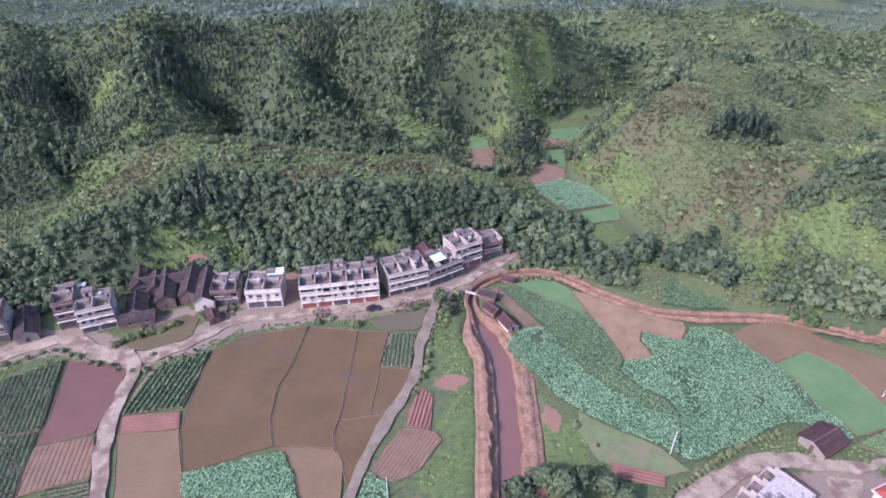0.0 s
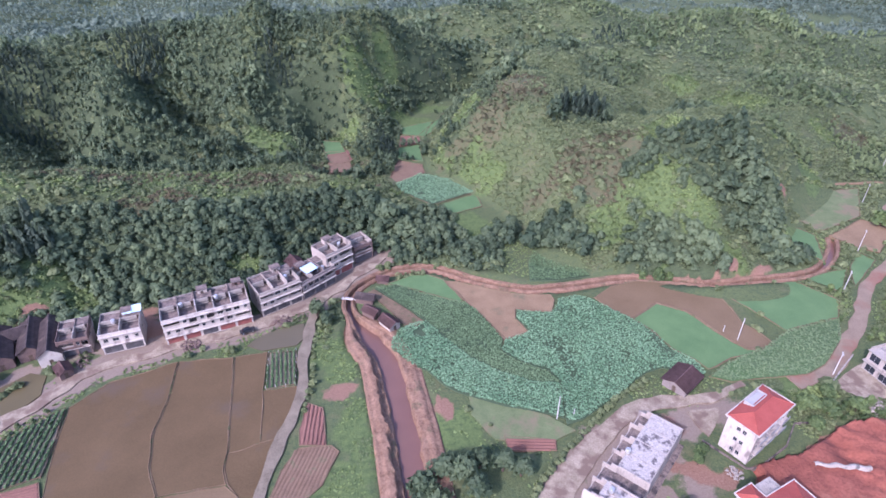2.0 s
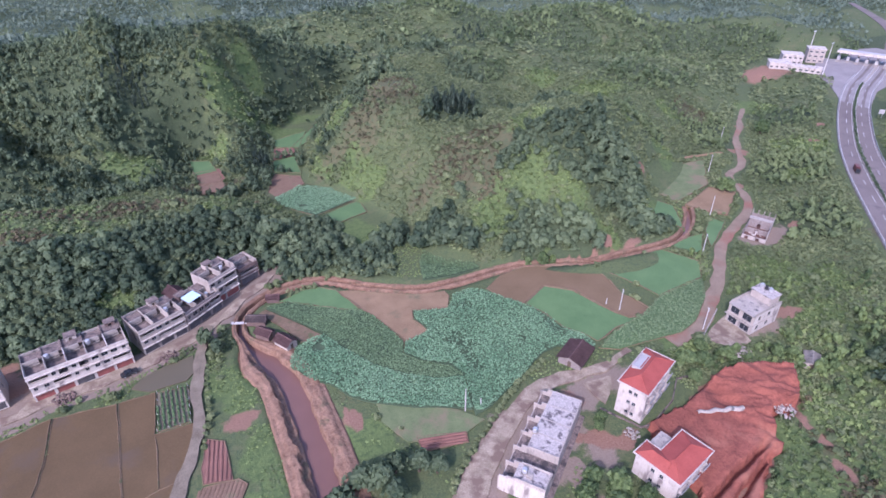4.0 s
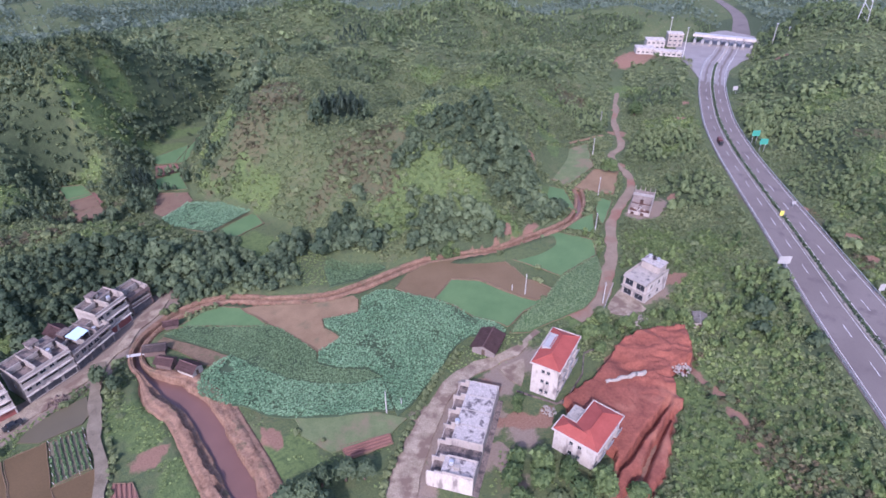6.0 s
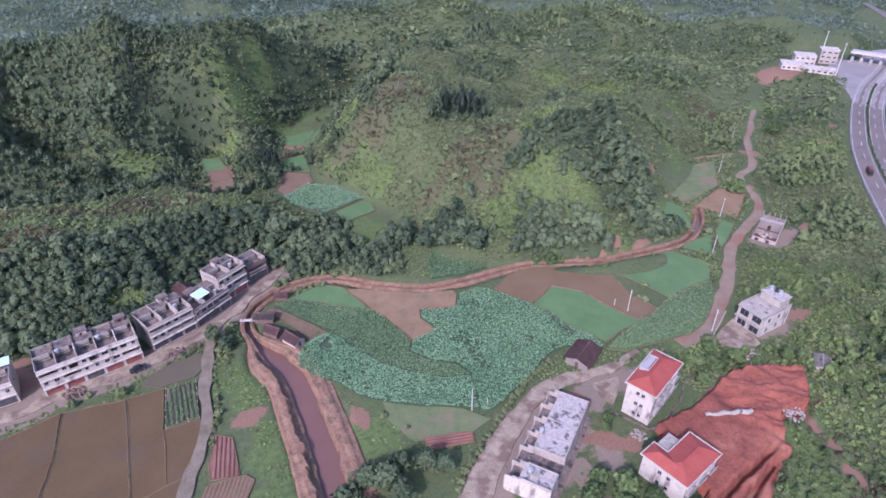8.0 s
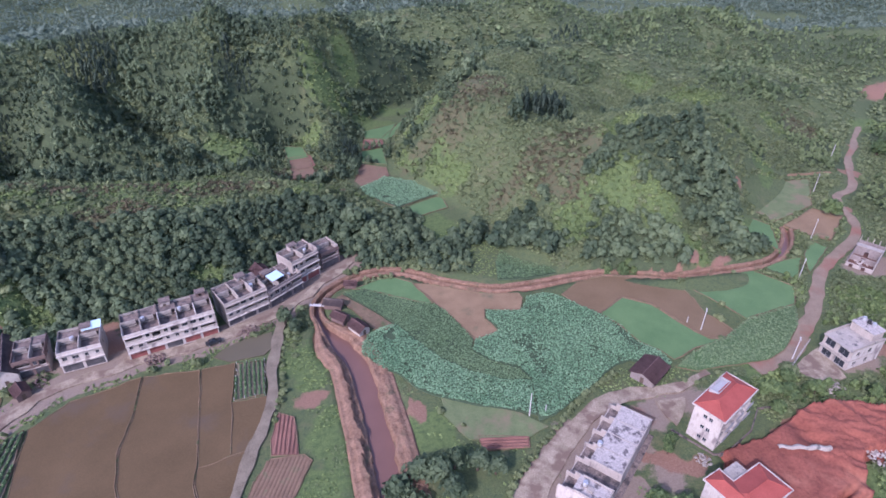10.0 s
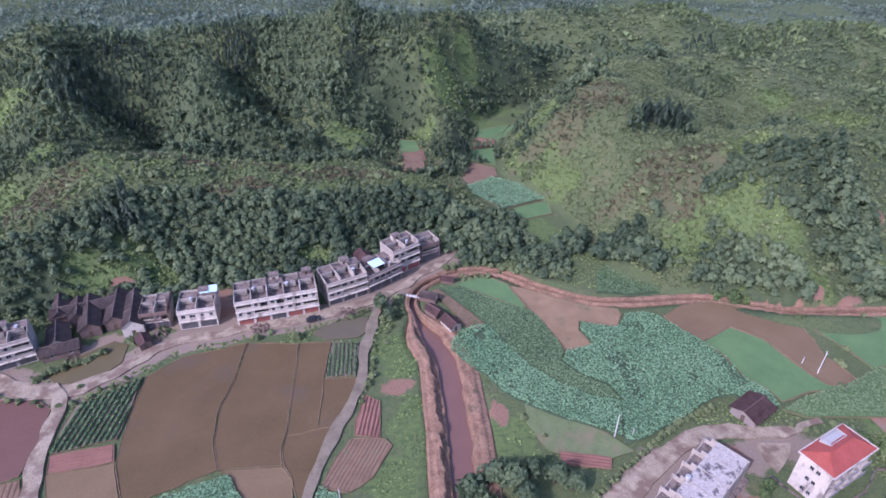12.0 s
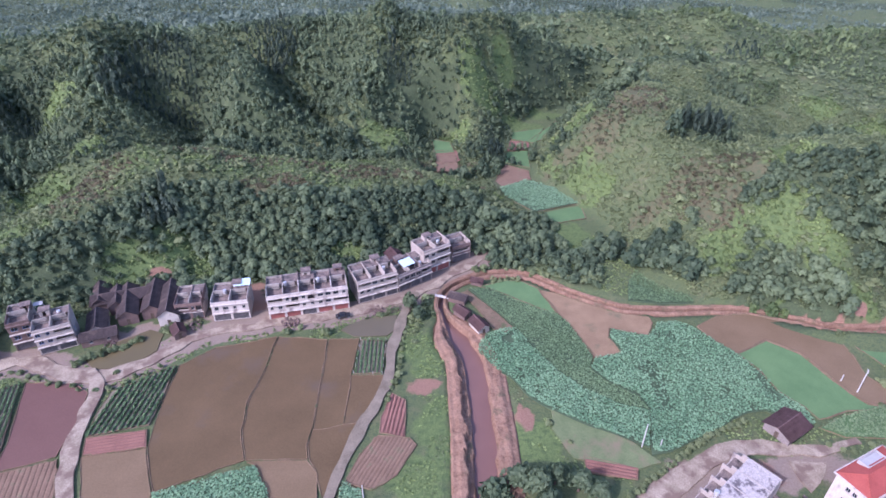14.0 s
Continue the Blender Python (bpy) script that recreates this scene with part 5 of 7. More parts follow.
def woods(near, far, cell, leaves, core, seed):
    """Plants one ring of country round the valley with trees and scrub."""
    rng = np.random.default_rng(seed)
    X, Y = np.meshgrid(np.arange(-far, far, cell), np.arange(-30, far, cell))
    X = X.ravel() + rng.uniform(-0.5, 0.5, X.size) * cell
    Y = Y.ravel() + rng.uniform(-0.5, 0.5, Y.size) * cell
    R, A = np.hypot(X, Y), np.degrees(np.arctan2(X, Y))
    ok = (R > near) & (R <= far) & (A > -56) & (A < 97) & (R > 60)
    X, Y = X[ok], Y[ok]
    ok = free_of_works(X, Y, 0.6)
    X, Y = X[ok], Y[ok]
    Z = land(X, Y)
    wood, lush, soil, dry = cover_maps(X, Y, Z)
    dm = off_line(X, Y, MOTORWAY_LINE)
    up = np.maximum(smooth(Z, 0.9, 2.2), smooth(dm, 16, 20) * (1 - smooth(dm, 70, 110)))
    dice = rng.random(len(X))
    clump = fractal(X, Y, 16, 101)
    up = np.maximum(up, smooth(np.hypot(X, Y), 330, 380))
    bare = soil >= 0.45
    up = np.maximum(up, ((X < 35) & (Y > 140)) * 1.0)
    planted = (dm > 17) & (dm < 78) & in_plot(X, Y, NEAR_SIDE) & (up > 0.3) & (lush < 0.5) & (dry < 0.5) & (X < 172 + 0.75 * (78 - Y) + 25 * fractal(X, Y, 20, 195))
    is_wood = (wood > 0.5) & (lush < 0.75) & (dry < 0.55) & (dice < 0.8 + 0.5 * smooth(clump, 0.3, 0.5)) & ~planted
    is_wood |= (Y > 228) & (X < 60) & (X < Y - 190) & (lush < 0.5) & (dry < 0.5) & (dice < 0.8)
    is_wood |= (Y > 272) & (X < 122) & (lush < 0.5) & (dry < 0.5) & (dice < np.where(X < 6, 0.7, 0.1))
    is_wood |= (np.hypot(X, Y) > 400) & (lush < 0.5) & (dm > 20) & (dice < 0.16 + 0.75 * wood) & ~planted
    is_wood &= ~bare
    thicket = ~is_wood & ~bare & (up > 0.5) & (dice < 0.14 + 0.42 * smooth(clump, 0.44, 0.62)) & (dm > 13.5) & ((lush < 0.6) | (dice < 0.2)) & ~planted
    young = planted & ~bare & (dice < 0.30 + 0.45 * smooth(clump, 0.36, 0.58))
    pine = patches(X, Y, PINE_AND_SHADE_SPOTS) > 0.5
    east = X > 160 + 20 * fractal(X, Y, 20, 197)
    k = cell / 3.0
    # the outermost ring takes F_FAR, whose colour holds the distance haze
    for mask, name, lab, mat, r0, r1, h0, h1, tall, nl, lf in (
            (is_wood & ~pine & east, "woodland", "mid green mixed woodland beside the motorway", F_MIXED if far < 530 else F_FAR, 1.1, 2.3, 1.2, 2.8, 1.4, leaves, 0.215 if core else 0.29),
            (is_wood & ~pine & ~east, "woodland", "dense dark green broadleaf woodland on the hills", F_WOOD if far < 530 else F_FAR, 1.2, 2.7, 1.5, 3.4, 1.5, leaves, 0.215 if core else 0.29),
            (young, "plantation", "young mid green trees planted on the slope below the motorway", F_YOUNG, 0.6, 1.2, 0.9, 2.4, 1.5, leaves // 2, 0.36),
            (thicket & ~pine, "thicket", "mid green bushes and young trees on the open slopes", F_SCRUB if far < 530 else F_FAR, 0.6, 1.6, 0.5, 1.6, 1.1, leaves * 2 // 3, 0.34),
            (pine & ~bare, "pine_stand", "dark slender pines in dense stands, some imitating shaded hollows", F_PINE, 0.9, 1.5, 2.4, 4.2, 2.0, leaves * 2 // 3, 0.32)):
        i = np.where(mask)[0]
        if not len(i):
            continue
        n = len(i)
        tpls = [crown_template(rng, max(8, int(nl)), 4 if core else 3, tall, tilt=0.3, leaf=lf * (1.0 if core else 1.5), core=core) for _ in range(5)]
        size = rng.uniform(0, 1, n) ** 1.5 + 0.7 * (rng.random(n) < 0.07)
        grow = 0.75 + 0.5 * smooth(fractal(X[i], Y[i], 26, 191), 0.35, 0.68)
        rad = (r0 + (r1 - r0) * size) * k ** 0.55 * grow * (1.45 if far < 230 else 1.0)
        hgt = (h0 + (h1 - h0) * size) * (0.8 + 0.4 * rng.random(n)) * k ** 0.3 * grow
        tint = np.clip(fractal(X[i], Y[i], 24, 111) * 1.6 - 0.36 + rng.normal(0, 0.2, n), 0, 1)
        plant_many(name, lab, name.replace("_", " "), X[i], Y[i], Z[i] - 0.2, rad, hgt, tpls, mat, tint, rng)


def low_cover(near, far, cell, leaves, seed, along=9999):
    """Closed low scrub, tall grass and dry brush over the open slopes."""
    rng = np.random.default_rng(seed)
    X, Y = np.meshgrid(np.arange(-far, far, cell), np.arange(-30, far, cell))
    X = X.ravel() + rng.uniform(-0.5, 0.5, X.size) * cell
    Y = Y.ravel() + rng.uniform(-0.5, 0.5, Y.size) * cell
    R, A = np.hypot(X, Y), np.degrees(np.arctan2(X, Y))
    ok = (R > near) & (R <= far) & (A > -54) & (A < 95) & (R > 60)
    X, Y, R = X[ok], Y[ok], R[ok]
    Z = land(X, Y)
    dm = off_line(X, Y, MOTORWAY_LINE)
    wood, lush, soil, dry = cover_maps(X, Y, Z)
    ok = ((Z > 1.0) | ((X < 35) & (Y > 140)) | ((dm > 15.5) & (dm < 80)) | (R > 340)) & (soil < 0.45) & ((wood < 0.6) | (lush > 0.5) | (rng.random(len(X)) < 0.3)) & (fractal(X, Y, 5, 181) > 0.24) & (dm < along)
    X, Y, Z, lush, dry, dm = X[ok], Y[ok], Z[ok], lush[ok], dry[ok], dm[ok]
    ok = free_of_works(X, Y, 0.2)
    X, Y, Z, lush, dry, dm = X[ok], Y[ok], Z[ok], lush[ok], dry[ok], dm[ok]
    dice = rng.random(len(X))
    is_dry = (dry + 0.7 * (dice - 0.5) >= 0.5) & (dice < 0.75)
    is_lush = ~is_dry & (lush + 0.6 * (dice - 0.5) >= 0.5) & (dice < 0.85)
    is_scrub = ~is_dry & ~is_lush
    k = cell / 1.6
    for mask, name, lab, mat, h0, h1 in (
            (is_scrub, "scrub", "closed mid green scrub on the slopes", F_SCRUB, 0.45, 1.6),
            (is_dry, "dry_scrub", "dry olive brown scrub on the crests", F_DRY, 0.5, 1.6),
            (is_lush, "tall_grass", "fresh light green tall grass on the slopes", F_LUSH, 0.5, 1.7)):
        i = np.where(mask)[0]
        if not len(i):
            continue
        n = len(i)
        tpls = [crown_template(rng, leaves, 3, 1.0, leaf=0.36, tilt=0.4, core=False) for _ in range(6)]
        size = rng.random(n) ** 1.5
        grow = 0.75 + 0.6 * fractal(X[i], Y[i], 12, 183)
        rad = (0.68 + 0.95 * size) * grow * k
        hgt = (h0 + (h1 - h0) * size) * 0.9 * grow * k ** 0.6
        tint = np.clip(fractal(X[i], Y[i], 14, 187) * 1.7 - 0.4 + rng.normal(0, 0.13, n), 0, 1)
        plant_many(name, lab, name.replace("_", " "), X[i], Y[i], Z[i] - 0.15, rad, hgt, tpls, mat, tint, rng)


# pine stands, several laid over east-facing hollows to darken them as shade
PINE_AND_SHADE_SPOTS = [(-118, 292, 18, 25), (-66, 316, 13, 20), (-3, 296, 8, 11), (77, 320, 10, 3), (-189, 265, 14, 12), (113, 210, 10, 7), (-126, 278, 9, 17), (-73, 322, 12, 3), (40, 258, 3, 11), (-171, 264, 9, 8), (182, 316, 9, 11), (-84, 180, 6, 6)]
woods(0, 225, 2.1, 100, True, 1)
woods(225, 345, 2.4, 44, True, 2)
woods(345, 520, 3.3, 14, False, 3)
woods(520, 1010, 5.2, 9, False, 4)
low_cover(0, 230, 1.3, 18, 11)
low_cover(230, 345, 1.6, 13, 12)
low_cover(345, 480, 2.9, 7, 13)


# rough grass between the fields
def rough_grass(plots, spacing, seed):
    rng = np.random.default_rng(seed)
    X, Y = [], []
    for p in plots:
        P = np.array(p)
        lo, hi = P.min(0), P.max(0)
        x, y = np.meshgrid(np.arange(lo[0], hi[0], spacing), np.arange(lo[1], hi[1], spacing))
        x = x.ravel() + rng.uniform(-0.5, 0.5, x.size) * spacing
        y = y.ravel() + rng.uniform(-0.5, 0.5, y.size) * spacing
        ok = in_plot(x, y, p)
        X.append(x[ok]); Y.append(y[ok])
    X, Y = np.concatenate(X), np.concatenate(Y)
    soil = patches(X, Y, SOIL_SPOTS)
    ok = free_of_works(X, Y, -0.6) & (soil < 0.45) & (fractal(X, Y, 7, 171) > 0.46) & (off_line(X, Y, RIVER_LINE) > 7.5 * river_scale(X, Y))
    X, Y = X[ok], Y[ok]
    Z = land(X, Y)
    n = len(X)
    tall = fractal(X, Y, 9, 173)
    tpls = [crown_template(rng, 12, 2, 1.0, leaf=0.5, core=False) for _ in range(5)]
    for mat, lab, m in ((F_SCRUB, "rough mid green grass and weeds on the valley floor", tall < 0.40), (F_LUSH, "fresh pale grass tufts on the valley floor", tall >= 0.40)):
        i = np.where(m)[0]
        plant_many("rough_grass", lab, "grass", X[i], Y[i], Z[i] - 0.05, rng.uniform(0.28, 0.62, len(i)), rng.uniform(0.10, 0.36, len(i)) * (0.4 + tall[i]), tpls, mat, np.clip(tall[i] + rng.normal(0, 0.15, len(i)), 0, 1), rng)


rough_grass([[(-134, 118), (-100, 121), (-66, 133), (-58, 138), (0, 146), (8, 140), (-10, 126), (-60, 118), (-72, 110), (-134, 100)], [(-6, 142), (8, 138), (8, 100), (9, 70), (-14, 70), (1, 92), (0, 108), (-4, 118)], [(18, 126), (30, 100), (50, 88), (44, 72), (20, 70)], [(-120, 128), (-60, 140), (-40, 134), (-62, 121), (-80, 116), (-104, 119), (-126, 108)],
             [(-40, 140), (0, 150), (0, 136), (-22, 131), (-40, 134)], [(60, 92), (84, 96), (104, 88), (124, 90), (124, 66), (104, 60), (72, 40), (50, 50), (58, 60), (84, 76), (98, 80)], [(40, 165), (70, 185), (90, 150), (66, 146), (42, 156)], [(150, 100), (180, 135), (225, 150), (206, 128), (165, 100)]], 1.0, 5)

# ---- the motorway, its rails, signs and toll station ----
MW_Z = 6.0
MWL = rounded([(432, 217)] + MOTORWAY + [(110, -37), (80, -68)], 4.0)


def half_road(x):
    return float(np.interp(x, ROAD_X, ROAD_HALF))


def beside(line, off):
    """A line run parallel to another, to its left if positive."""
    out = []
    for i, p in enumerate(line):
        a, b = np.array(line[max(i - 1, 0)]), np.array(line[min(i + 1, len(line) - 1)])
        d = (b - a) / np.linalg.norm(b - a)
        k = off * half_road(p[0]) / 13.3 if line is MWL else off
        out.append((p[0] - d[1] * k, p[1] + d[0] * k))
    return out


def strip(name, line, width, z, mat, parent=None, label="", thick=0.3):
    me = ribbon_mesh(name, line, width, z, thick, step=4.0, camber=0.02)
    return shape(name, me, mat, parent, label)


def stations(line, gap, start=0.0):
    """Places at even steps along a line: x, y and heading in degrees."""
    want, run = start, 0.0
    for (x0, y0), (x1, y1) in zip(line, line[1:]):
        l = math.hypot(x1 - x0, y1 - y0)
        while want <= run + l:
            t = (want - run) / l
            yield x0 + (x1 - x0) * t, y0 + (y1 - y0) * t, math.degrees(math.atan2(y1 - y0, x1 - x0))
            want += gap
        run += l


# the line runs towards the camera: its left is the far side
FAR, NEAR = 1, -1
motorway = tagged(strip("motorway", MWL, lambda p: 2.04 * half_road(p[0]), MW_Z - 0.06, M_ASPHALT), "two-carriageway grey asphalt motorway on an embankment", "motorway", kind="structure")
for side in (FAR, NEAR):
    strip("carriageway", beside(MWL, side * 6.9), lambda p: 0.86 * half_road(p[0]), MW_Z, M_ASPHALT, motorway)
    for off in (1.75, 12.0):
        strip("edge_line", beside(MWL, side * off), 0.16, MW_Z + 0.045, M_PAINT, motorway, thick=0.02)
dash_me = mesh_from("lane_dash", [(-2.6, -0.08, 0), (2.6, -0.08, 0), (2.6, 0.08, 0), (-2.6, 0.08, 0), (-2.6, -0.08, -0.02), (2.6, -0.08, -0.02), (2.6, 0.08, -0.02), (-2.6, 0.08, -0.02)], [(0, 1, 2, 3), (4, 5, 1, 0), (5, 6, 2, 1), (6, 7, 3, 2), (7, 4, 0, 3)])
dash_me.materials.append(M_PAINT)
for side in (FAR, NEAR):
    for x, y, a in stations(beside(MWL, side * 5.9), 15.0, 60.0):
        d = new("lane_dash", dash_me)
        d.parent, d.matrix_basis = motorway, pose(x, y, MW_Z + 0.05, 0, 0, a)

post_me = bpy.data.meshes.new("post")
bm = bmesh.new(); add_box(bm, -0.09, 0.09, -0.09, 0.09, -0.5, 0.8); bm.to_mesh(post_me); bm.free()
post_me.materials.append(M_METAL)


def rail_mesh(line, z):
    """A W-shaped guard rail."""
    prof = ((0.0, 0.0), (0.09, 0.10), (0.0, 0.16), (0.09, 0.24), (0.0, 0.34), (-0.06, 0.34), (-0.06, 0.0))
    vs, fs = [], []
    for i, p in enumerate(line):
        a, b = np.array(line[max(i - 1, 0)]), np.array(line[min(i + 1, len(line) - 1)])
        d = (b - a) / np.linalg.norm(b - a)
        for u, w in prof:
            vs.append((p[0] - d[1] * u, p[1] + d[0] * u, z + w))
    n = len(prof)
    for i in range(len(line) - 1):
        for j in range(n):
            fs.append((i * n + j, i * n + (j + 1) % n, (i + 1) * n + (j + 1) % n, (i + 1) * n + j))
    return mesh_from("rail", vs, fs)


for off, lab in ((13.3, "grey steel guard rail on the far verge"), (-13.3, "grey steel guard rail on the valley side")):
    gr = new("guard_rail")
    tagged(gr, lab, "guard rail", "motorway guard rails")
    L = beside(MWL, off)[10:]
    shape("rail", rail_mesh(L, MW_Z + 0.42), M_METAL, gr)
    for x, y, a in stations(L, 4.0):
        p = new("post", post_me)
        p.parent, p.matrix_basis = gr, pose(x, y, MW_Z, 0, 0, a)
# median: kerbed strip with a clipped dark hedge and a rail
med = new("median_barrier")
tagged(med, "dark clipped hedge and rail along the median", "median", kind="structure")
strip("kerb", MWL, lambda p: 0.15 * half_road(p[0]), MW_Z + 0.12, M_CONC, med)
rng = np.random.default_rng(77)
pos = []
for x, y, a in stations(MWL, 0.5, 62.0):
    c, s = math.cos(radians(a)), math.sin(radians(a))
    for _ in range(7):
        o = rng.normal(0, 0.28)
        pos.append((x - s * o, y + c * o, MW_Z + rng.uniform(0.2, 1.2)))
pos = np.array(pos)
nr = rng.normal(size=(len(pos), 3)) * [0.8, 0.8, 0.5] + [0, 0, 0.4]
nr /= np.linalg.norm(nr, axis=1)[:, None]
leaf_cloud("median_hedge", "low dark green hedge in the motorway median", "hedge", pos, nr, rng.uniform(0.2, 0.4, len(pos)), rng.uniform(0, 0.5, len(pos)), F_WOOD, 4)


def sign_board(x, y, degrees, w, h, clear, mat, label, z=MW_Z, posts=2):
    """A board on posts with stiffening bars behind it."""
    s = root("road_sign", x, y, degrees, z, label, "road sign", "motorway signs")
    box_part("board", s, mat, -w / 2, w / 2, -0.06, 0.0, clear, clear + h, bevel=0.02)
    xs = (-w * 0.28, w * 0.28) if posts == 2 else (0.0,)
    for px in xs:
        bm = bmesh.new()
        bmesh.ops.create_cone(bm, cap_ends=True, segments=8, radius1=0.12, radius2=0.10, depth=clear + h + 1.5, matrix=Matrix.Translation((px, 0.14, (clear + h) / 2 - 0.8)))
        part("post", bm, M_METAL, s)
    for k in (0.25, 0.75):
        box_part("brace", s, M_METAL, -w / 2 + 0.1, w / 2 - 0.1, 0.003, 0.06, clear + h * k - 0.05, clear + h * k + 0.05)
    return s


M_SIGN_WHITE = material("white_sign_back", (0.27, 0.26, 0.255), (0.36, 0.35, 0.345), 0.5, 0.5, 5.0, 0.0)
M_SIGN_GREEN = material("green_sign_face", (0.04, 0.22, 0.16), (0.06, 0.28, 0.21), 0.4, 0.5, 5.0, 0.0)
M_YELLOW = material("yellow_panel", (0.62, 0.50, 0.08), (0.72, 0.60, 0.12), 0.5, 0.8, 5.0, 0.0)
sign_board(180.5, 55.5, -38, 4.0, 2.8, 3.4, M_SIGN_WHITE, "large plain pale road sign on two posts", 5.0)
sign_board(270.5, 113.0, -40, 3.5, 2.7, 3.6, M_SIGN_GREEN, "green motorway sign on two posts")
sign_board(264.0, 106.0, -40, 3.5, 2.7, 3.6, M_SIGN_GREEN, "green motorway sign beside another one")
sign_board(190.5, 31.0, -38, 1.8, 2.4, 1.6, M_SIGN_WHITE, "small pale sign behind the guard rail", posts=1)
sign_board(224.5, 73.0, -38, 1.6, 1.3, 1.2, M_SIGN_WHITE, "small white marker board behind the rail", posts=1)
sign_board(213.4, 72.0, -42, 1.3, 1.9, 0.7, M_YELLOW, "yellow warning panel in the median", posts=1)
sign_board(330.0, 156.0, -40, 2.6, 2.2, 1.8, M_SIGN_WHITE, "pale sign board near the toll plaza")

# toll plaza
tagged(strip("access_road", [(425, 210), (455, 222), (480, 235.5), (520, 260), (556, 294), (600, 345)], (15.0, 5.0), MW_Z - 0.05, M_ASPHALT), "grey access road beyond the toll gate", "road", kind="structure")
tagged(part("toll_plaza", slab_bm(rough_edge([(388, 232), (369, 216), (352, 196), (336, 181), (338, 166), (368.8, 180.8), (392.2, 186), (412.3, 187), (440, 196), (462, 215), (462, 238), (424, 250)], amp=0.3), MW_Z + 0.015, 2.0), M_PLAZA), "wide grey paved plaza before the toll gate", "plaza", kind="structure")


def lane_booth(parent, x):
    box_part("booth", parent, M_SIGN_WHITE, x - 0.8, x + 0.8, -1.6, 1.6, 0.25, 2.7, bevel=0.05)
    box_part("island", parent, M_CONC, x - 1.1, x + 1.1, -7, 7, 0.0, 0.25, bevel=0.05)


toll = root("toll_gate", 419.5, 215.5, -64, MW_Z, "long white toll gate canopy with booths", "toll gate")
box_part("canopy", toll, M_SIGN_WHITE, -20, 20, -4, 4, 5.6, 6.3, bevel=0.15)
box_part("fascia", toll, M_WHITE, -20.3, 20.3, -4.4, -4.05, 5.3, 6.9)
for k in range(8):
    x = -18.6 + 5.3 * k
    lane_booth(toll, x)
    box_part("column", toll, M_WHITE, x - 0.35, x + 0.35, 2.2, 2.9, 0.0, 5.4)
for x, y in ((372, 216), (390, 240), (428, 186), (424, 176)):
    m = root("light_mast", x, y, 0, MW_Z, "tall grey lighting mast at the toll plaza", "light mast", "toll plaza masts")
    bm = bmesh.new()
    bmesh.ops.create_cone(bm, cap_ends=True, segments=8, radius1=0.38, radius2=0.18, depth=19, matrix=Matrix.Translation((0, 0, 9.0)))
    part("mast", bm, M_POLE, m)
    box_part("lamp_head", m, M_METAL, -1.0, 1.0, -0.3, 0.3, 18.3, 18.8, bevel=0.08)


def office(x, y, degrees, w, d, floors, label, mat, h=2.8):
    """A plain flat-roofed office block with rows of windows."""
    o = root("office_building", x, y, degrees, MW_Z - 0.5, label, "building", "toll station offices")
    n = max(2, int(w / 3))
    ops = [(-w / 2 + w * (i + 0.2) / n, -w / 2 + w * (i + 0.75) / n, h * k + 1.0, h * k + 1.9) for i in range(n) for k in range(floors)]
    H_ = floors * h
    wall("front_wall", o, mat, "x", -w / 2, w / 2, -d / 2, 0.3, 0, H_, ops)
    wall("back_wall", o, mat, "x", -w / 2, w / 2, d / 2, -0.3, 0, H_)
    wall("side_wall", o, mat, "y", -d / 2 + 0.3, d / 2 - 0.3, -w / 2, 0.3, 0, H_)
    wall("side_wall", o, mat, "y", -d / 2 + 0.3, d / 2 - 0.3, w / 2, -0.3, 0, H_)
    box_part("roof", o, M_WHITE, -w / 2 - 0.3, w / 2 + 0.3, -d / 2 - 0.3, d / 2 + 0.3, H_, H_ + 0.5, bevel=0.06)
    for u0, u1, w0, w1 in ops:
        window(o, "x", u0, u1, -d / 2, 1, w0, w1)
    return o


office(362.5, 239.5, -45, 12, 9, 1, "low white flat-roofed toll office", M_WHITE, 3.4)
office(378.5, 243, -45, 12, 9, 2, "white two-storey toll office", M_WHITE)
office(369, 226.5, -58, 19, 6, 1, "long low white annex of the toll office", M_WHITE)
office(394, 238, -45, 10, 8, 3, "grey three-storey block behind the toll office", M_PLASTER)


def pylon(x, y, z, tall, turn):
    """A lattice pylon: four tapering legs, braces and three cross arms."""
    p = root("power_pylon", x, y, turn, z, "tall grey steel lattice power pylon", "pylon", "power pylons")
    def bar(name, a, b, r, parent):
        a, b = Vector(a), Vector(b)
        bm = bmesh.new()
        m = (b - a).to_track_quat("Z", "Y").to_matrix().to_4x4()
        bmesh.ops.create_cone(bm, cap_ends=True, segments=4, radius1=r, radius2=r, depth=(b - a).length, matrix=Matrix.Translation((a + b) / 2) @ m)
        part(name, bm, M_METAL, parent)
    b, t = 2.8, 0.55
    for sx in (-1, 1):
        for sy in (-1, 1):
            bar("leg", (sx * b, sy * b, -1), (sx * t, sy * t, tall), 0.2, p)
    for k in range(6):
        z0, z1 = tall * k / 6, tall * (k + 1) / 6
        r0, r1 = b + (t - b) * k / 6, b + (t - b) * (k + 1) / 6
        for s in (-1, 1):
            bar("brace", (-r0, s * r0, z0), (r1, s * r1, z1), 0.1, p)
            bar("brace", (s * r0, -r0, z0), (s * r1, r1, z1), 0.1, p)
    for k, w in ((0.70, 5.0), (0.83, 4.2), (0.96, 3.4)):
        bar("cross_arm", (-w, 0, tall * k), (w, 0, tall * k), 0.22, p)


for px, py, tall in ((443.0, 143.0, 32), (500.0, 186.0, 30), (446.0, 126.0, 15)):
    pylon(px, py, float(land(np.array(px), np.array(py))), tall, 20)


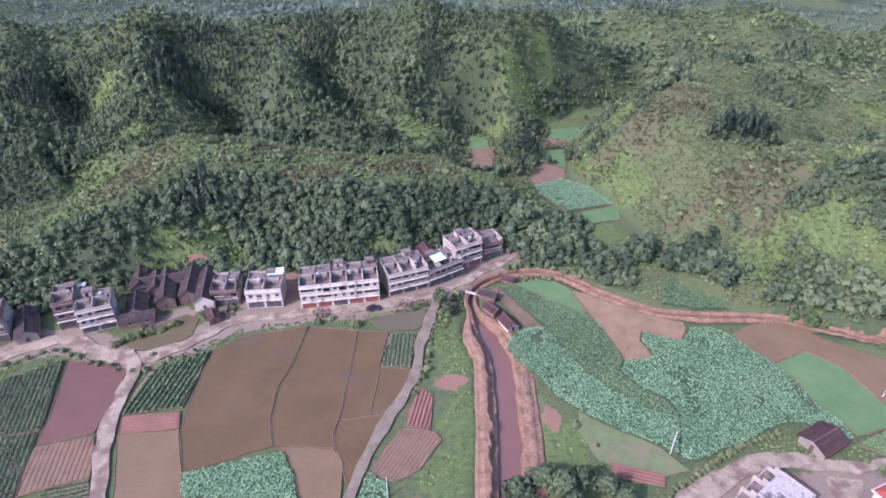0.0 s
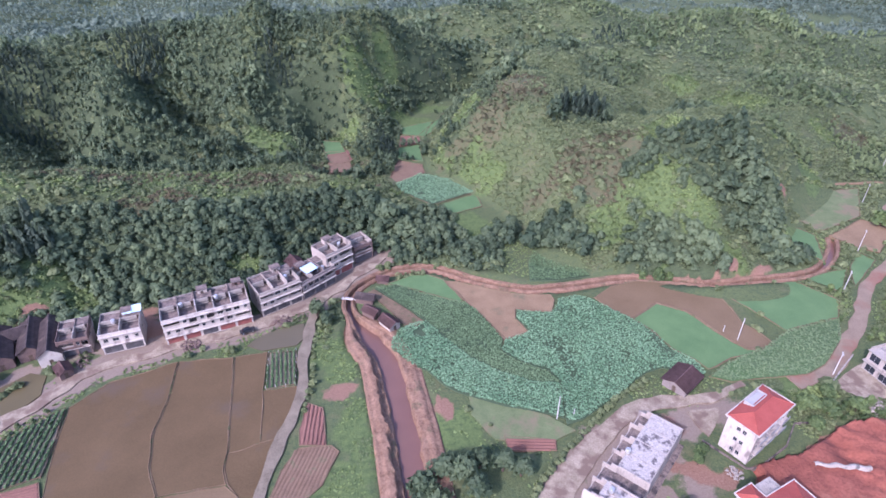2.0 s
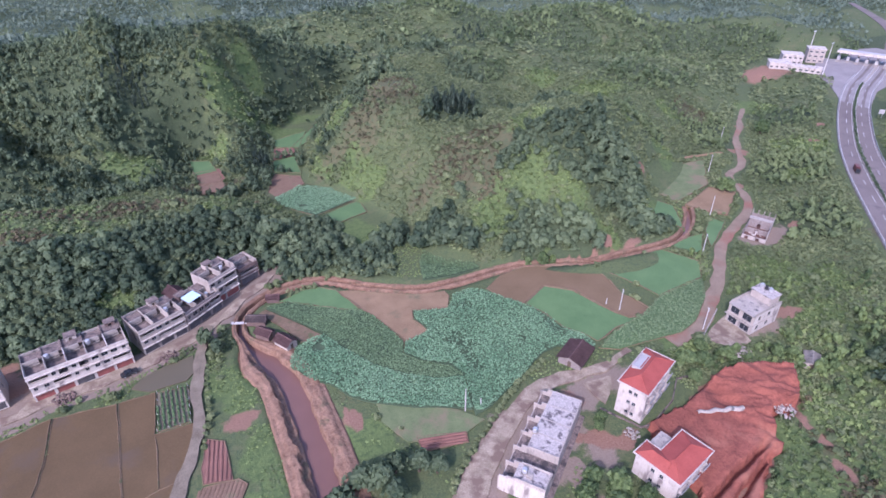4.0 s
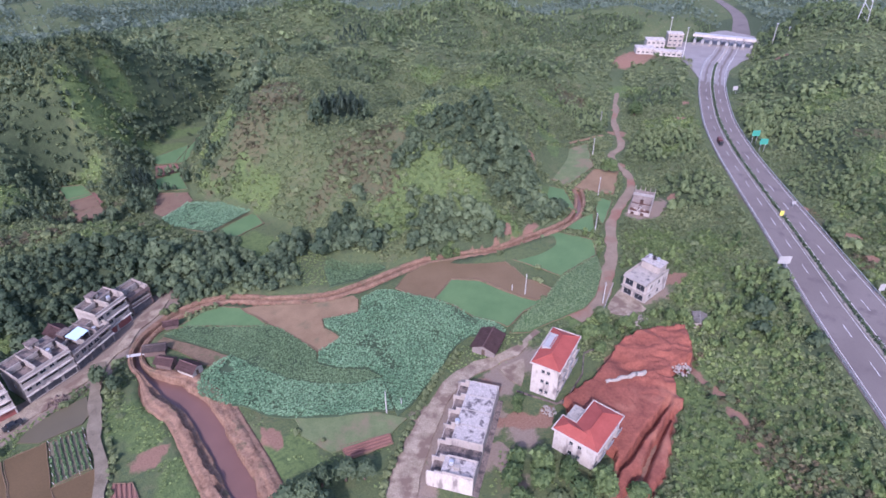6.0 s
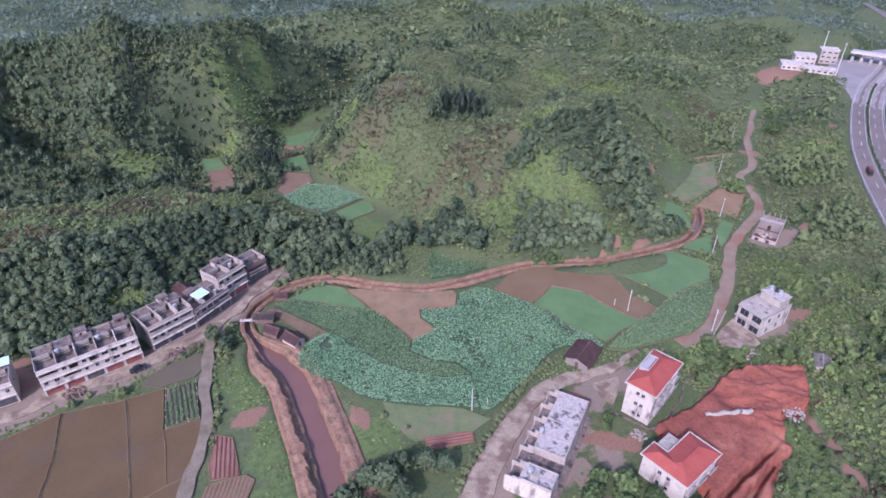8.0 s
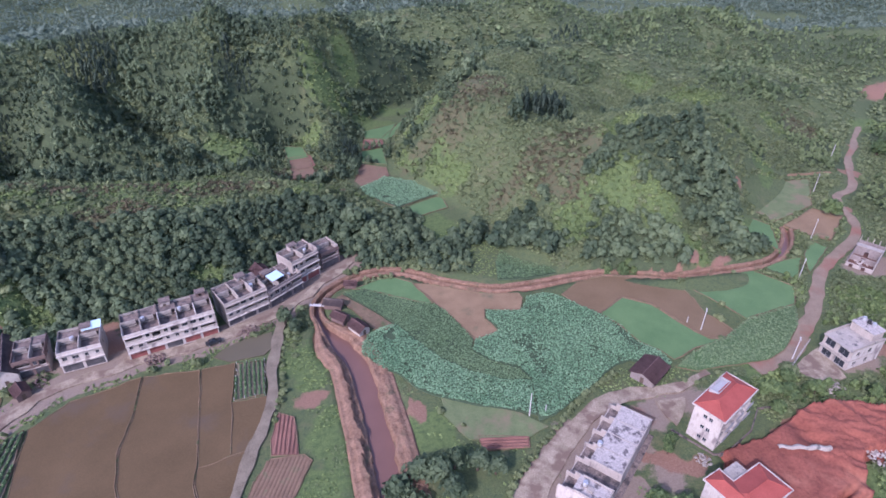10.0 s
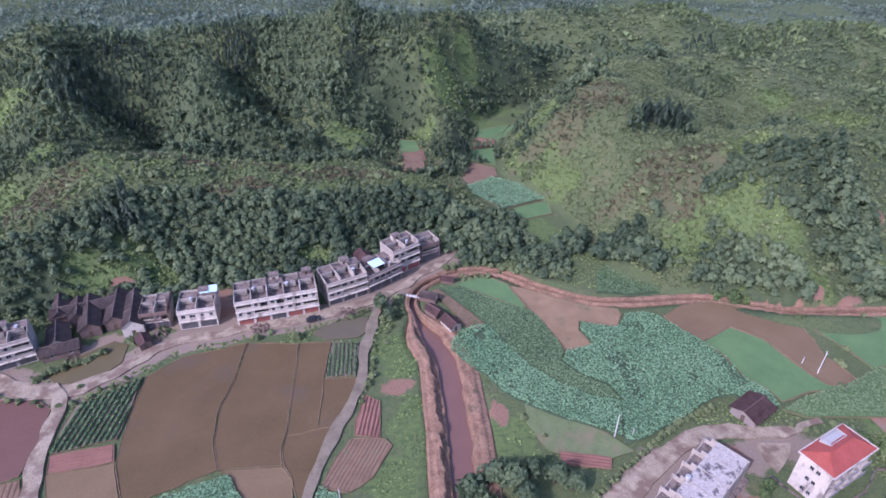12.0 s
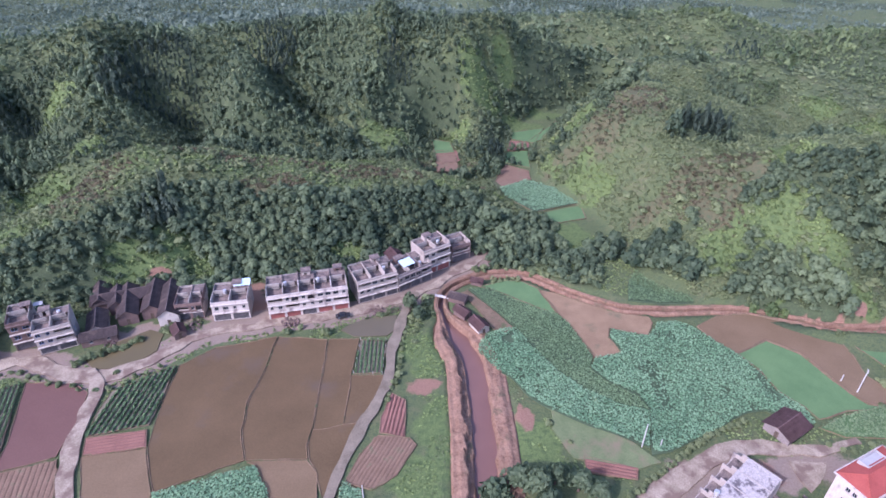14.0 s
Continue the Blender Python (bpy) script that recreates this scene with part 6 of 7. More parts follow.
# vehicles
M_CARGO = material("dark_red_truck_paint", (0.07, 0.02, 0.018), (0.12, 0.035, 0.03), 0.5, 0.8, 6.0, 0.0)


def wheel(parent, x, y, r):
    bm = bmesh.new()
    bmesh.ops.create_cone(bm, cap_ends=True, segments=16, radius1=r, radius2=r, depth=0.28, matrix=Matrix.Translation((x, y, r)) @ Matrix.Rotation(radians(90), 4, "X"))
    bmesh.ops.bevel(bm, geom=[e for e in bm.edges if e.calc_length() < 0.5 * r], offset=0.03, segments=1, affect="EDGES")
    w = part("wheel", bm, M_DARK, parent)
    bm = bmesh.new()
    bmesh.ops.create_cone(bm, cap_ends=True, segments=12, radius1=r * 0.55, radius2=r * 0.5, depth=0.3, matrix=Matrix.Translation((x, y, r)) @ Matrix.Rotation(radians(90), 4, "X"))
    part("rim", bm, M_METAL, w)


def truck(x, y, degrees, z):
    t = root("truck", x, y, degrees, z, "small dark red box truck on the motorway", "truck")
    t.scale = (0.68, 0.68, 0.68)
    box_part("chassis", t, M_DARK, -4.4, 4.0, -1.0, 1.0, 0.6, 0.9)
    box_part("cargo_box", t, M_CARGO, -4.4, 1.6, -1.25, 1.25, 0.9, 3.6, bevel=0.06)
    bm = bmesh.new()
    add_box(bm, 1.8, 4.1, -1.2, 1.2, 0.7, 3.0)
    for v in bm.verts:
        if v.co.x > 4 and v.co.z > 2.9:
            v.co.x -= 0.5
    bmesh.ops.bevel(bm, geom=list(bm.edges), offset=0.08, segments=2, affect="EDGES")
    part("cab", bm, M_DARK, t)
    box_part("windscreen", t, M_GLASS, 3.7, 4.02, -1.0, 1.0, 1.8, 2.6)
    for wx in (-3.4, -2.2, 3.0):
        for wy in (-1.05, 1.05):
            wheel(t, wx, wy, 0.5)


def car(x, y, degrees, z, mat, label):
    c = root("parked_car", x, y, degrees, z, label, "car")
    bm = bmesh.new()
    add_box(bm, -2.15, 2.15, -0.85, 0.85, 0.3, 0.95)
    bmesh.ops.bevel(bm, geom=list(bm.edges), offset=0.14, segments=2, affect="EDGES")
    part("body", bm, mat, c)
    bm = bmesh.new()
    add_box(bm, -1.5, 0.9, -0.72, 0.72, 0.93, 1.5)
    for v in bm.verts:
        if v.co.z > 1.4:
            v.co.x *= 0.68
            v.co.y *= 0.86
    bmesh.ops.bevel(bm, geom=list(bm.edges), offset=0.08, segments=2, affect="EDGES")
    part("cabin", bm, M_GLASS, c)
    for wx in (-1.35, 1.35):
        for wy in (-0.78, 0.78):
            wheel(c, wx, wy, 0.32)


best = min(stations(beside(MWL, -7.8), 1.0), key=lambda q: math.hypot(q[0] - 256, q[1] - 124))
truck(best[0], best[1], best[2], MW_Z + 0.03)
car(-21.0, 140.6, 12, 0.42, M_DARK, "dark car parked before the white terrace")

# ---- village terraces ----
def terrace(x, y, degrees, units, depth, floors, label, wall_mat, cross=0.55, roof_mat=None, shop=None, frame_mat=None, per_unit=2, parapet=1.1, balcony=True, group="village terraces", name="terrace_house", h=2.6):
    """A row of joined flat-roofed units: front with windows, side walls, slabs, roof, and low walls that part the roof."""
    t = root(name, x, y, degrees, 0.15, label, "house", group)
    W = sum(units)
    H_ = floors * h
    roof_mat = roof_mat or M_CONC_DARK
    shops, wins, loggias = [], [], []
    dice = random.Random(round(x * 7 + y * 3))
    u = 0.0
    for w in units:
        shops.append((u + 0.35, u + w - 0.35, 0.1, 2.15 + 0.2 * dice.random()))
        for f in range(1, floors):
            kind = dice.random()
            if kind < 0.35:
                loggias.append((u + 0.3, u + w - 0.3, f * h + 0.75, f * h + h - 0.35))
            elif kind < 0.5:
                wins.append((u + w * 0.12, u + w * 0.34, f * h + 0.9, f * h + 2.1))
                loggias.append((u + w * 0.48, u + w * 0.92, f * h + 0.1, f * h + 2.15))
            else:
                for k in range(per_unit):
                    c = u + w * (k + 0.5 + dice.uniform(-0.06, 0.06)) / per_unit
                    wd = dice.choice((0.45, 0.6, 0.8))
                    wins.append((c - wd, c + wd, f * h + 0.9, f * h + dice.choice((1.9, 2.1, 2.2))))
        u += w
    wall("front_wall", t, wall_mat, "x", 0, W, 0, 0.28, 0, H_, shops + wins + loggias)
    wall("back_wall", t, M_PLASTER, "x", 0, W, depth, -0.28, 0, H_)
    side_ops = [(depth * 0.35, depth * 0.35 + 1.1, h + 0.9, h + 2.1)]
    wall("side_wall", t, M_PLASTER, "y", 0.28, depth - 0.28, 0, 0.28, 0, H_, side_ops)
    wall("side_wall", t, M_PLASTER, "y", 0.28, depth - 0.28, W, -0.28, 0, H_, side_ops)
    for s in (0, W):
        window(t, "y", side_ops[0][0], side_ops[0][1], s, 1 if s == 0 else -1, side_ops[0][2], side_ops[0][3], frame_mat)
    for o in wins:
        window(t, "x", o[0], o[1], 0, 1, o[2], o[3], frame_mat)
    for o in loggias:
        box_part("railing", t, M_CONC, o[0], o[1], 0.05, 0.13, o[2] + 0.003, o[2] + 0.5, "low stained balcony wall")
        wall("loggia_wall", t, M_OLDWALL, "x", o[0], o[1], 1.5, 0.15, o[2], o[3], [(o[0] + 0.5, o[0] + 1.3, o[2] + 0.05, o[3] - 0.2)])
    for i, o in enumerate(shops):
        shutter(t, "x", o[0], o[1], 0, 1, o[2], o[3], (shop or M_SHUTTER) if i % 3 != 2 else M_SHUTTER)
    for f in range(1, floors + 1):
        box_part("floor_slab", t, M_WHITE if f < floors else wall_mat, -0.1, W + 0.1, -0.55 if balcony else -0.12, 0.0, f * h - 0.18, f * h + 0.02, "pale projecting concrete ledge")
    for f in range(1, floors):
        box_part("ceiling_slab", t, M_CONC, 0.28, W - 0.28, 0.28, depth - 0.28, f * h - 0.18, f * h)
    box_part("roof", t, roof_mat, 0.28, W - 0.28, 0.28, depth * cross - 0.02, H_ - 0.9, H_ - 0.7, "stained concrete roof deck")
    box_part("roof", t, roof_mat, 0.28, W - 0.28, depth * cross, depth - 0.28, H_ - 0.2, H_ + 0.02, "stained concrete roof deck")
    # parapets and roof walls
    boxes_part("parapet", t, wall_mat, [(0, W, -0.02, 0.2, H_, H_ + parapet * 0.75)])
    boxes_part("parapet", t, M_CONC, [(0, W, depth - 0.2, depth, H_, H_ + parapet)])
    u = 0.0
    for i in range(len(units) + 1):
        top = H_ + parapet * (1.0 + 0.25 * ((i * 7) % 3))
        boxes_part("roof_wall", t, M_CONC if i % 2 else wall_mat, [(max(u - 0.12, 0), min(u + 0.12, W), 0.285, depth - 0.2, H_ - 0.7, top)])
        boxes_part("wall_cap", t, M_CONC_DARK, [(max(u - 0.15, 0.003), min(u + 0.15, W - 0.003), depth * cross, depth - 0.25, top + 0.003, top + 0.09)], "black mouldy wall top")
        if i < len(units):
            w = units[i]
            gap = 0.9
            boxes_part("roof_wall", t, M_CONC, [(u + 0.12, u + w - 0.12 - gap, depth * cross, depth * cross + 0.2, H_ - 0.7, H_ + parapet * 1.15)])
            box_part("coping", t, M_CONC_DARK, u + 0.12, u + w - 0.12, depth * cross + 0.25, depth - 0.25, H_ + parapet * (0.9 if i % 3 else 0.25), H_ + parapet * (0.9 if i % 3 else 0.25) + 0.14, "mouldy upper roof slab")
            if i % 3:
                boxes_part("roof_wall", t, M_CONC, [(u + 0.14, u + w - 0.14, depth - 0.42, depth - 0.24, H_, H_ + parapet * 0.9)])
        u += units[i] if i < len(units) else 0
    return t


terrace(-59.0, 141.2, 6, [5.3, 5.2], 9.6, 2, "white two-storey terrace with stained open roof", M_WHITE, h=3.0)
terrace(-42.6, 140.8, 10.2, [4.8, 4.6, 4.7, 4.8, 4.7], 9.8, 3, "long white three-storey terrace of five units", M_WHITE, shop=M_REDTRIM)
# the next three turned fronts get darker walls to imitate grazing-sun shade
terrace(-16.6, 146.9, 22, [4.6, 4.4, 4.0], 9.5, 3, "grimy pale three-storey corner terrace house, toned down for shade", M_PLASTER, h=2.5)
terrace(-4.2, 151.9, 33, [4.3, 4.2, 4.2], 8.5, 2, "low grimy terrace coloured dark for shade, with a pale awning roof", M_OLDWALL, h=2.9)
terrace(4.0, 160.2, 30, [5.0, 5.2], 8.0, 3, "pale grey three-storey house with red trim", M_PLASTER, shop=M_REDTRIM, h=2.9)
terrace(13.8, 167.2, 24, [7.0], 7.5, 2, "brown unplastered brick house at the street end", M_BRICK, h=2.8, balcony=False)
terrace(-103.2, 129.6, 22, [4.6, 4.7], 8.5, 3, "pale three-storey house with blue window bands", M_PLASTER, frame_mat=M_FRAME_BLUE, h=2.5)
terrace(-110.5, 131.5, 22, [5.6], 9.0, 3, "narrow brown three-storey house with open roof", M_BRICK, frame_mat=M_FRAME_BLUE, h=2.9)
terrace(-131.5, 123.5, 22, [5.0, 4.8], 8.5, 3, "brown brick three-storey house by the street", M_BRICK, h=2.6, balcony=False)

# sheets over roofs
def sheet_roof(x, y, z, degrees, w, d, tilt, label, mat, posts=True):
    s = root("awning", x, y, degrees, z, label, "awning")
    bm = bmesh.new()
    n = int(w / 0.35)
    rows = []
    for i in range(n + 1):
        u = -w / 2 + w * i / n
        r = 0.04 if i % 2 else 0.0
        rows.append([bm.verts.new((u, -d / 2, r - tilt / 2)), bm.verts.new((u, d / 2, r + tilt / 2)), bm.verts.new((u, d / 2, r + tilt / 2 - 0.03)), bm.verts.new((u, -d / 2, r - tilt / 2 - 0.03))])
    for a, b in zip(rows, rows[1:]):
        for k in range(4):
            bm.faces.new((a[k], b[k], b[(k + 1) % 4], a[(k + 1) % 4]))
    bm.faces.new(rows[0]); bm.faces.new(rows[-1][::-1])
    bmesh.ops.recalc_face_normals(bm, faces=bm.faces)
    part("sheet", bm, mat, s)
    if posts:
        for px in (-w / 2 + 0.15, w / 2 - 0.15):
            for py in (-d / 2 + 0.15, d / 2 - 0.15):
                box_part("post", s, M_METAL, px - 0.05, px + 0.05, py - 0.05, py + 0.05, -2.0, py / d * tilt - 0.05)
    return s


sheet_roof(-51.4, 149.6, 8.2, 6, 4.8, 3.0, 0.5, "pale blue corrugated sheet roof on posts", M_BLUE_SHEET)
sheet_roof(-1.6, 157.6, 7.9, 33, 4.4, 3.6, 0.4, "pale sheet awning over a flat roof", M_BLUE_SHEET)
sheet_roof(-106.5, 141.0, 9.4, 22, 2.4, 1.6, 0.2, "small white sheet cover on a roof", M_SIGN_WHITE)


# ---- gabled houses ----
def gabled(name, label, x, y, degrees, W, L, eave, ridge, wall_mat, roof_mat, over=0.45, door=True, z=0.1, group="", category="house", wins=2):
    """A small house with a pitched roof: its ridge runs along local y, the gable faces local -y."""
    g = root(name, x, y, degrees, z, label, category, group)
    for at, inn, ops in ((0.0, 1, [(-0.5, 0.5, 0.0, min(2.0, eave - 0.2))] if door else []), (L, -1, [])):
        wall("gable_wall", g, wall_mat, "x", -W / 2, W / 2, at, inn * 0.24, 0, eave, ops)
        bm = bmesh.new()
        y0, y1 = (at, at + inn * 0.24)
        tri = [[bm.verts.new((-W / 2, yy, eave)), bm.verts.new((W / 2, yy, eave)), bm.verts.new((0, yy, ridge - 0.06))] for yy in (y0, y1)]
        bm.faces.new(tri[0]); bm.faces.new(tri[1][::-1])
        for i in range(3):
            bm.faces.new((tri[0][i], tri[1][i], tri[1][(i + 1) % 3], tri[0][(i + 1) % 3]))
        bmesh.ops.recalc_face_normals(bm, faces=bm.faces)
        part("gable", bm, wall_mat, g)
    ops = [(L * (i + 0.35) / wins, L * (i + 0.35) / wins + 0.9, eave - 1.3, eave - 0.5) for i in range(wins)] if eave > 2.2 else []
    for s in (-1, 1):
        wall("side_wall", g, wall_mat, "y", 0.24, L - 0.24, s * W / 2, -s * 0.24, 0, eave, ops)
        for o in ops:
            window(g, "y", o[0], o[1], s * W / 2, -s, o[2], o[3])
    if door:
        box_part("door", g, M_BARK, -0.48, 0.48, 0.08, 0.14, 0.0, min(1.98, eave - 0.22))
    slope = (ridge - eave) / (W / 2)
    for s in (-1, 1):
        bm = bmesh.new()
        n, m = 8, max(3, int(L / 1.2))
        grid = []
        for j in range(m + 1):
            yy = -over + (L + 2 * over) * j / m
            row = []
            for i in range(n + 1):
                uu = (W / 2 + over) * i / n
                sag = 0.10 * (float(wave(x + uu, y + yy, 3, 9)) - 0.5)
                row.append(bm.verts.new((s * uu, yy, ridge - slope * uu + 0.10 + sag + (0.03 if i % 2 else 0))))
            grid.append(row)
        for j in range(m):
            for i in range(n):
                bm.faces.new((grid[j][i], grid[j][i + 1], grid[j + 1][i + 1], grid[j + 1][i]))
        ret = bmesh.ops.solidify(bm, geom=list(bm.faces), thickness=0.12)
        bmesh.ops.recalc_face_normals(bm, faces=bm.faces)
        part("roof_slope", bm, roof_mat, g)
    bm = bmesh.new()
    bmesh.ops.create_cone(bm, cap_ends=True, segments=6, radius1=0.16, radius2=0.16, depth=L + 2 * over, matrix=Matrix.Translation((0, L / 2, ridge + 0.14)) @ Matrix.Rotation(radians(90), 4, "X"))
    part("ridge_tiles", bm, roof_mat, g)
    return g


OLD = "old courtyard houses"
LB = "old grey-tiled house of the village courtyard"
gabled("old_house", LB + " with a white gable", -71.6, 140.4, 12, 5.6, 16, 3.6, 5.6, M_WHITE, M_TILE, group=OLD)
gabled("old_house", LB + ", brick walls", -77.6, 143.8, 12, 5.4, 14, 3.2, 5.0, M_BRICK, M_TILE, group=OLD)
gabled("old_house", LB + ", brown walls", -83.6, 141.4, 18, 5.4, 15, 3.2, 5.0, M_BRICK, M_TILE, group=OLD)
gabled("old_house", LB + " with a pale front", -90.0, 135.6, 20, 5.2, 9, 3.0, 4.6, M_PLASTER, M_TILE, group=OLD)
gabled("old_house", LB + ", low side wing", -85.0, 136.5, 108, 4.4, 9, 2.4, 3.6, M_BRICK, M_TILE, group=OLD)
gabled("old_house", LB + ", long rear range", -80.0, 154.0, 105, 5.0, 17, 3.2, 4.9, M_BRICK, M_TILE, group=OLD)
gabled("old_house", LB + ", rear wing", -94.0, 148.0, 20, 5.4, 10, 3.0, 4.8, M_BRICK, M_TILE, group=OLD)
gabled("old_house", "low house with dull grey-brown walls and a long dark roof", -116.5, 126.0, 30, 5.4, 13, 2.8, 4.4, M_OLDWALL, M_TILE)
gabled("old_house", LB + ", between the others", -88.4, 146.6, 18, 4.8, 9, 3.1, 4.8, M_BRICK, M_TILE, group=OLD)
gabled("shed", "small brown shed at the pond", -66.6, 134.2, 30, 3.2, 4.2, 2.0, 2.9, M_BRICK, M_TILE_BROWN, category="shed", wins=1)
terrace(-70.0, 142.4, 6, [4.2, 3.6], 9.0, 2, "brown unplastered brick house between the terraces", M_BRICK, h=2.5, balcony=False)
gabled("shed", "small brown-roofed shed behind the terraces", -4.5, 164.5, 25, 4.6, 5.5, 4.4, 5.8, M_PLASTER, M_TILE_BROWN, category="shed", wins=1)
HUT = "huts at the bridge"
gabled("hut", "dark-roofed hut beside the river", 20.2, 130.6, 28, 3.6, 5.2, 2.2, 3.3, M_PLASTER, M_TILE_BROWN, group=HUT, category="hut", wins=1)
gabled("hut", "weathered brown hut above the river", 16.2, 137.6, 40, 3.0, 4.6, 2.0, 2.9, M_BRICK, M_TILE_BROWN, group=HUT, category="hut", wins=1)
gabled("hut", "low brown hut near the bridge", 16.4, 145.2, 62, 3.0, 5.4, 2.0, 2.9, M_BRICK, M_TILE, group=HUT, category="hut", wins=1)
gabled("hut", "tiny dark hut beside the green rice bed", 22.6, 154.4, 70, 2.2, 3.6, 1.6, 2.3, M_BRICK, M_TILE_BROWN, group=HUT, category="hut", wins=1)
gabled("farmhouse", "small grimy-walled house with brown tiled roof", 84.6, 89.4, -62, 6.4, 8.0, 2.3, 3.5, M_OLDWALL, M_TILE_BROWN, over=0.6, wins=1)


# ---- the two red-roofed houses ----
def red_house(x, y, degrees, W, D, floors, h, label, wing=False):
    t = root("red_roofed_house", x, y, degrees, 0.2, label, "house", "red-roofed houses")
    H_ = floors * h
    fo = [(W * k - 0.45, W * k + 0.45, f * h + 1.0, f * h + 2.1) for k in (0.42, 0.62) for f in range(floors)]
    so = [(D * (k + 0.25) / 4, D * (k + 0.75) / 4, f * h + 0.9, f * h + 2.3) for k in range(4) for f in range(floors)]
    wall("front_wall", t, M_WHITE, "x", 0, W, 0, 0.26, 0, H_, fo)
    # the broad house has a notch at its back corner
    nx, ny = (W * 0.34, D * 0.32) if wing else (0.0, D)
    so_w = [q for q in so if q[1] < ny - 0.3] if wing else so
    wall("back_wall", t, M_WHITE, "x", nx, W, D, -0.26, 0, H_)
    wall("side_wall", t, M_WHITE, "y", 0.26, ny - 0.26, 0, 0.26, 0, H_, so_w)
    if wing:
        wall("notch_wall", t, M_WHITE, "x", 0, nx, ny, -0.26, 0, H_)
        wall("notch_wall", t, M_WHITE, "y", ny, D - 0.26, nx, 0.26, 0, H_)
    wall("side_wall", t, M_WHITE, "y", 0.26, D - 0.26, W, -0.26, 0, H_, so)
    for o in fo:
        window(t, "x", o[0], o[1], 0, 1, o[2], o[3])
    for o in so_w:
        window(t, "y", o[0], o[1], 0, 1, o[2], o[3])
    for o in so:
        window(t, "y", o[0], o[1], W, -1, o[2], o[3])
    for f in range(1, floors):
        box_part("floor_slab", t, M_CONC, nx + 0.26, W - 0.26, 0.26, D - 0.26, f * h - 0.16, f * h)
        for k in range(3):
            box_part("balcony", t, M_WHITE, W, W + 0.9, D * (k + 0.15) / 3, D * (k + 0.85) / 3, f * h - 0.12, f * h + 0.02)
            box_part("railing", t, M_FRAME, W + 0.82, W + 0.9, D * (k + 0.15) / 3, D * (k + 0.85) / 3, f * h + 0.02, f * h + 0.95)
    o = 0.55
    eaves = [(nx - o, W + o, -o, D + o, H_, H_ + 0.22)]
    if wing:
        eaves.append((-o, nx - o, -o, ny + o, H_, H_ + 0.22))
    boxes_part("eaves", t, M_WHITE, eaves)
    boxes_part("eaves_kerb", t, M_WHITE, [(x0, x1, y0, y1, H_ + 0.22, H_ + 0.42) for x0, x1, y0, y1 in
               ([(W + o - 0.2, W + o, -o, D + o), (nx - o, W + o - 0.2, D + o - 0.2, D + o), (-o, W + o - 0.2, -o, -o + 0.2)] + ([(nx - o, nx - o + 0.2, ny + o, D + o - 0.2), (-o, nx - o, ny + o - 0.2, ny + o), (-o, -o + 0.2, -o + 0.2, ny + o - 0.2)] if wing else [(-o, -o + 0.2, -o + 0.2, D + o - 0.2)]))])
    z0, z1 = H_ + 0.22, H_ + 1.75
    mid, k = (nx + W) / 2, (W - nx) / 2
    e = o - 0.2
    crown = [(mid, k, z1), (mid, D - k * 0.9, z1)]
    bm = bmesh.new()
    a = [bm.verts.new(p) for p in ((nx - e, -e, z0), (W + e, -e, z0), (W + e, D + e, z0), (nx - e, D + e, z0))]
    r = [bm.verts.new(p) for p in crown]
    for f in ((a[0], a[1], r[0]), (a[1], a[2], r[1], r[0]), (a[2], a[3], r[1]), (a[3], a[0], r[0], r[1]), (a[3], a[2], a[1], a[0])):
        bm.faces.new(f)
    bmesh.ops.recalc_face_normals(bm, faces=bm.faces)
    part("roof", bm, M_TILE_RED, t, "bright red tiled hipped roof")
    hips = [((W + e, -e, z0), crown[0]), (crown[0], crown[1]), ((W + e, D + e, z0), crown[1]), ((nx - e, D + e, z0), crown[1])]
    if wing:
        zw, yw = z0 + (z1 - z0) * 0.82, ny / 2
        bm = bmesh.new()
        a = [bm.verts.new(p) for p in ((-e, -e, z0), (mid, -e, z0), (mid, ny + e, z0), (-e, ny + e, z0))]
        r = [bm.verts.new(p) for p in ((yw + e, yw, zw), (mid, yw, zw))]
        for f in ((a[3], a[0], r[0]), (a[0], a[1], r[1], r[0]), (a[1], a[2], r[1]), (a[2], a[3], r[0], r[1]), (a[3], a[2], a[1], a[0])):
            bm.faces.new(f)
        bmesh.ops.recalc_face_normals(bm, faces=bm.faces)
        part("wing_roof", bm, M_TILE_RED, t, "bright red tiled roof of the wing")
        hips += [((-e, -e, z0), (yw + e, yw, zw)), ((-e, ny + e, z0), (yw + e, yw, zw)), ((yw + e, yw, zw), (mid, yw, zw))]
    else:
        hips.append(((-e, -e, z0), crown[0]))
    for p, q in hips:
        pa, pb = Vector(p) + Vector((0, 0, 0.05)), Vector(q) + Vector((0, 0, 0.05))
        bm = bmesh.new()
        bmesh.ops.create_cone(bm, cap_ends=True, segments=6, radius1=0.12, radius2=0.12, depth=(pb - pa).length, matrix=Matrix.Translation((pa + pb) / 2) @ (pb - pa).to_track_quat("Z", "Y").to_matrix().to_4x4())
        part("hip_tiles", bm, M_TILE_RED, t)
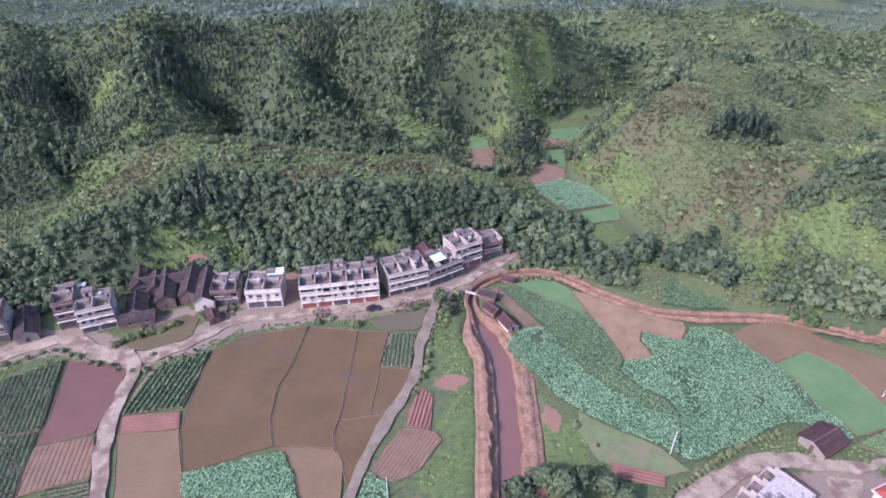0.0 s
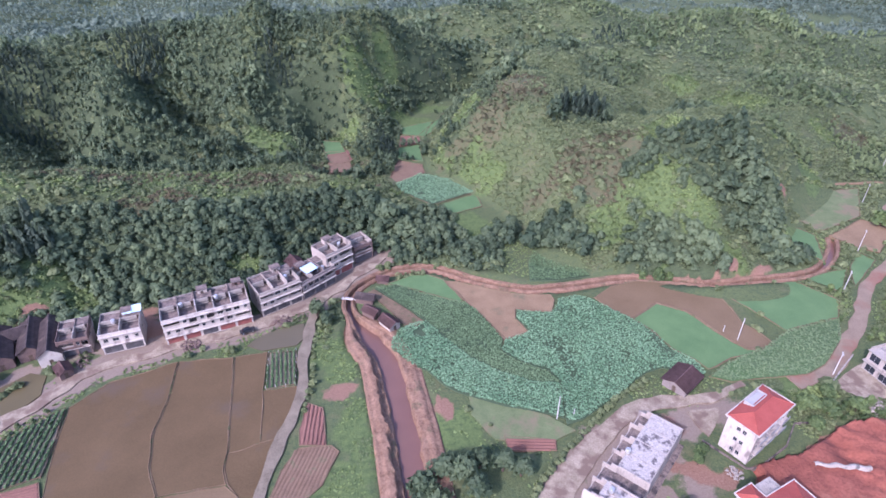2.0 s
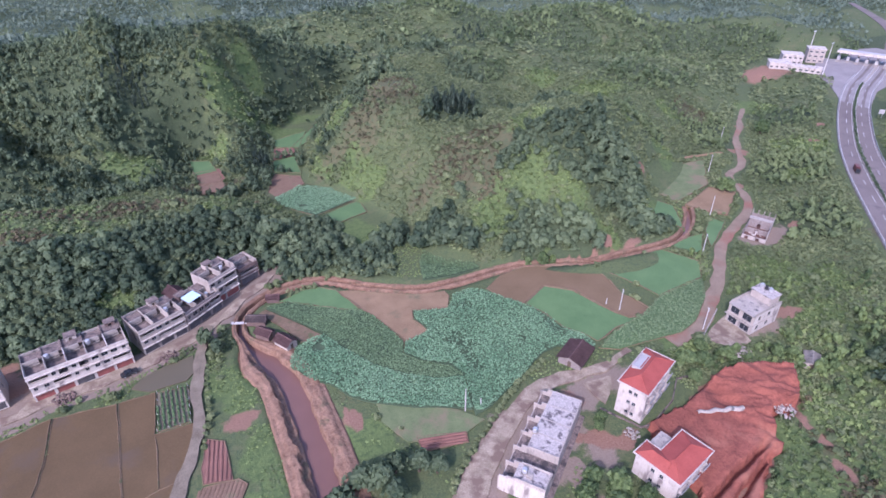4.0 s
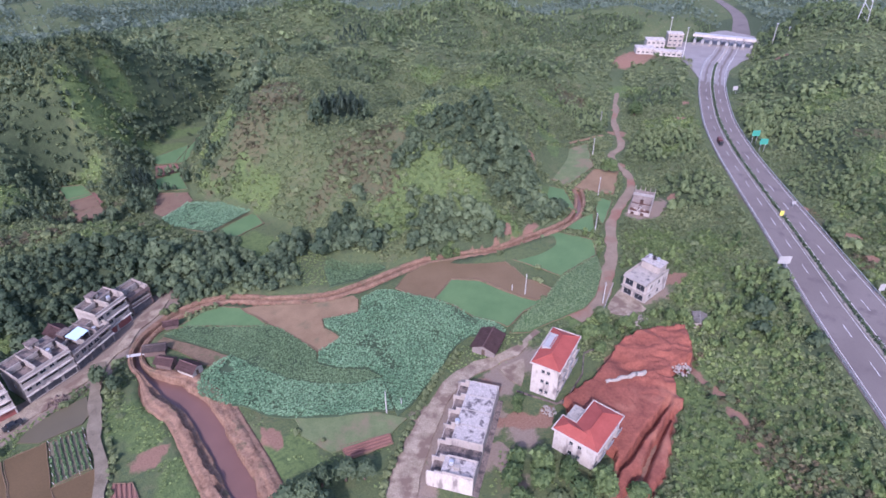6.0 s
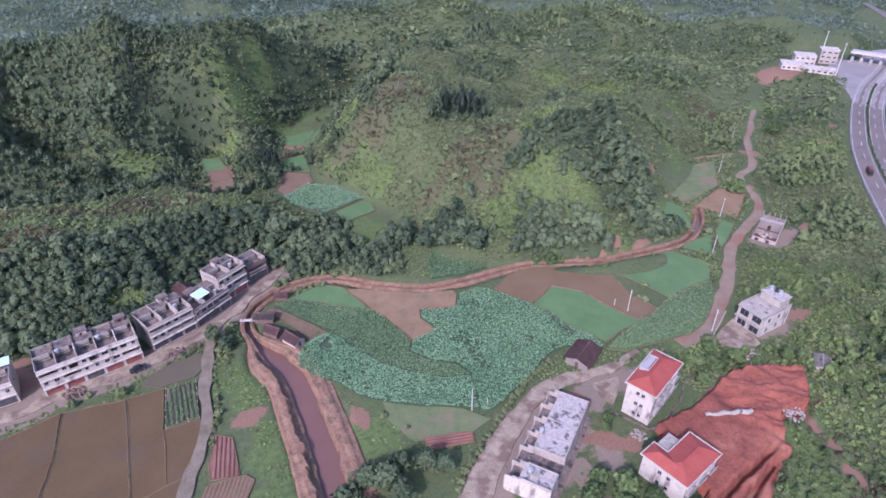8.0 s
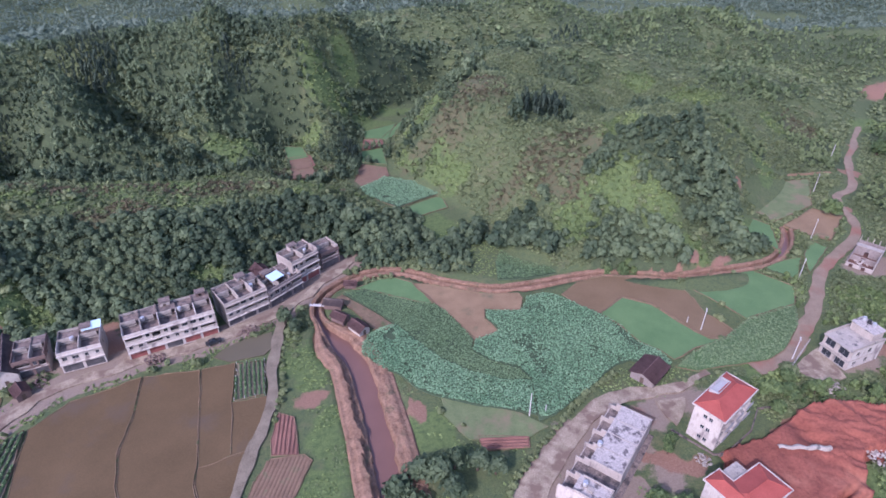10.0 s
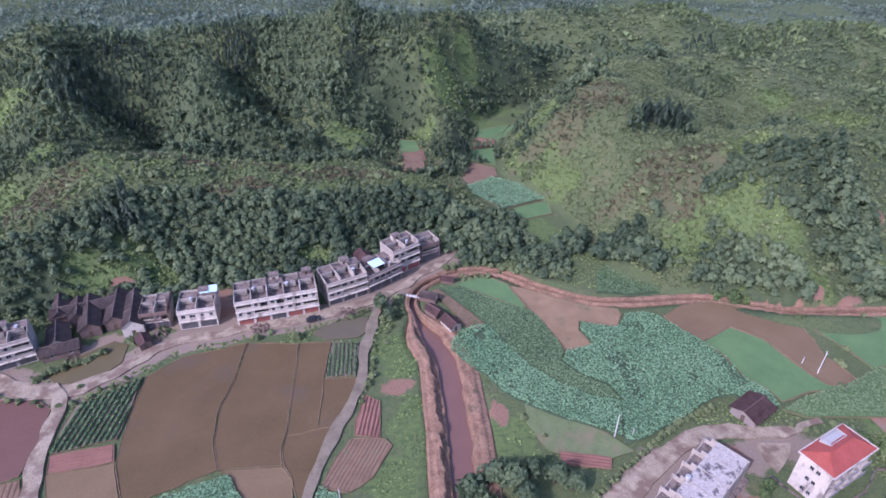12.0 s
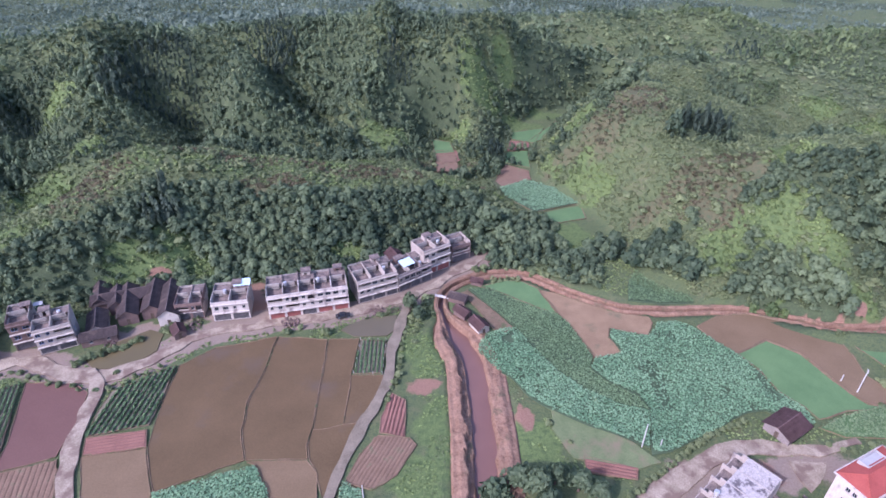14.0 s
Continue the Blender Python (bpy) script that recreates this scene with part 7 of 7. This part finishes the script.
    if not wing:
        # white roof terrace let into the slope
        boxes_part("roof_terrace", t, M_SIGN_WHITE, [(0.1, 2.4, D * 0.38, D * 0.40 + 0.15, H_ + 0.2, H_ + 1.5), (0.1, 2.4, D * 0.78 - 0.15, D * 0.78, H_ + 0.2, H_ + 1.5), (0.1, 0.25, D * 0.40 + 0.15, D * 0.78 - 0.15, H_ + 0.2, H_ + 1.5), (2.25, 2.4, D * 0.40 + 0.15, D * 0.78 - 0.15, H_ + 0.2, H_ + 1.5), (0.25, 2.25, D * 0.40 + 0.15, D * 0.78 - 0.15, H_ + 0.9, H_ + 1.1)])
    else:
        boxes_part("stair_tower", t, M_PLASTER, [(0.1, nx - 0.02, ny + 0.4, D * 0.78, 0, H_ - 0.9)])
        boxes_part("stair_roof", t, M_CONC, [(-0.1, nx - 0.02, ny + 0.2, D * 0.8, H_ - 0.9, H_ - 0.7)])
    return t


red_house(85.3, 72.0, -68, 6.9, 14.4, 3, 3.3, "tall white three-storey house with red hipped roof")
red_house(76.7, 56.2, -77, 10.4, 12.6, 2, 3.2, "broad white house with red hipped roof", True)


# ---- unfinished row of houses ----
def unfinished_row(x, y, degrees):
    t = root("unfinished_row", x, y, degrees, 0.2, "unfinished concrete row with bare party walls", "house")
    W, n, u = 10.2, 6, 4.66
    for i in range(n):
        y0, y1 = i * u, (i + 1) * u
        low = i == 1
        roof_z = 2.9 if low else 4.9
        box_part("roof_slab", t, M_CONC_DARK if low else M_ROOF_WORN, 2.9, W, y0 + 0.13, y1 - 0.13, roof_z - 0.2, roof_z, "peeling white roof slab")
        # shadow over the porch bays is put into the slab's dark colour
        box_part("porch_slab", t, M_CONC_DARK, 0.35, 2.9, y0 + 0.13, y1 - 0.13, 2.5, 2.7, "porch slab coloured dark for the shade on it")
        wall("front_wall", t, M_PLASTER, "y", y0 + 0.13, y1 - 0.13, 0.1, 0.22, 0, 2.5, [(y0 + 0.7, y1 - 0.7, 0.0, 2.1)])
        wall("inner_wall", t, M_PLASTER, "y", y0 + 0.13, y1 - 0.13, 2.9, 0.22, 2.7, roof_z - 0.2 if not low else 2.72, [(y0 + 1.2, y1 - 1.2, 2.72, 4.3)] if not low else [])
        wall("back_wall", t, M_PLASTER, "y", y0 + 0.13, y1 - 0.13, W, -0.22, 0, roof_z - 0.2)
        if not low:
            box_part("roof_kerb", t, M_CONC, W - 0.2, W, y0 + 0.13, y1 - 0.13, roof_z, roof_z + 0.35)
    for i in range(n + 1):
        yy = i * u
        bm = bmesh.new()
        step = 0.9 if i else 1.6
        add_box(bm, -0.3, 1.6, yy - 0.12, yy + 0.12, 0, 3.5 + step * 0.4)
        add_box(bm, 1.6, 3.4, yy - 0.12, yy + 0.12, 0, 4.5 + step * 0.45)
        add_box(bm, 3.4, W + 0.05, yy - 0.12, yy + 0.12, 0, 4.9 + (step * 0.45 if i < 3 else 0.08))
        part("party_wall", bm, M_PLASTER, t, "bare pale party wall rising above the roof")
    wall("end_wall", t, M_WHITE, "x", 0, W, -0.34, 0.2, 0, 5.0)
    box_part("back_path", t, M_CONC_DARK, W + 0.02, W + 1.3, -0.3, n * u, -0.2, 0.15, "dark concrete path behind the row")
    box_part("tank", t, M_CONC, 5.5, 6.7, 1.6, 2.6, 4.9, 5.6)
    return t


unfinished_row(48.0, 66.4, -54)


# ---- grey house and ruin on the hillside ----
def grey_house(x, y, degrees):
    t = root("grey_house", x, y, degrees, 0.2, "unplastered grey two-storey house with flat roof", "house")
    W, D, h = 8.2, 12.2, 3.3
    ops = [(0.7, 3.4, 0.3, 2.6), (4.6, 7.4, 0.3, 2.6), (0.7, 3.4, h + 0.5, h + 2.7), (4.6, 7.4, h + 0.5, h + 2.7)]
    wall("front_wall", t, M_PLASTER, "x", 0, W, 0, 0.26, 0, 2 * h, ops)
    wall("back_wall", t, M_PLASTER, "x", 0, W, D, -0.26, 0, 2 * h)
    so = [(2.0, 3.3, 1.0, 2.4), (6.4, 7.7, 1.0, 2.4), (2.0, 3.3, h + 1.0, h + 2.4), (6.4, 7.7, h + 1.0, h + 2.4)]
    wall("side_wall", t, M_WHITE, "y", 0.26, D - 0.26, W, -0.26, 0, 2 * h, so)
    wall("side_wall", t, M_PLASTER, "y", 0.26, D - 0.26, 0, 0.26, 0, 2 * h)
    for o in so:
        window(t, "y", o[0], o[1], W, -1, o[2], o[3])
    for o in ops:
        window(t, "x", o[0], o[1], 0, 1, o[2], o[3])
    box_part("floor_slab", t, M_CONC, -0.2, W + 0.1, -1.0, D - 0.3, h - 0.18, h, "projecting concrete floor slab")
    box_part("roof", t, M_CONC, 0.0, W, -0.8, D, 2 * h, 2 * h + 0.25, "stained grey roof slab")
    for px in (0.0, W - 0.2):
        boxes_part("parapet", t, M_CONC, [(px, px + 0.2, 0, D, 2 * h + 0.25, 2 * h + 0.8)])
    boxes_part("roof_room", t, M_PLASTER, [(1.0, W - 1.0, D - 4.6, D - 0.2, 2 * h + 0.25, 2 * h + 2.6)])
    boxes_part("roof_room_slab", t, M_ROOF_WORN, [(0.7, W - 0.7, D - 4.9, D, 2 * h + 2.6, 2 * h + 2.8)])
    for i in range(3):
        bm = bmesh.new()
        bmesh.ops.create_cone(bm, cap_ends=True, segments=10, radius1=0.5, radius2=0.45, depth=1.1, matrix=Matrix.Translation((2.0 + 1.4 * i, D - 1.6, 2 * h + 3.34)))
        part("water_tank", bm, M_METAL if i != 1 else M_DARK, t)
    return t


grey_house(138.2, 84.0, -86)


def ruin(x, y, degrees):
    t = root("unfinished_house", x, y, degrees, 0.3, "roofless unfinished concrete house by the dirt road", "house")
    W, D = 8.0, 15.0
    wall("front_wall", t, M_PLASTER, "x", 0, W, 0, 0.24, 0, 1.5, [(1.0, 2.2, 0, 1.2), (4.6, 5.8, 0, 1.2)])
    wall("back_wall", t, M_OLDWALL, "x", 0, W, D, -0.24, 0, 3.4)
    wall("side_wall", t, M_OLDWALL, "y", 0.24, D - 0.24, 0, 0.24, 0, 2.2, [(2, 4, 0.9, 1.9), (9, 11, 0.9, 1.9)])
    wall("side_wall", t, M_PLASTER, "y", 0.24, D - 0.24, W, -0.24, 0, 3.4)
    for k, hh in ((0.33, 2.2), (0.66, 3.3)):
        wall("inner_wall", t, M_OLDWALL, "x", 0.24, W - 0.24, D * k, 0.2, 0, hh, [(3.2, 4.4, 0, 1.9)])
    box_part("floor_slab", t, M_MUD_RED, 0.24, W - 0.24, 0.24, D - 0.24, 0.0, 0.15)
    box_part("roof_slab", t, M_CONC, 0.0, W, D * 0.66, D * 0.80, 3.42, 3.6, "pale concrete slab over one bay")
    for i in range(5):
        box_part("column", t, M_CONC, 0.1 + 1.9 * i, 0.35 + 1.9 * i, D - 0.5, D - 0.25, 3.6, 5.2)
    return t


ruin(181.0, 114.0, -62)
gabled("shed", "low grey shed at the plantation edge", 141.5, 58.6, -55, 3.4, 5.0, 2.0, 2.5, M_PLASTER, M_CONC, category="shed", wins=1)


# ---- poles ----
def utility_pole(x, y, tall, arm, turn, z=0.1):
    p = root("utility_pole", x, y, turn, z, "pale concrete utility pole standing in the fields", "utility pole", "utility poles")
    bm = bmesh.new()
    bmesh.ops.create_cone(bm, cap_ends=True, segments=10, radius1=0.17, radius2=0.10, depth=tall + 0.8, matrix=Matrix.Translation((0, 0, tall / 2 - 0.4)))
    part("pole", bm, M_POLE, p)
    if arm:
        box_part("cross_arm", p, M_METAL, -0.7, 0.7, -0.05, 0.05, tall - 0.6, tall - 0.48)
        for ix in (-0.6, 0.0, 0.6):
            bm = bmesh.new()
            bmesh.ops.create_cone(bm, cap_ends=True, segments=8, radius1=0.07, radius2=0.04, depth=0.22, matrix=Matrix.Translation((ix, 0, tall - 0.36)))
            part("insulator", bm, M_SIGN_WHITE, p)
for px, py, tall, arm in ((52.3, 88.9, 7.6, False), (113.3, 101.9, 8.0, True), (160.0, 112.7, 8.2, True), (184.1, 131.0, 8.2, True), (128.9, 83.8, 8.0, True), (214.3, 159.1, 8.0, True), (245.1, 179.9, 8.0, True), (-11.8, 77.5, 7.0, False), (56.5, 88.5, 2.6, False), (111.6, 106.0, 2.4, False)):
    utility_pole(px, py, tall, arm, 60)


# ---- single trees and bushes ----
def limb(bm, a, b, r0, r1, sides=6):
    """A tapering round limb between two points."""
    a, b = Vector(a), Vector(b)
    m = Matrix.Translation((a + b) / 2) @ (b - a).to_track_quat("Z", "Y").to_matrix().to_4x4()
    bmesh.ops.create_cone(bm, cap_ends=True, segments=sides, radius1=r0, radius2=r1, depth=(b - a).length, matrix=m)


def make_tree(name, label, category, seed, leaves, lumps, tall, leaf, mat, tint, stem=0.35, group=""):
    """A tree of crown radius 1 and unit height scale: trunk with limbs, crown of many leaf clumps."""
    rng = np.random.default_rng(seed)
    t = new(name)
    tagged(t, label, category, group)
    bm = bmesh.new()
    bend = (rng.uniform(-0.08, 0.08), rng.uniform(-0.08, 0.08))
    limb(bm, (0, 0, -0.15), (bend[0], bend[1], stem * tall), 0.11, 0.08)
    limb(bm, (bend[0], bend[1], stem * tall - 0.02), (0, 0, 0.72 * tall), 0.08, 0.04)
    for k in range(5):
        w = k * 1.256 + rng.uniform(-0.3, 0.3)
        limb(bm, (bend[0], bend[1], tall * rng.uniform(0.25, 0.45)), (0.5 * math.cos(w), 0.5 * math.sin(w), tall * rng.uniform(0.55, 0.75)), 0.05, 0.02, 5)
    part("trunk", bm, M_BARK, t)
    tri = crown_template(rng, leaves, lumps, tall, leaf=leaf)
    V = tri.reshape(-1, 3)
    V[:, 2] += stem * 0.3 * tall
    me = fast_mesh("crown", V, np.arange(len(V)).reshape(-1, 3))
    v = np.clip(tint + rng.normal(0, 0.05, len(V) // 3), 0, 1)
    me.attributes.new("tint", "FLOAT", "POINT").data.foreach_set("value", np.repeat(v, 3).astype(np.float32))
    shape("crown", me, mat, t)
    return t


def put(proto, x, y, radius, height, first):
    z = float(land(np.array(float(x)), np.array(float(y))))
    m = pose(x, y, z - 0.1, 0, 0, (x * 37 + y * 53) % 360) @ Matrix.Diagonal((radius, radius, height, 1))
    if not first:
        proto.matrix_basis = m
        return proto
    t = proto.copy()
    scene.collection.objects.link(t)
    for c in proto.children:
        o = c.copy()
        scene.collection.objects.link(o)
        o.parent = t
        o.matrix_parent_inverse = c.matrix_parent_inverse
    t.matrix_basis = m
    return t


def plant(protos, places):
    used = set()
    for i, (x, y, r, h) in enumerate(places):
        k = i % len(protos)
        put(protos[k], x, y, r, h, k in used)
        used.add(k)


grove = [make_tree("broadleaf_tree", "dark green broadleaf tree in the river grove", "tree", 310 + i, 520, 9, 1.5, 0.17, F_WOOD, 0.2 + 0.12 * i, group="river grove") for i in range(3)]
broad = [make_tree("broadleaf_tree", "full green broadleaf tree on the valley floor", "tree", 300 + i, 520, 9, 1.5, 0.17, F_YOUNG, 0.18 + 0.14 * i, group="valley trees") for i in range(3)]
plant(grove, [(16.5, 78, 4.2, 4.4), (21.5, 80.5, 4.0, 4.6), (25.8, 78, 3.6, 4.2), (29.6, 80.2, 3.0, 3.8), (34.5, 78.2, 3.2, 3.6), (19, 74, 3.6, 4.0), (27, 74, 3.4, 3.8), (38, 76, 3.0, 3.0), (-1.0, 142.4, 2.8, 3.6), (1.6, 138.6, 2.2, 2.8)])
plant(broad, [
              (63, 55.5, 3.2, 3.2), (67, 58, 2.8, 3.0), (70.5, 53.5, 3.4, 3.4), (73.5, 48.5, 3.2, 3.2), (67.5, 50.5, 3.2, 3.0), (77.5, 41.5, 3.6, 3.2), (72, 43.5, 3.2, 3.0), (82, 36, 3.2, 2.8), (60, 50, 3.0, 3.0), (79.5, 70.5, 1.8, 2.4), (77.6, 68.6, 1.6, 2.0),
              (113, 76, 3.2, 2.6), (117.5, 73.6, 3.0, 2.4), (121, 78, 2.6, 2.2), (124.6, 72, 2.8, 2.4), (108.6, 79.5, 2.4, 2.0), (111, 70.5, 2.4, 2.0), (205.6, 142.4, 4.4, 3.4), (271, 178, 4.6, 4.0), (137, 66, 2.0, 3.0), (140.5, 64, 1.8, 2.6), (108, 134.6, 2.6, 4.2), (103.5, 136.6, 2.0, 3.2), (111.5, 133.6, 1.8, 2.8)])
low = [make_tree("bush", "rounded green bush at a field edge", "bush", 320 + i, 150, 5, 1.1, 0.26, F_SCRUB, 0.35 + 0.2 * i, 0.15, group="field edge bushes") for i in range(3)]
rng = np.random.default_rng(9)
spots = [(45.2, 103.2, 0.9, 1.0), (32.1, 96.7, 1.3, 1.2), (35.7, 90.8, 0.9, 0.9), (-25.3, 133.2, 1.7, 1.8), (-37.1, 134.4, 1.8, 1.5), (-33, 136.4, 1.2, 1.2), (-79.6, 121, 1.0, 1.0), (96, 86.4, 1.0, 0.9), (98.4, 84.8, 0.9, 0.8), (100.8, 84.4, 1.0, 0.9)]
for x, y, _ in stations(rounded(LINE["hedge"], 3.0), 1.7):
    spots.append((x + rng.uniform(-0.4, 0.4), y + rng.uniform(-0.4, 0.4), rng.uniform(0.8, 1.4), rng.uniform(0.8, 1.5)))
for line, off, gap in ((LINE["lane_mid"][1:5], 2.6, 2.4), (LINE["village_road"][3:8], -4.6, 3.4), (LINE["lane_mid"][1:3], 5.0, 3.0), (LINE["village_road"][0:4], -4.6, 3.0)):
    for x, y, _ in stations(beside(rounded(line, 3.0), off), gap):
        spots.append((x + rng.uniform(-0.7, 0.7), y + rng.uniform(-0.7, 0.7), rng.uniform(0.7, 1.5), rng.uniform(0.6, 1.4)))
for x, y, _ in stations(rounded([(19.5, 160.5), (28, 163), (38, 160), (48, 155.5), (58, 152), (64, 155)], 3.0), 2.2):
    spots.append((x + rng.uniform(-0.6, 0.6), y + rng.uniform(-0.6, 0.6), rng.uniform(1.1, 1.9), rng.uniform(1.2, 2.4)))
for x, y, _ in stations(rounded([(-91.8, 124.3), (-88.7, 127.4), (-85.0, 129.2), (-81.0, 131.7), (-77.5, 134.5)], 2.0), 1.1):
    spots.append((x + rng.uniform(-0.4, 0.4), y + rng.uniform(-0.4, 0.4), rng.uniform(1.0, 1.6), rng.uniform(1.0, 1.8)))
spots += [(-71.6, 137.2, 1.6, 1.8), (-70.4, 139.0, 1.3, 1.6)]
plant(low, spots)


# ---- small things about the valley ----
def rubble(x, y, z, radius, count, seed, mat, label):
    """A heap of broken blocks, as one mesh."""
    rng = np.random.default_rng(seed)
    V, T = [], []
    cube = np.array([(-1, -1, -1), (1, -1, -1), (1, 1, -1), (-1, 1, -1), (-1, -1, 1), (1, -1, 1), (1, 1, 1), (-1, 1, 1)], float)
    faces = np.array([(0, 2, 1), (0, 3, 2), (4, 5, 6), (4, 6, 7), (0, 1, 5), (0, 5, 4), (1, 2, 6), (1, 6, 5), (2, 3, 7), (2, 7, 6), (3, 0, 4), (3, 4, 7)])
    for i in range(count):
        r, w = radius * math.sqrt(rng.random()), rng.uniform(0, 6.28)
        s = rng.uniform(0.08, 0.3, 3) * np.array([1.4, 1, 0.5])
        m = np.array(Euler(rng.uniform(-0.6, 0.6, 3) + np.array([0, 0, rng.uniform(0, 3)])).to_matrix())
        V.append((cube * s) @ m.T + np.array([x + r * math.cos(w), y + r * math.sin(w), z + 0.15 + 0.5 * (1 - r / radius) * rng.random()]))
        T.append(faces + 8 * i)
    me = fast_mesh("rubble", np.concatenate(V), np.concatenate(T))
    return tagged(shape("rubble", me, mat), label, "rubble", kind="stuff")


rubble(130.2, 71.6, 0.1, 3.4, 90, 1, M_PLASTER, "pale rubble heap below the concrete yard")
rubble(121.5, 51.5, 1.6, 2.6, 70, 2, M_PLASTER, "grey rubble at the edge of the cut")
rubble(84.0, 64.2, 0.2, 1.8, 40, 3, M_CONC, "broken concrete beside the white house")
rubble(-36.5, 139.2, 0.3, 2.6, 50, 4, M_BRICK, "stones and rubble along the village street")
rubble(-11.0, 143.0, 0.3, 2.4, 40, 5, M_BRICK, "stones along the pond edge")

rubble(187.5, 113.0, 0.4, 2.2, 40, 6, M_WHITE, "pale broken blocks in the unfinished house")
rubble(-86.0, 134.0, 0.2, 2.2, 40, 7, M_BRICK, "broken bricks beside the old houses")
rubble(-64.0, 139.5, 0.3, 2.0, 36, 8, M_BRICK, "bricks heaped beside the brick house")

# a pale concrete footing across the site
foot = root("concrete_strip", 107.1, 58.6, -20.8, 2.3, "long pale concrete strip lying on red earth", "concrete strip")
part("strip", ridge_along([(-6.2 + 0.8 * k, 0.25 * math.sin(k * 1.3)) for k in range(16)], 1.1, 0.45, -0.1), M_CONC, foot)

# plank bridge
bridge = root("plank_bridge", 8.4, 149.0, -23, 0.3, "narrow pale plank footbridge over the stream", "footbridge")
for k in range(3):
    box_part("plank", bridge, M_POLE, -1.5, 6.0, -0.5 + 0.36 * k, -0.18 + 0.36 * k, 0.0, 0.14)
for px in (-1.2, 5.6):
    box_part("support", bridge, M_CONC, px - 0.2, px + 0.2, -0.6, 0.7, -1.6, -0.004)

# retaining walls
def low_wall(pts, h, label, mat=None):
    w = new("retaining_wall")
    tagged(w, label, "wall")
    for (x0, y0), (x1, y1) in zip(pts, pts[1:]):
        l = math.hypot(x1 - x0, y1 - y0)
        bm = bmesh.new()
        add_box(bm, -0.12, l + 0.12, -0.15, 0.15, -0.8, h)
        o = part("segment", bm, mat or M_CONC, w)
        o.matrix_basis = pose(x0, y0, 0.2, 0, 0, math.degrees(math.atan2(y1 - y0, x1 - x0)))
    return w


low_wall([(82.5, 73.8), (87.4, 64.6), (92.2, 63.6)], 0.35, "low grey wall round the white house", M_CONC_DARK)
low_wall([(92.5, 64.8), (100.5, 67.5), (107.0, 72.5), (112.5, 71.5)], 0.4, "dark low wall along the red site", M_CONC_DARK)
low_wall([(126.5, 81.5), (139.5, 88.2)], 0.6, "low wall at the concrete yard")

# fence stakes of the small vegetable plot
stake = bpy.data.meshes.new("stake")
bm = bmesh.new()
bmesh.ops.create_cone(bm, cap_ends=True, segments=6, radius1=0.07, radius2=0.05, depth=1.3, matrix=Matrix.Translation((0, 0, 0.45)))
bm.to_mesh(stake); bm.free()
stake.materials.append(M_POLE)
fence = new("plot_fence")
tagged(fence, "pale stakes round the small vegetable plot", "fence")
P = PLOT["veg_small"]
for (x0, y0), (x1, y1) in zip(P, P[1:] + P[:1]):
    n = max(2, int(math.hypot(x1 - x0, y1 - y0) / 2.4))
    for i in range(n):
        o = new("stake", stake)
        o.parent = fence
        o.matrix_basis = pose(x0 + (x1 - x0) * i / n, y0 + (y1 - y0) * i / n, 0.3, (i * 37) % 9 - 4, (i * 53) % 9 - 4, 0)


# roof clutter of the terraces
def roof_hut(x, y, z, degrees, w, d, h, label, mat, top):
    o = root("roof_hut", x, y, degrees, z, label, "roof hut", "roof huts")
    wall("front_wall", o, mat, "x", 0, w, 0, 0.15, 0, h, [(w * 0.3, w * 0.3 + 0.8, 0, 1.8)])
    wall("back_wall", o, mat, "x", 0, w, d, -0.15, 0, h)
    for at, inn in ((0, 1), (w, -1)):
        wall("side_wall", o, mat, "y", 0.15, d - 0.15, at, inn * 0.15, 0, h)
    box_part("roof", o, top, -0.2, w + 0.2, -0.2, d + 0.2, h, h + 0.12)
    return o


for x, y, z, a, w, d, h, m in ((-33.5, 150.6, 8.0, 10, 2.6, 2.2, 2.3, M_PLASTER), (-24.0, 152.2, 8.0, 10, 2.4, 2.0, 2.2, M_BRICK), (-54.0, 148.4, 6.2, 6, 2.4, 2.2, 2.2, M_PLASTER), (-12.5, 156.6, 7.8, 22, 2.6, 2.2, 2.2, M_PLASTER),
                               (-4.8, 158.6, 6.0, 33, 2.8, 2.2, 2.0, M_BRICK), (4.6, 167.0, 9.0, 30, 2.6, 2.2, 2.1, M_PLASTER), (-104.0, 136.4, 7.7, 22, 2.6, 2.2, 2.2, M_PLASTER), (-109.5, 138.0, 8.9, 22, 2.4, 2.0, 1.8, M_BRICK)):
    roof_hut(x, y, z, a, w, d, h, "small stair hut on a stained flat roof", m, M_CONC_DARK)

rng = np.random.default_rng(33)
for x, y, z in ((-28.5, 148.4, 8.02), (-38.0, 147.0, 8.02), (-56.0, 146.6, 6.2), (-8.8, 153.8, 7.7), (2.6, 158.4, 6.0), (8.8, 166.2, 8.9), (52.8, 64.0, 5.15), (61.0, 72.0, 5.15), (-99.5, 137.8, 7.7)):
    o = root("water_tank", x, y, rng.uniform(0, 90), z, "small round steel water tank on a roof", "water tank", "roof tanks")
    bm = bmesh.new()
    bmesh.ops.create_cone(bm, cap_ends=True, segments=14, radius1=0.55, radius2=0.55, depth=1.1, matrix=Matrix.Translation((0, 0, 0.85)))
    bmesh.ops.bevel(bm, geom=[e for e in bm.edges], offset=0.05, segments=1, affect="EDGES")
    part("tank", bm, M_METAL, o)
    box_part("stand", o, M_CONC, -0.45, 0.45, -0.45, 0.45, 0.0, 0.3)
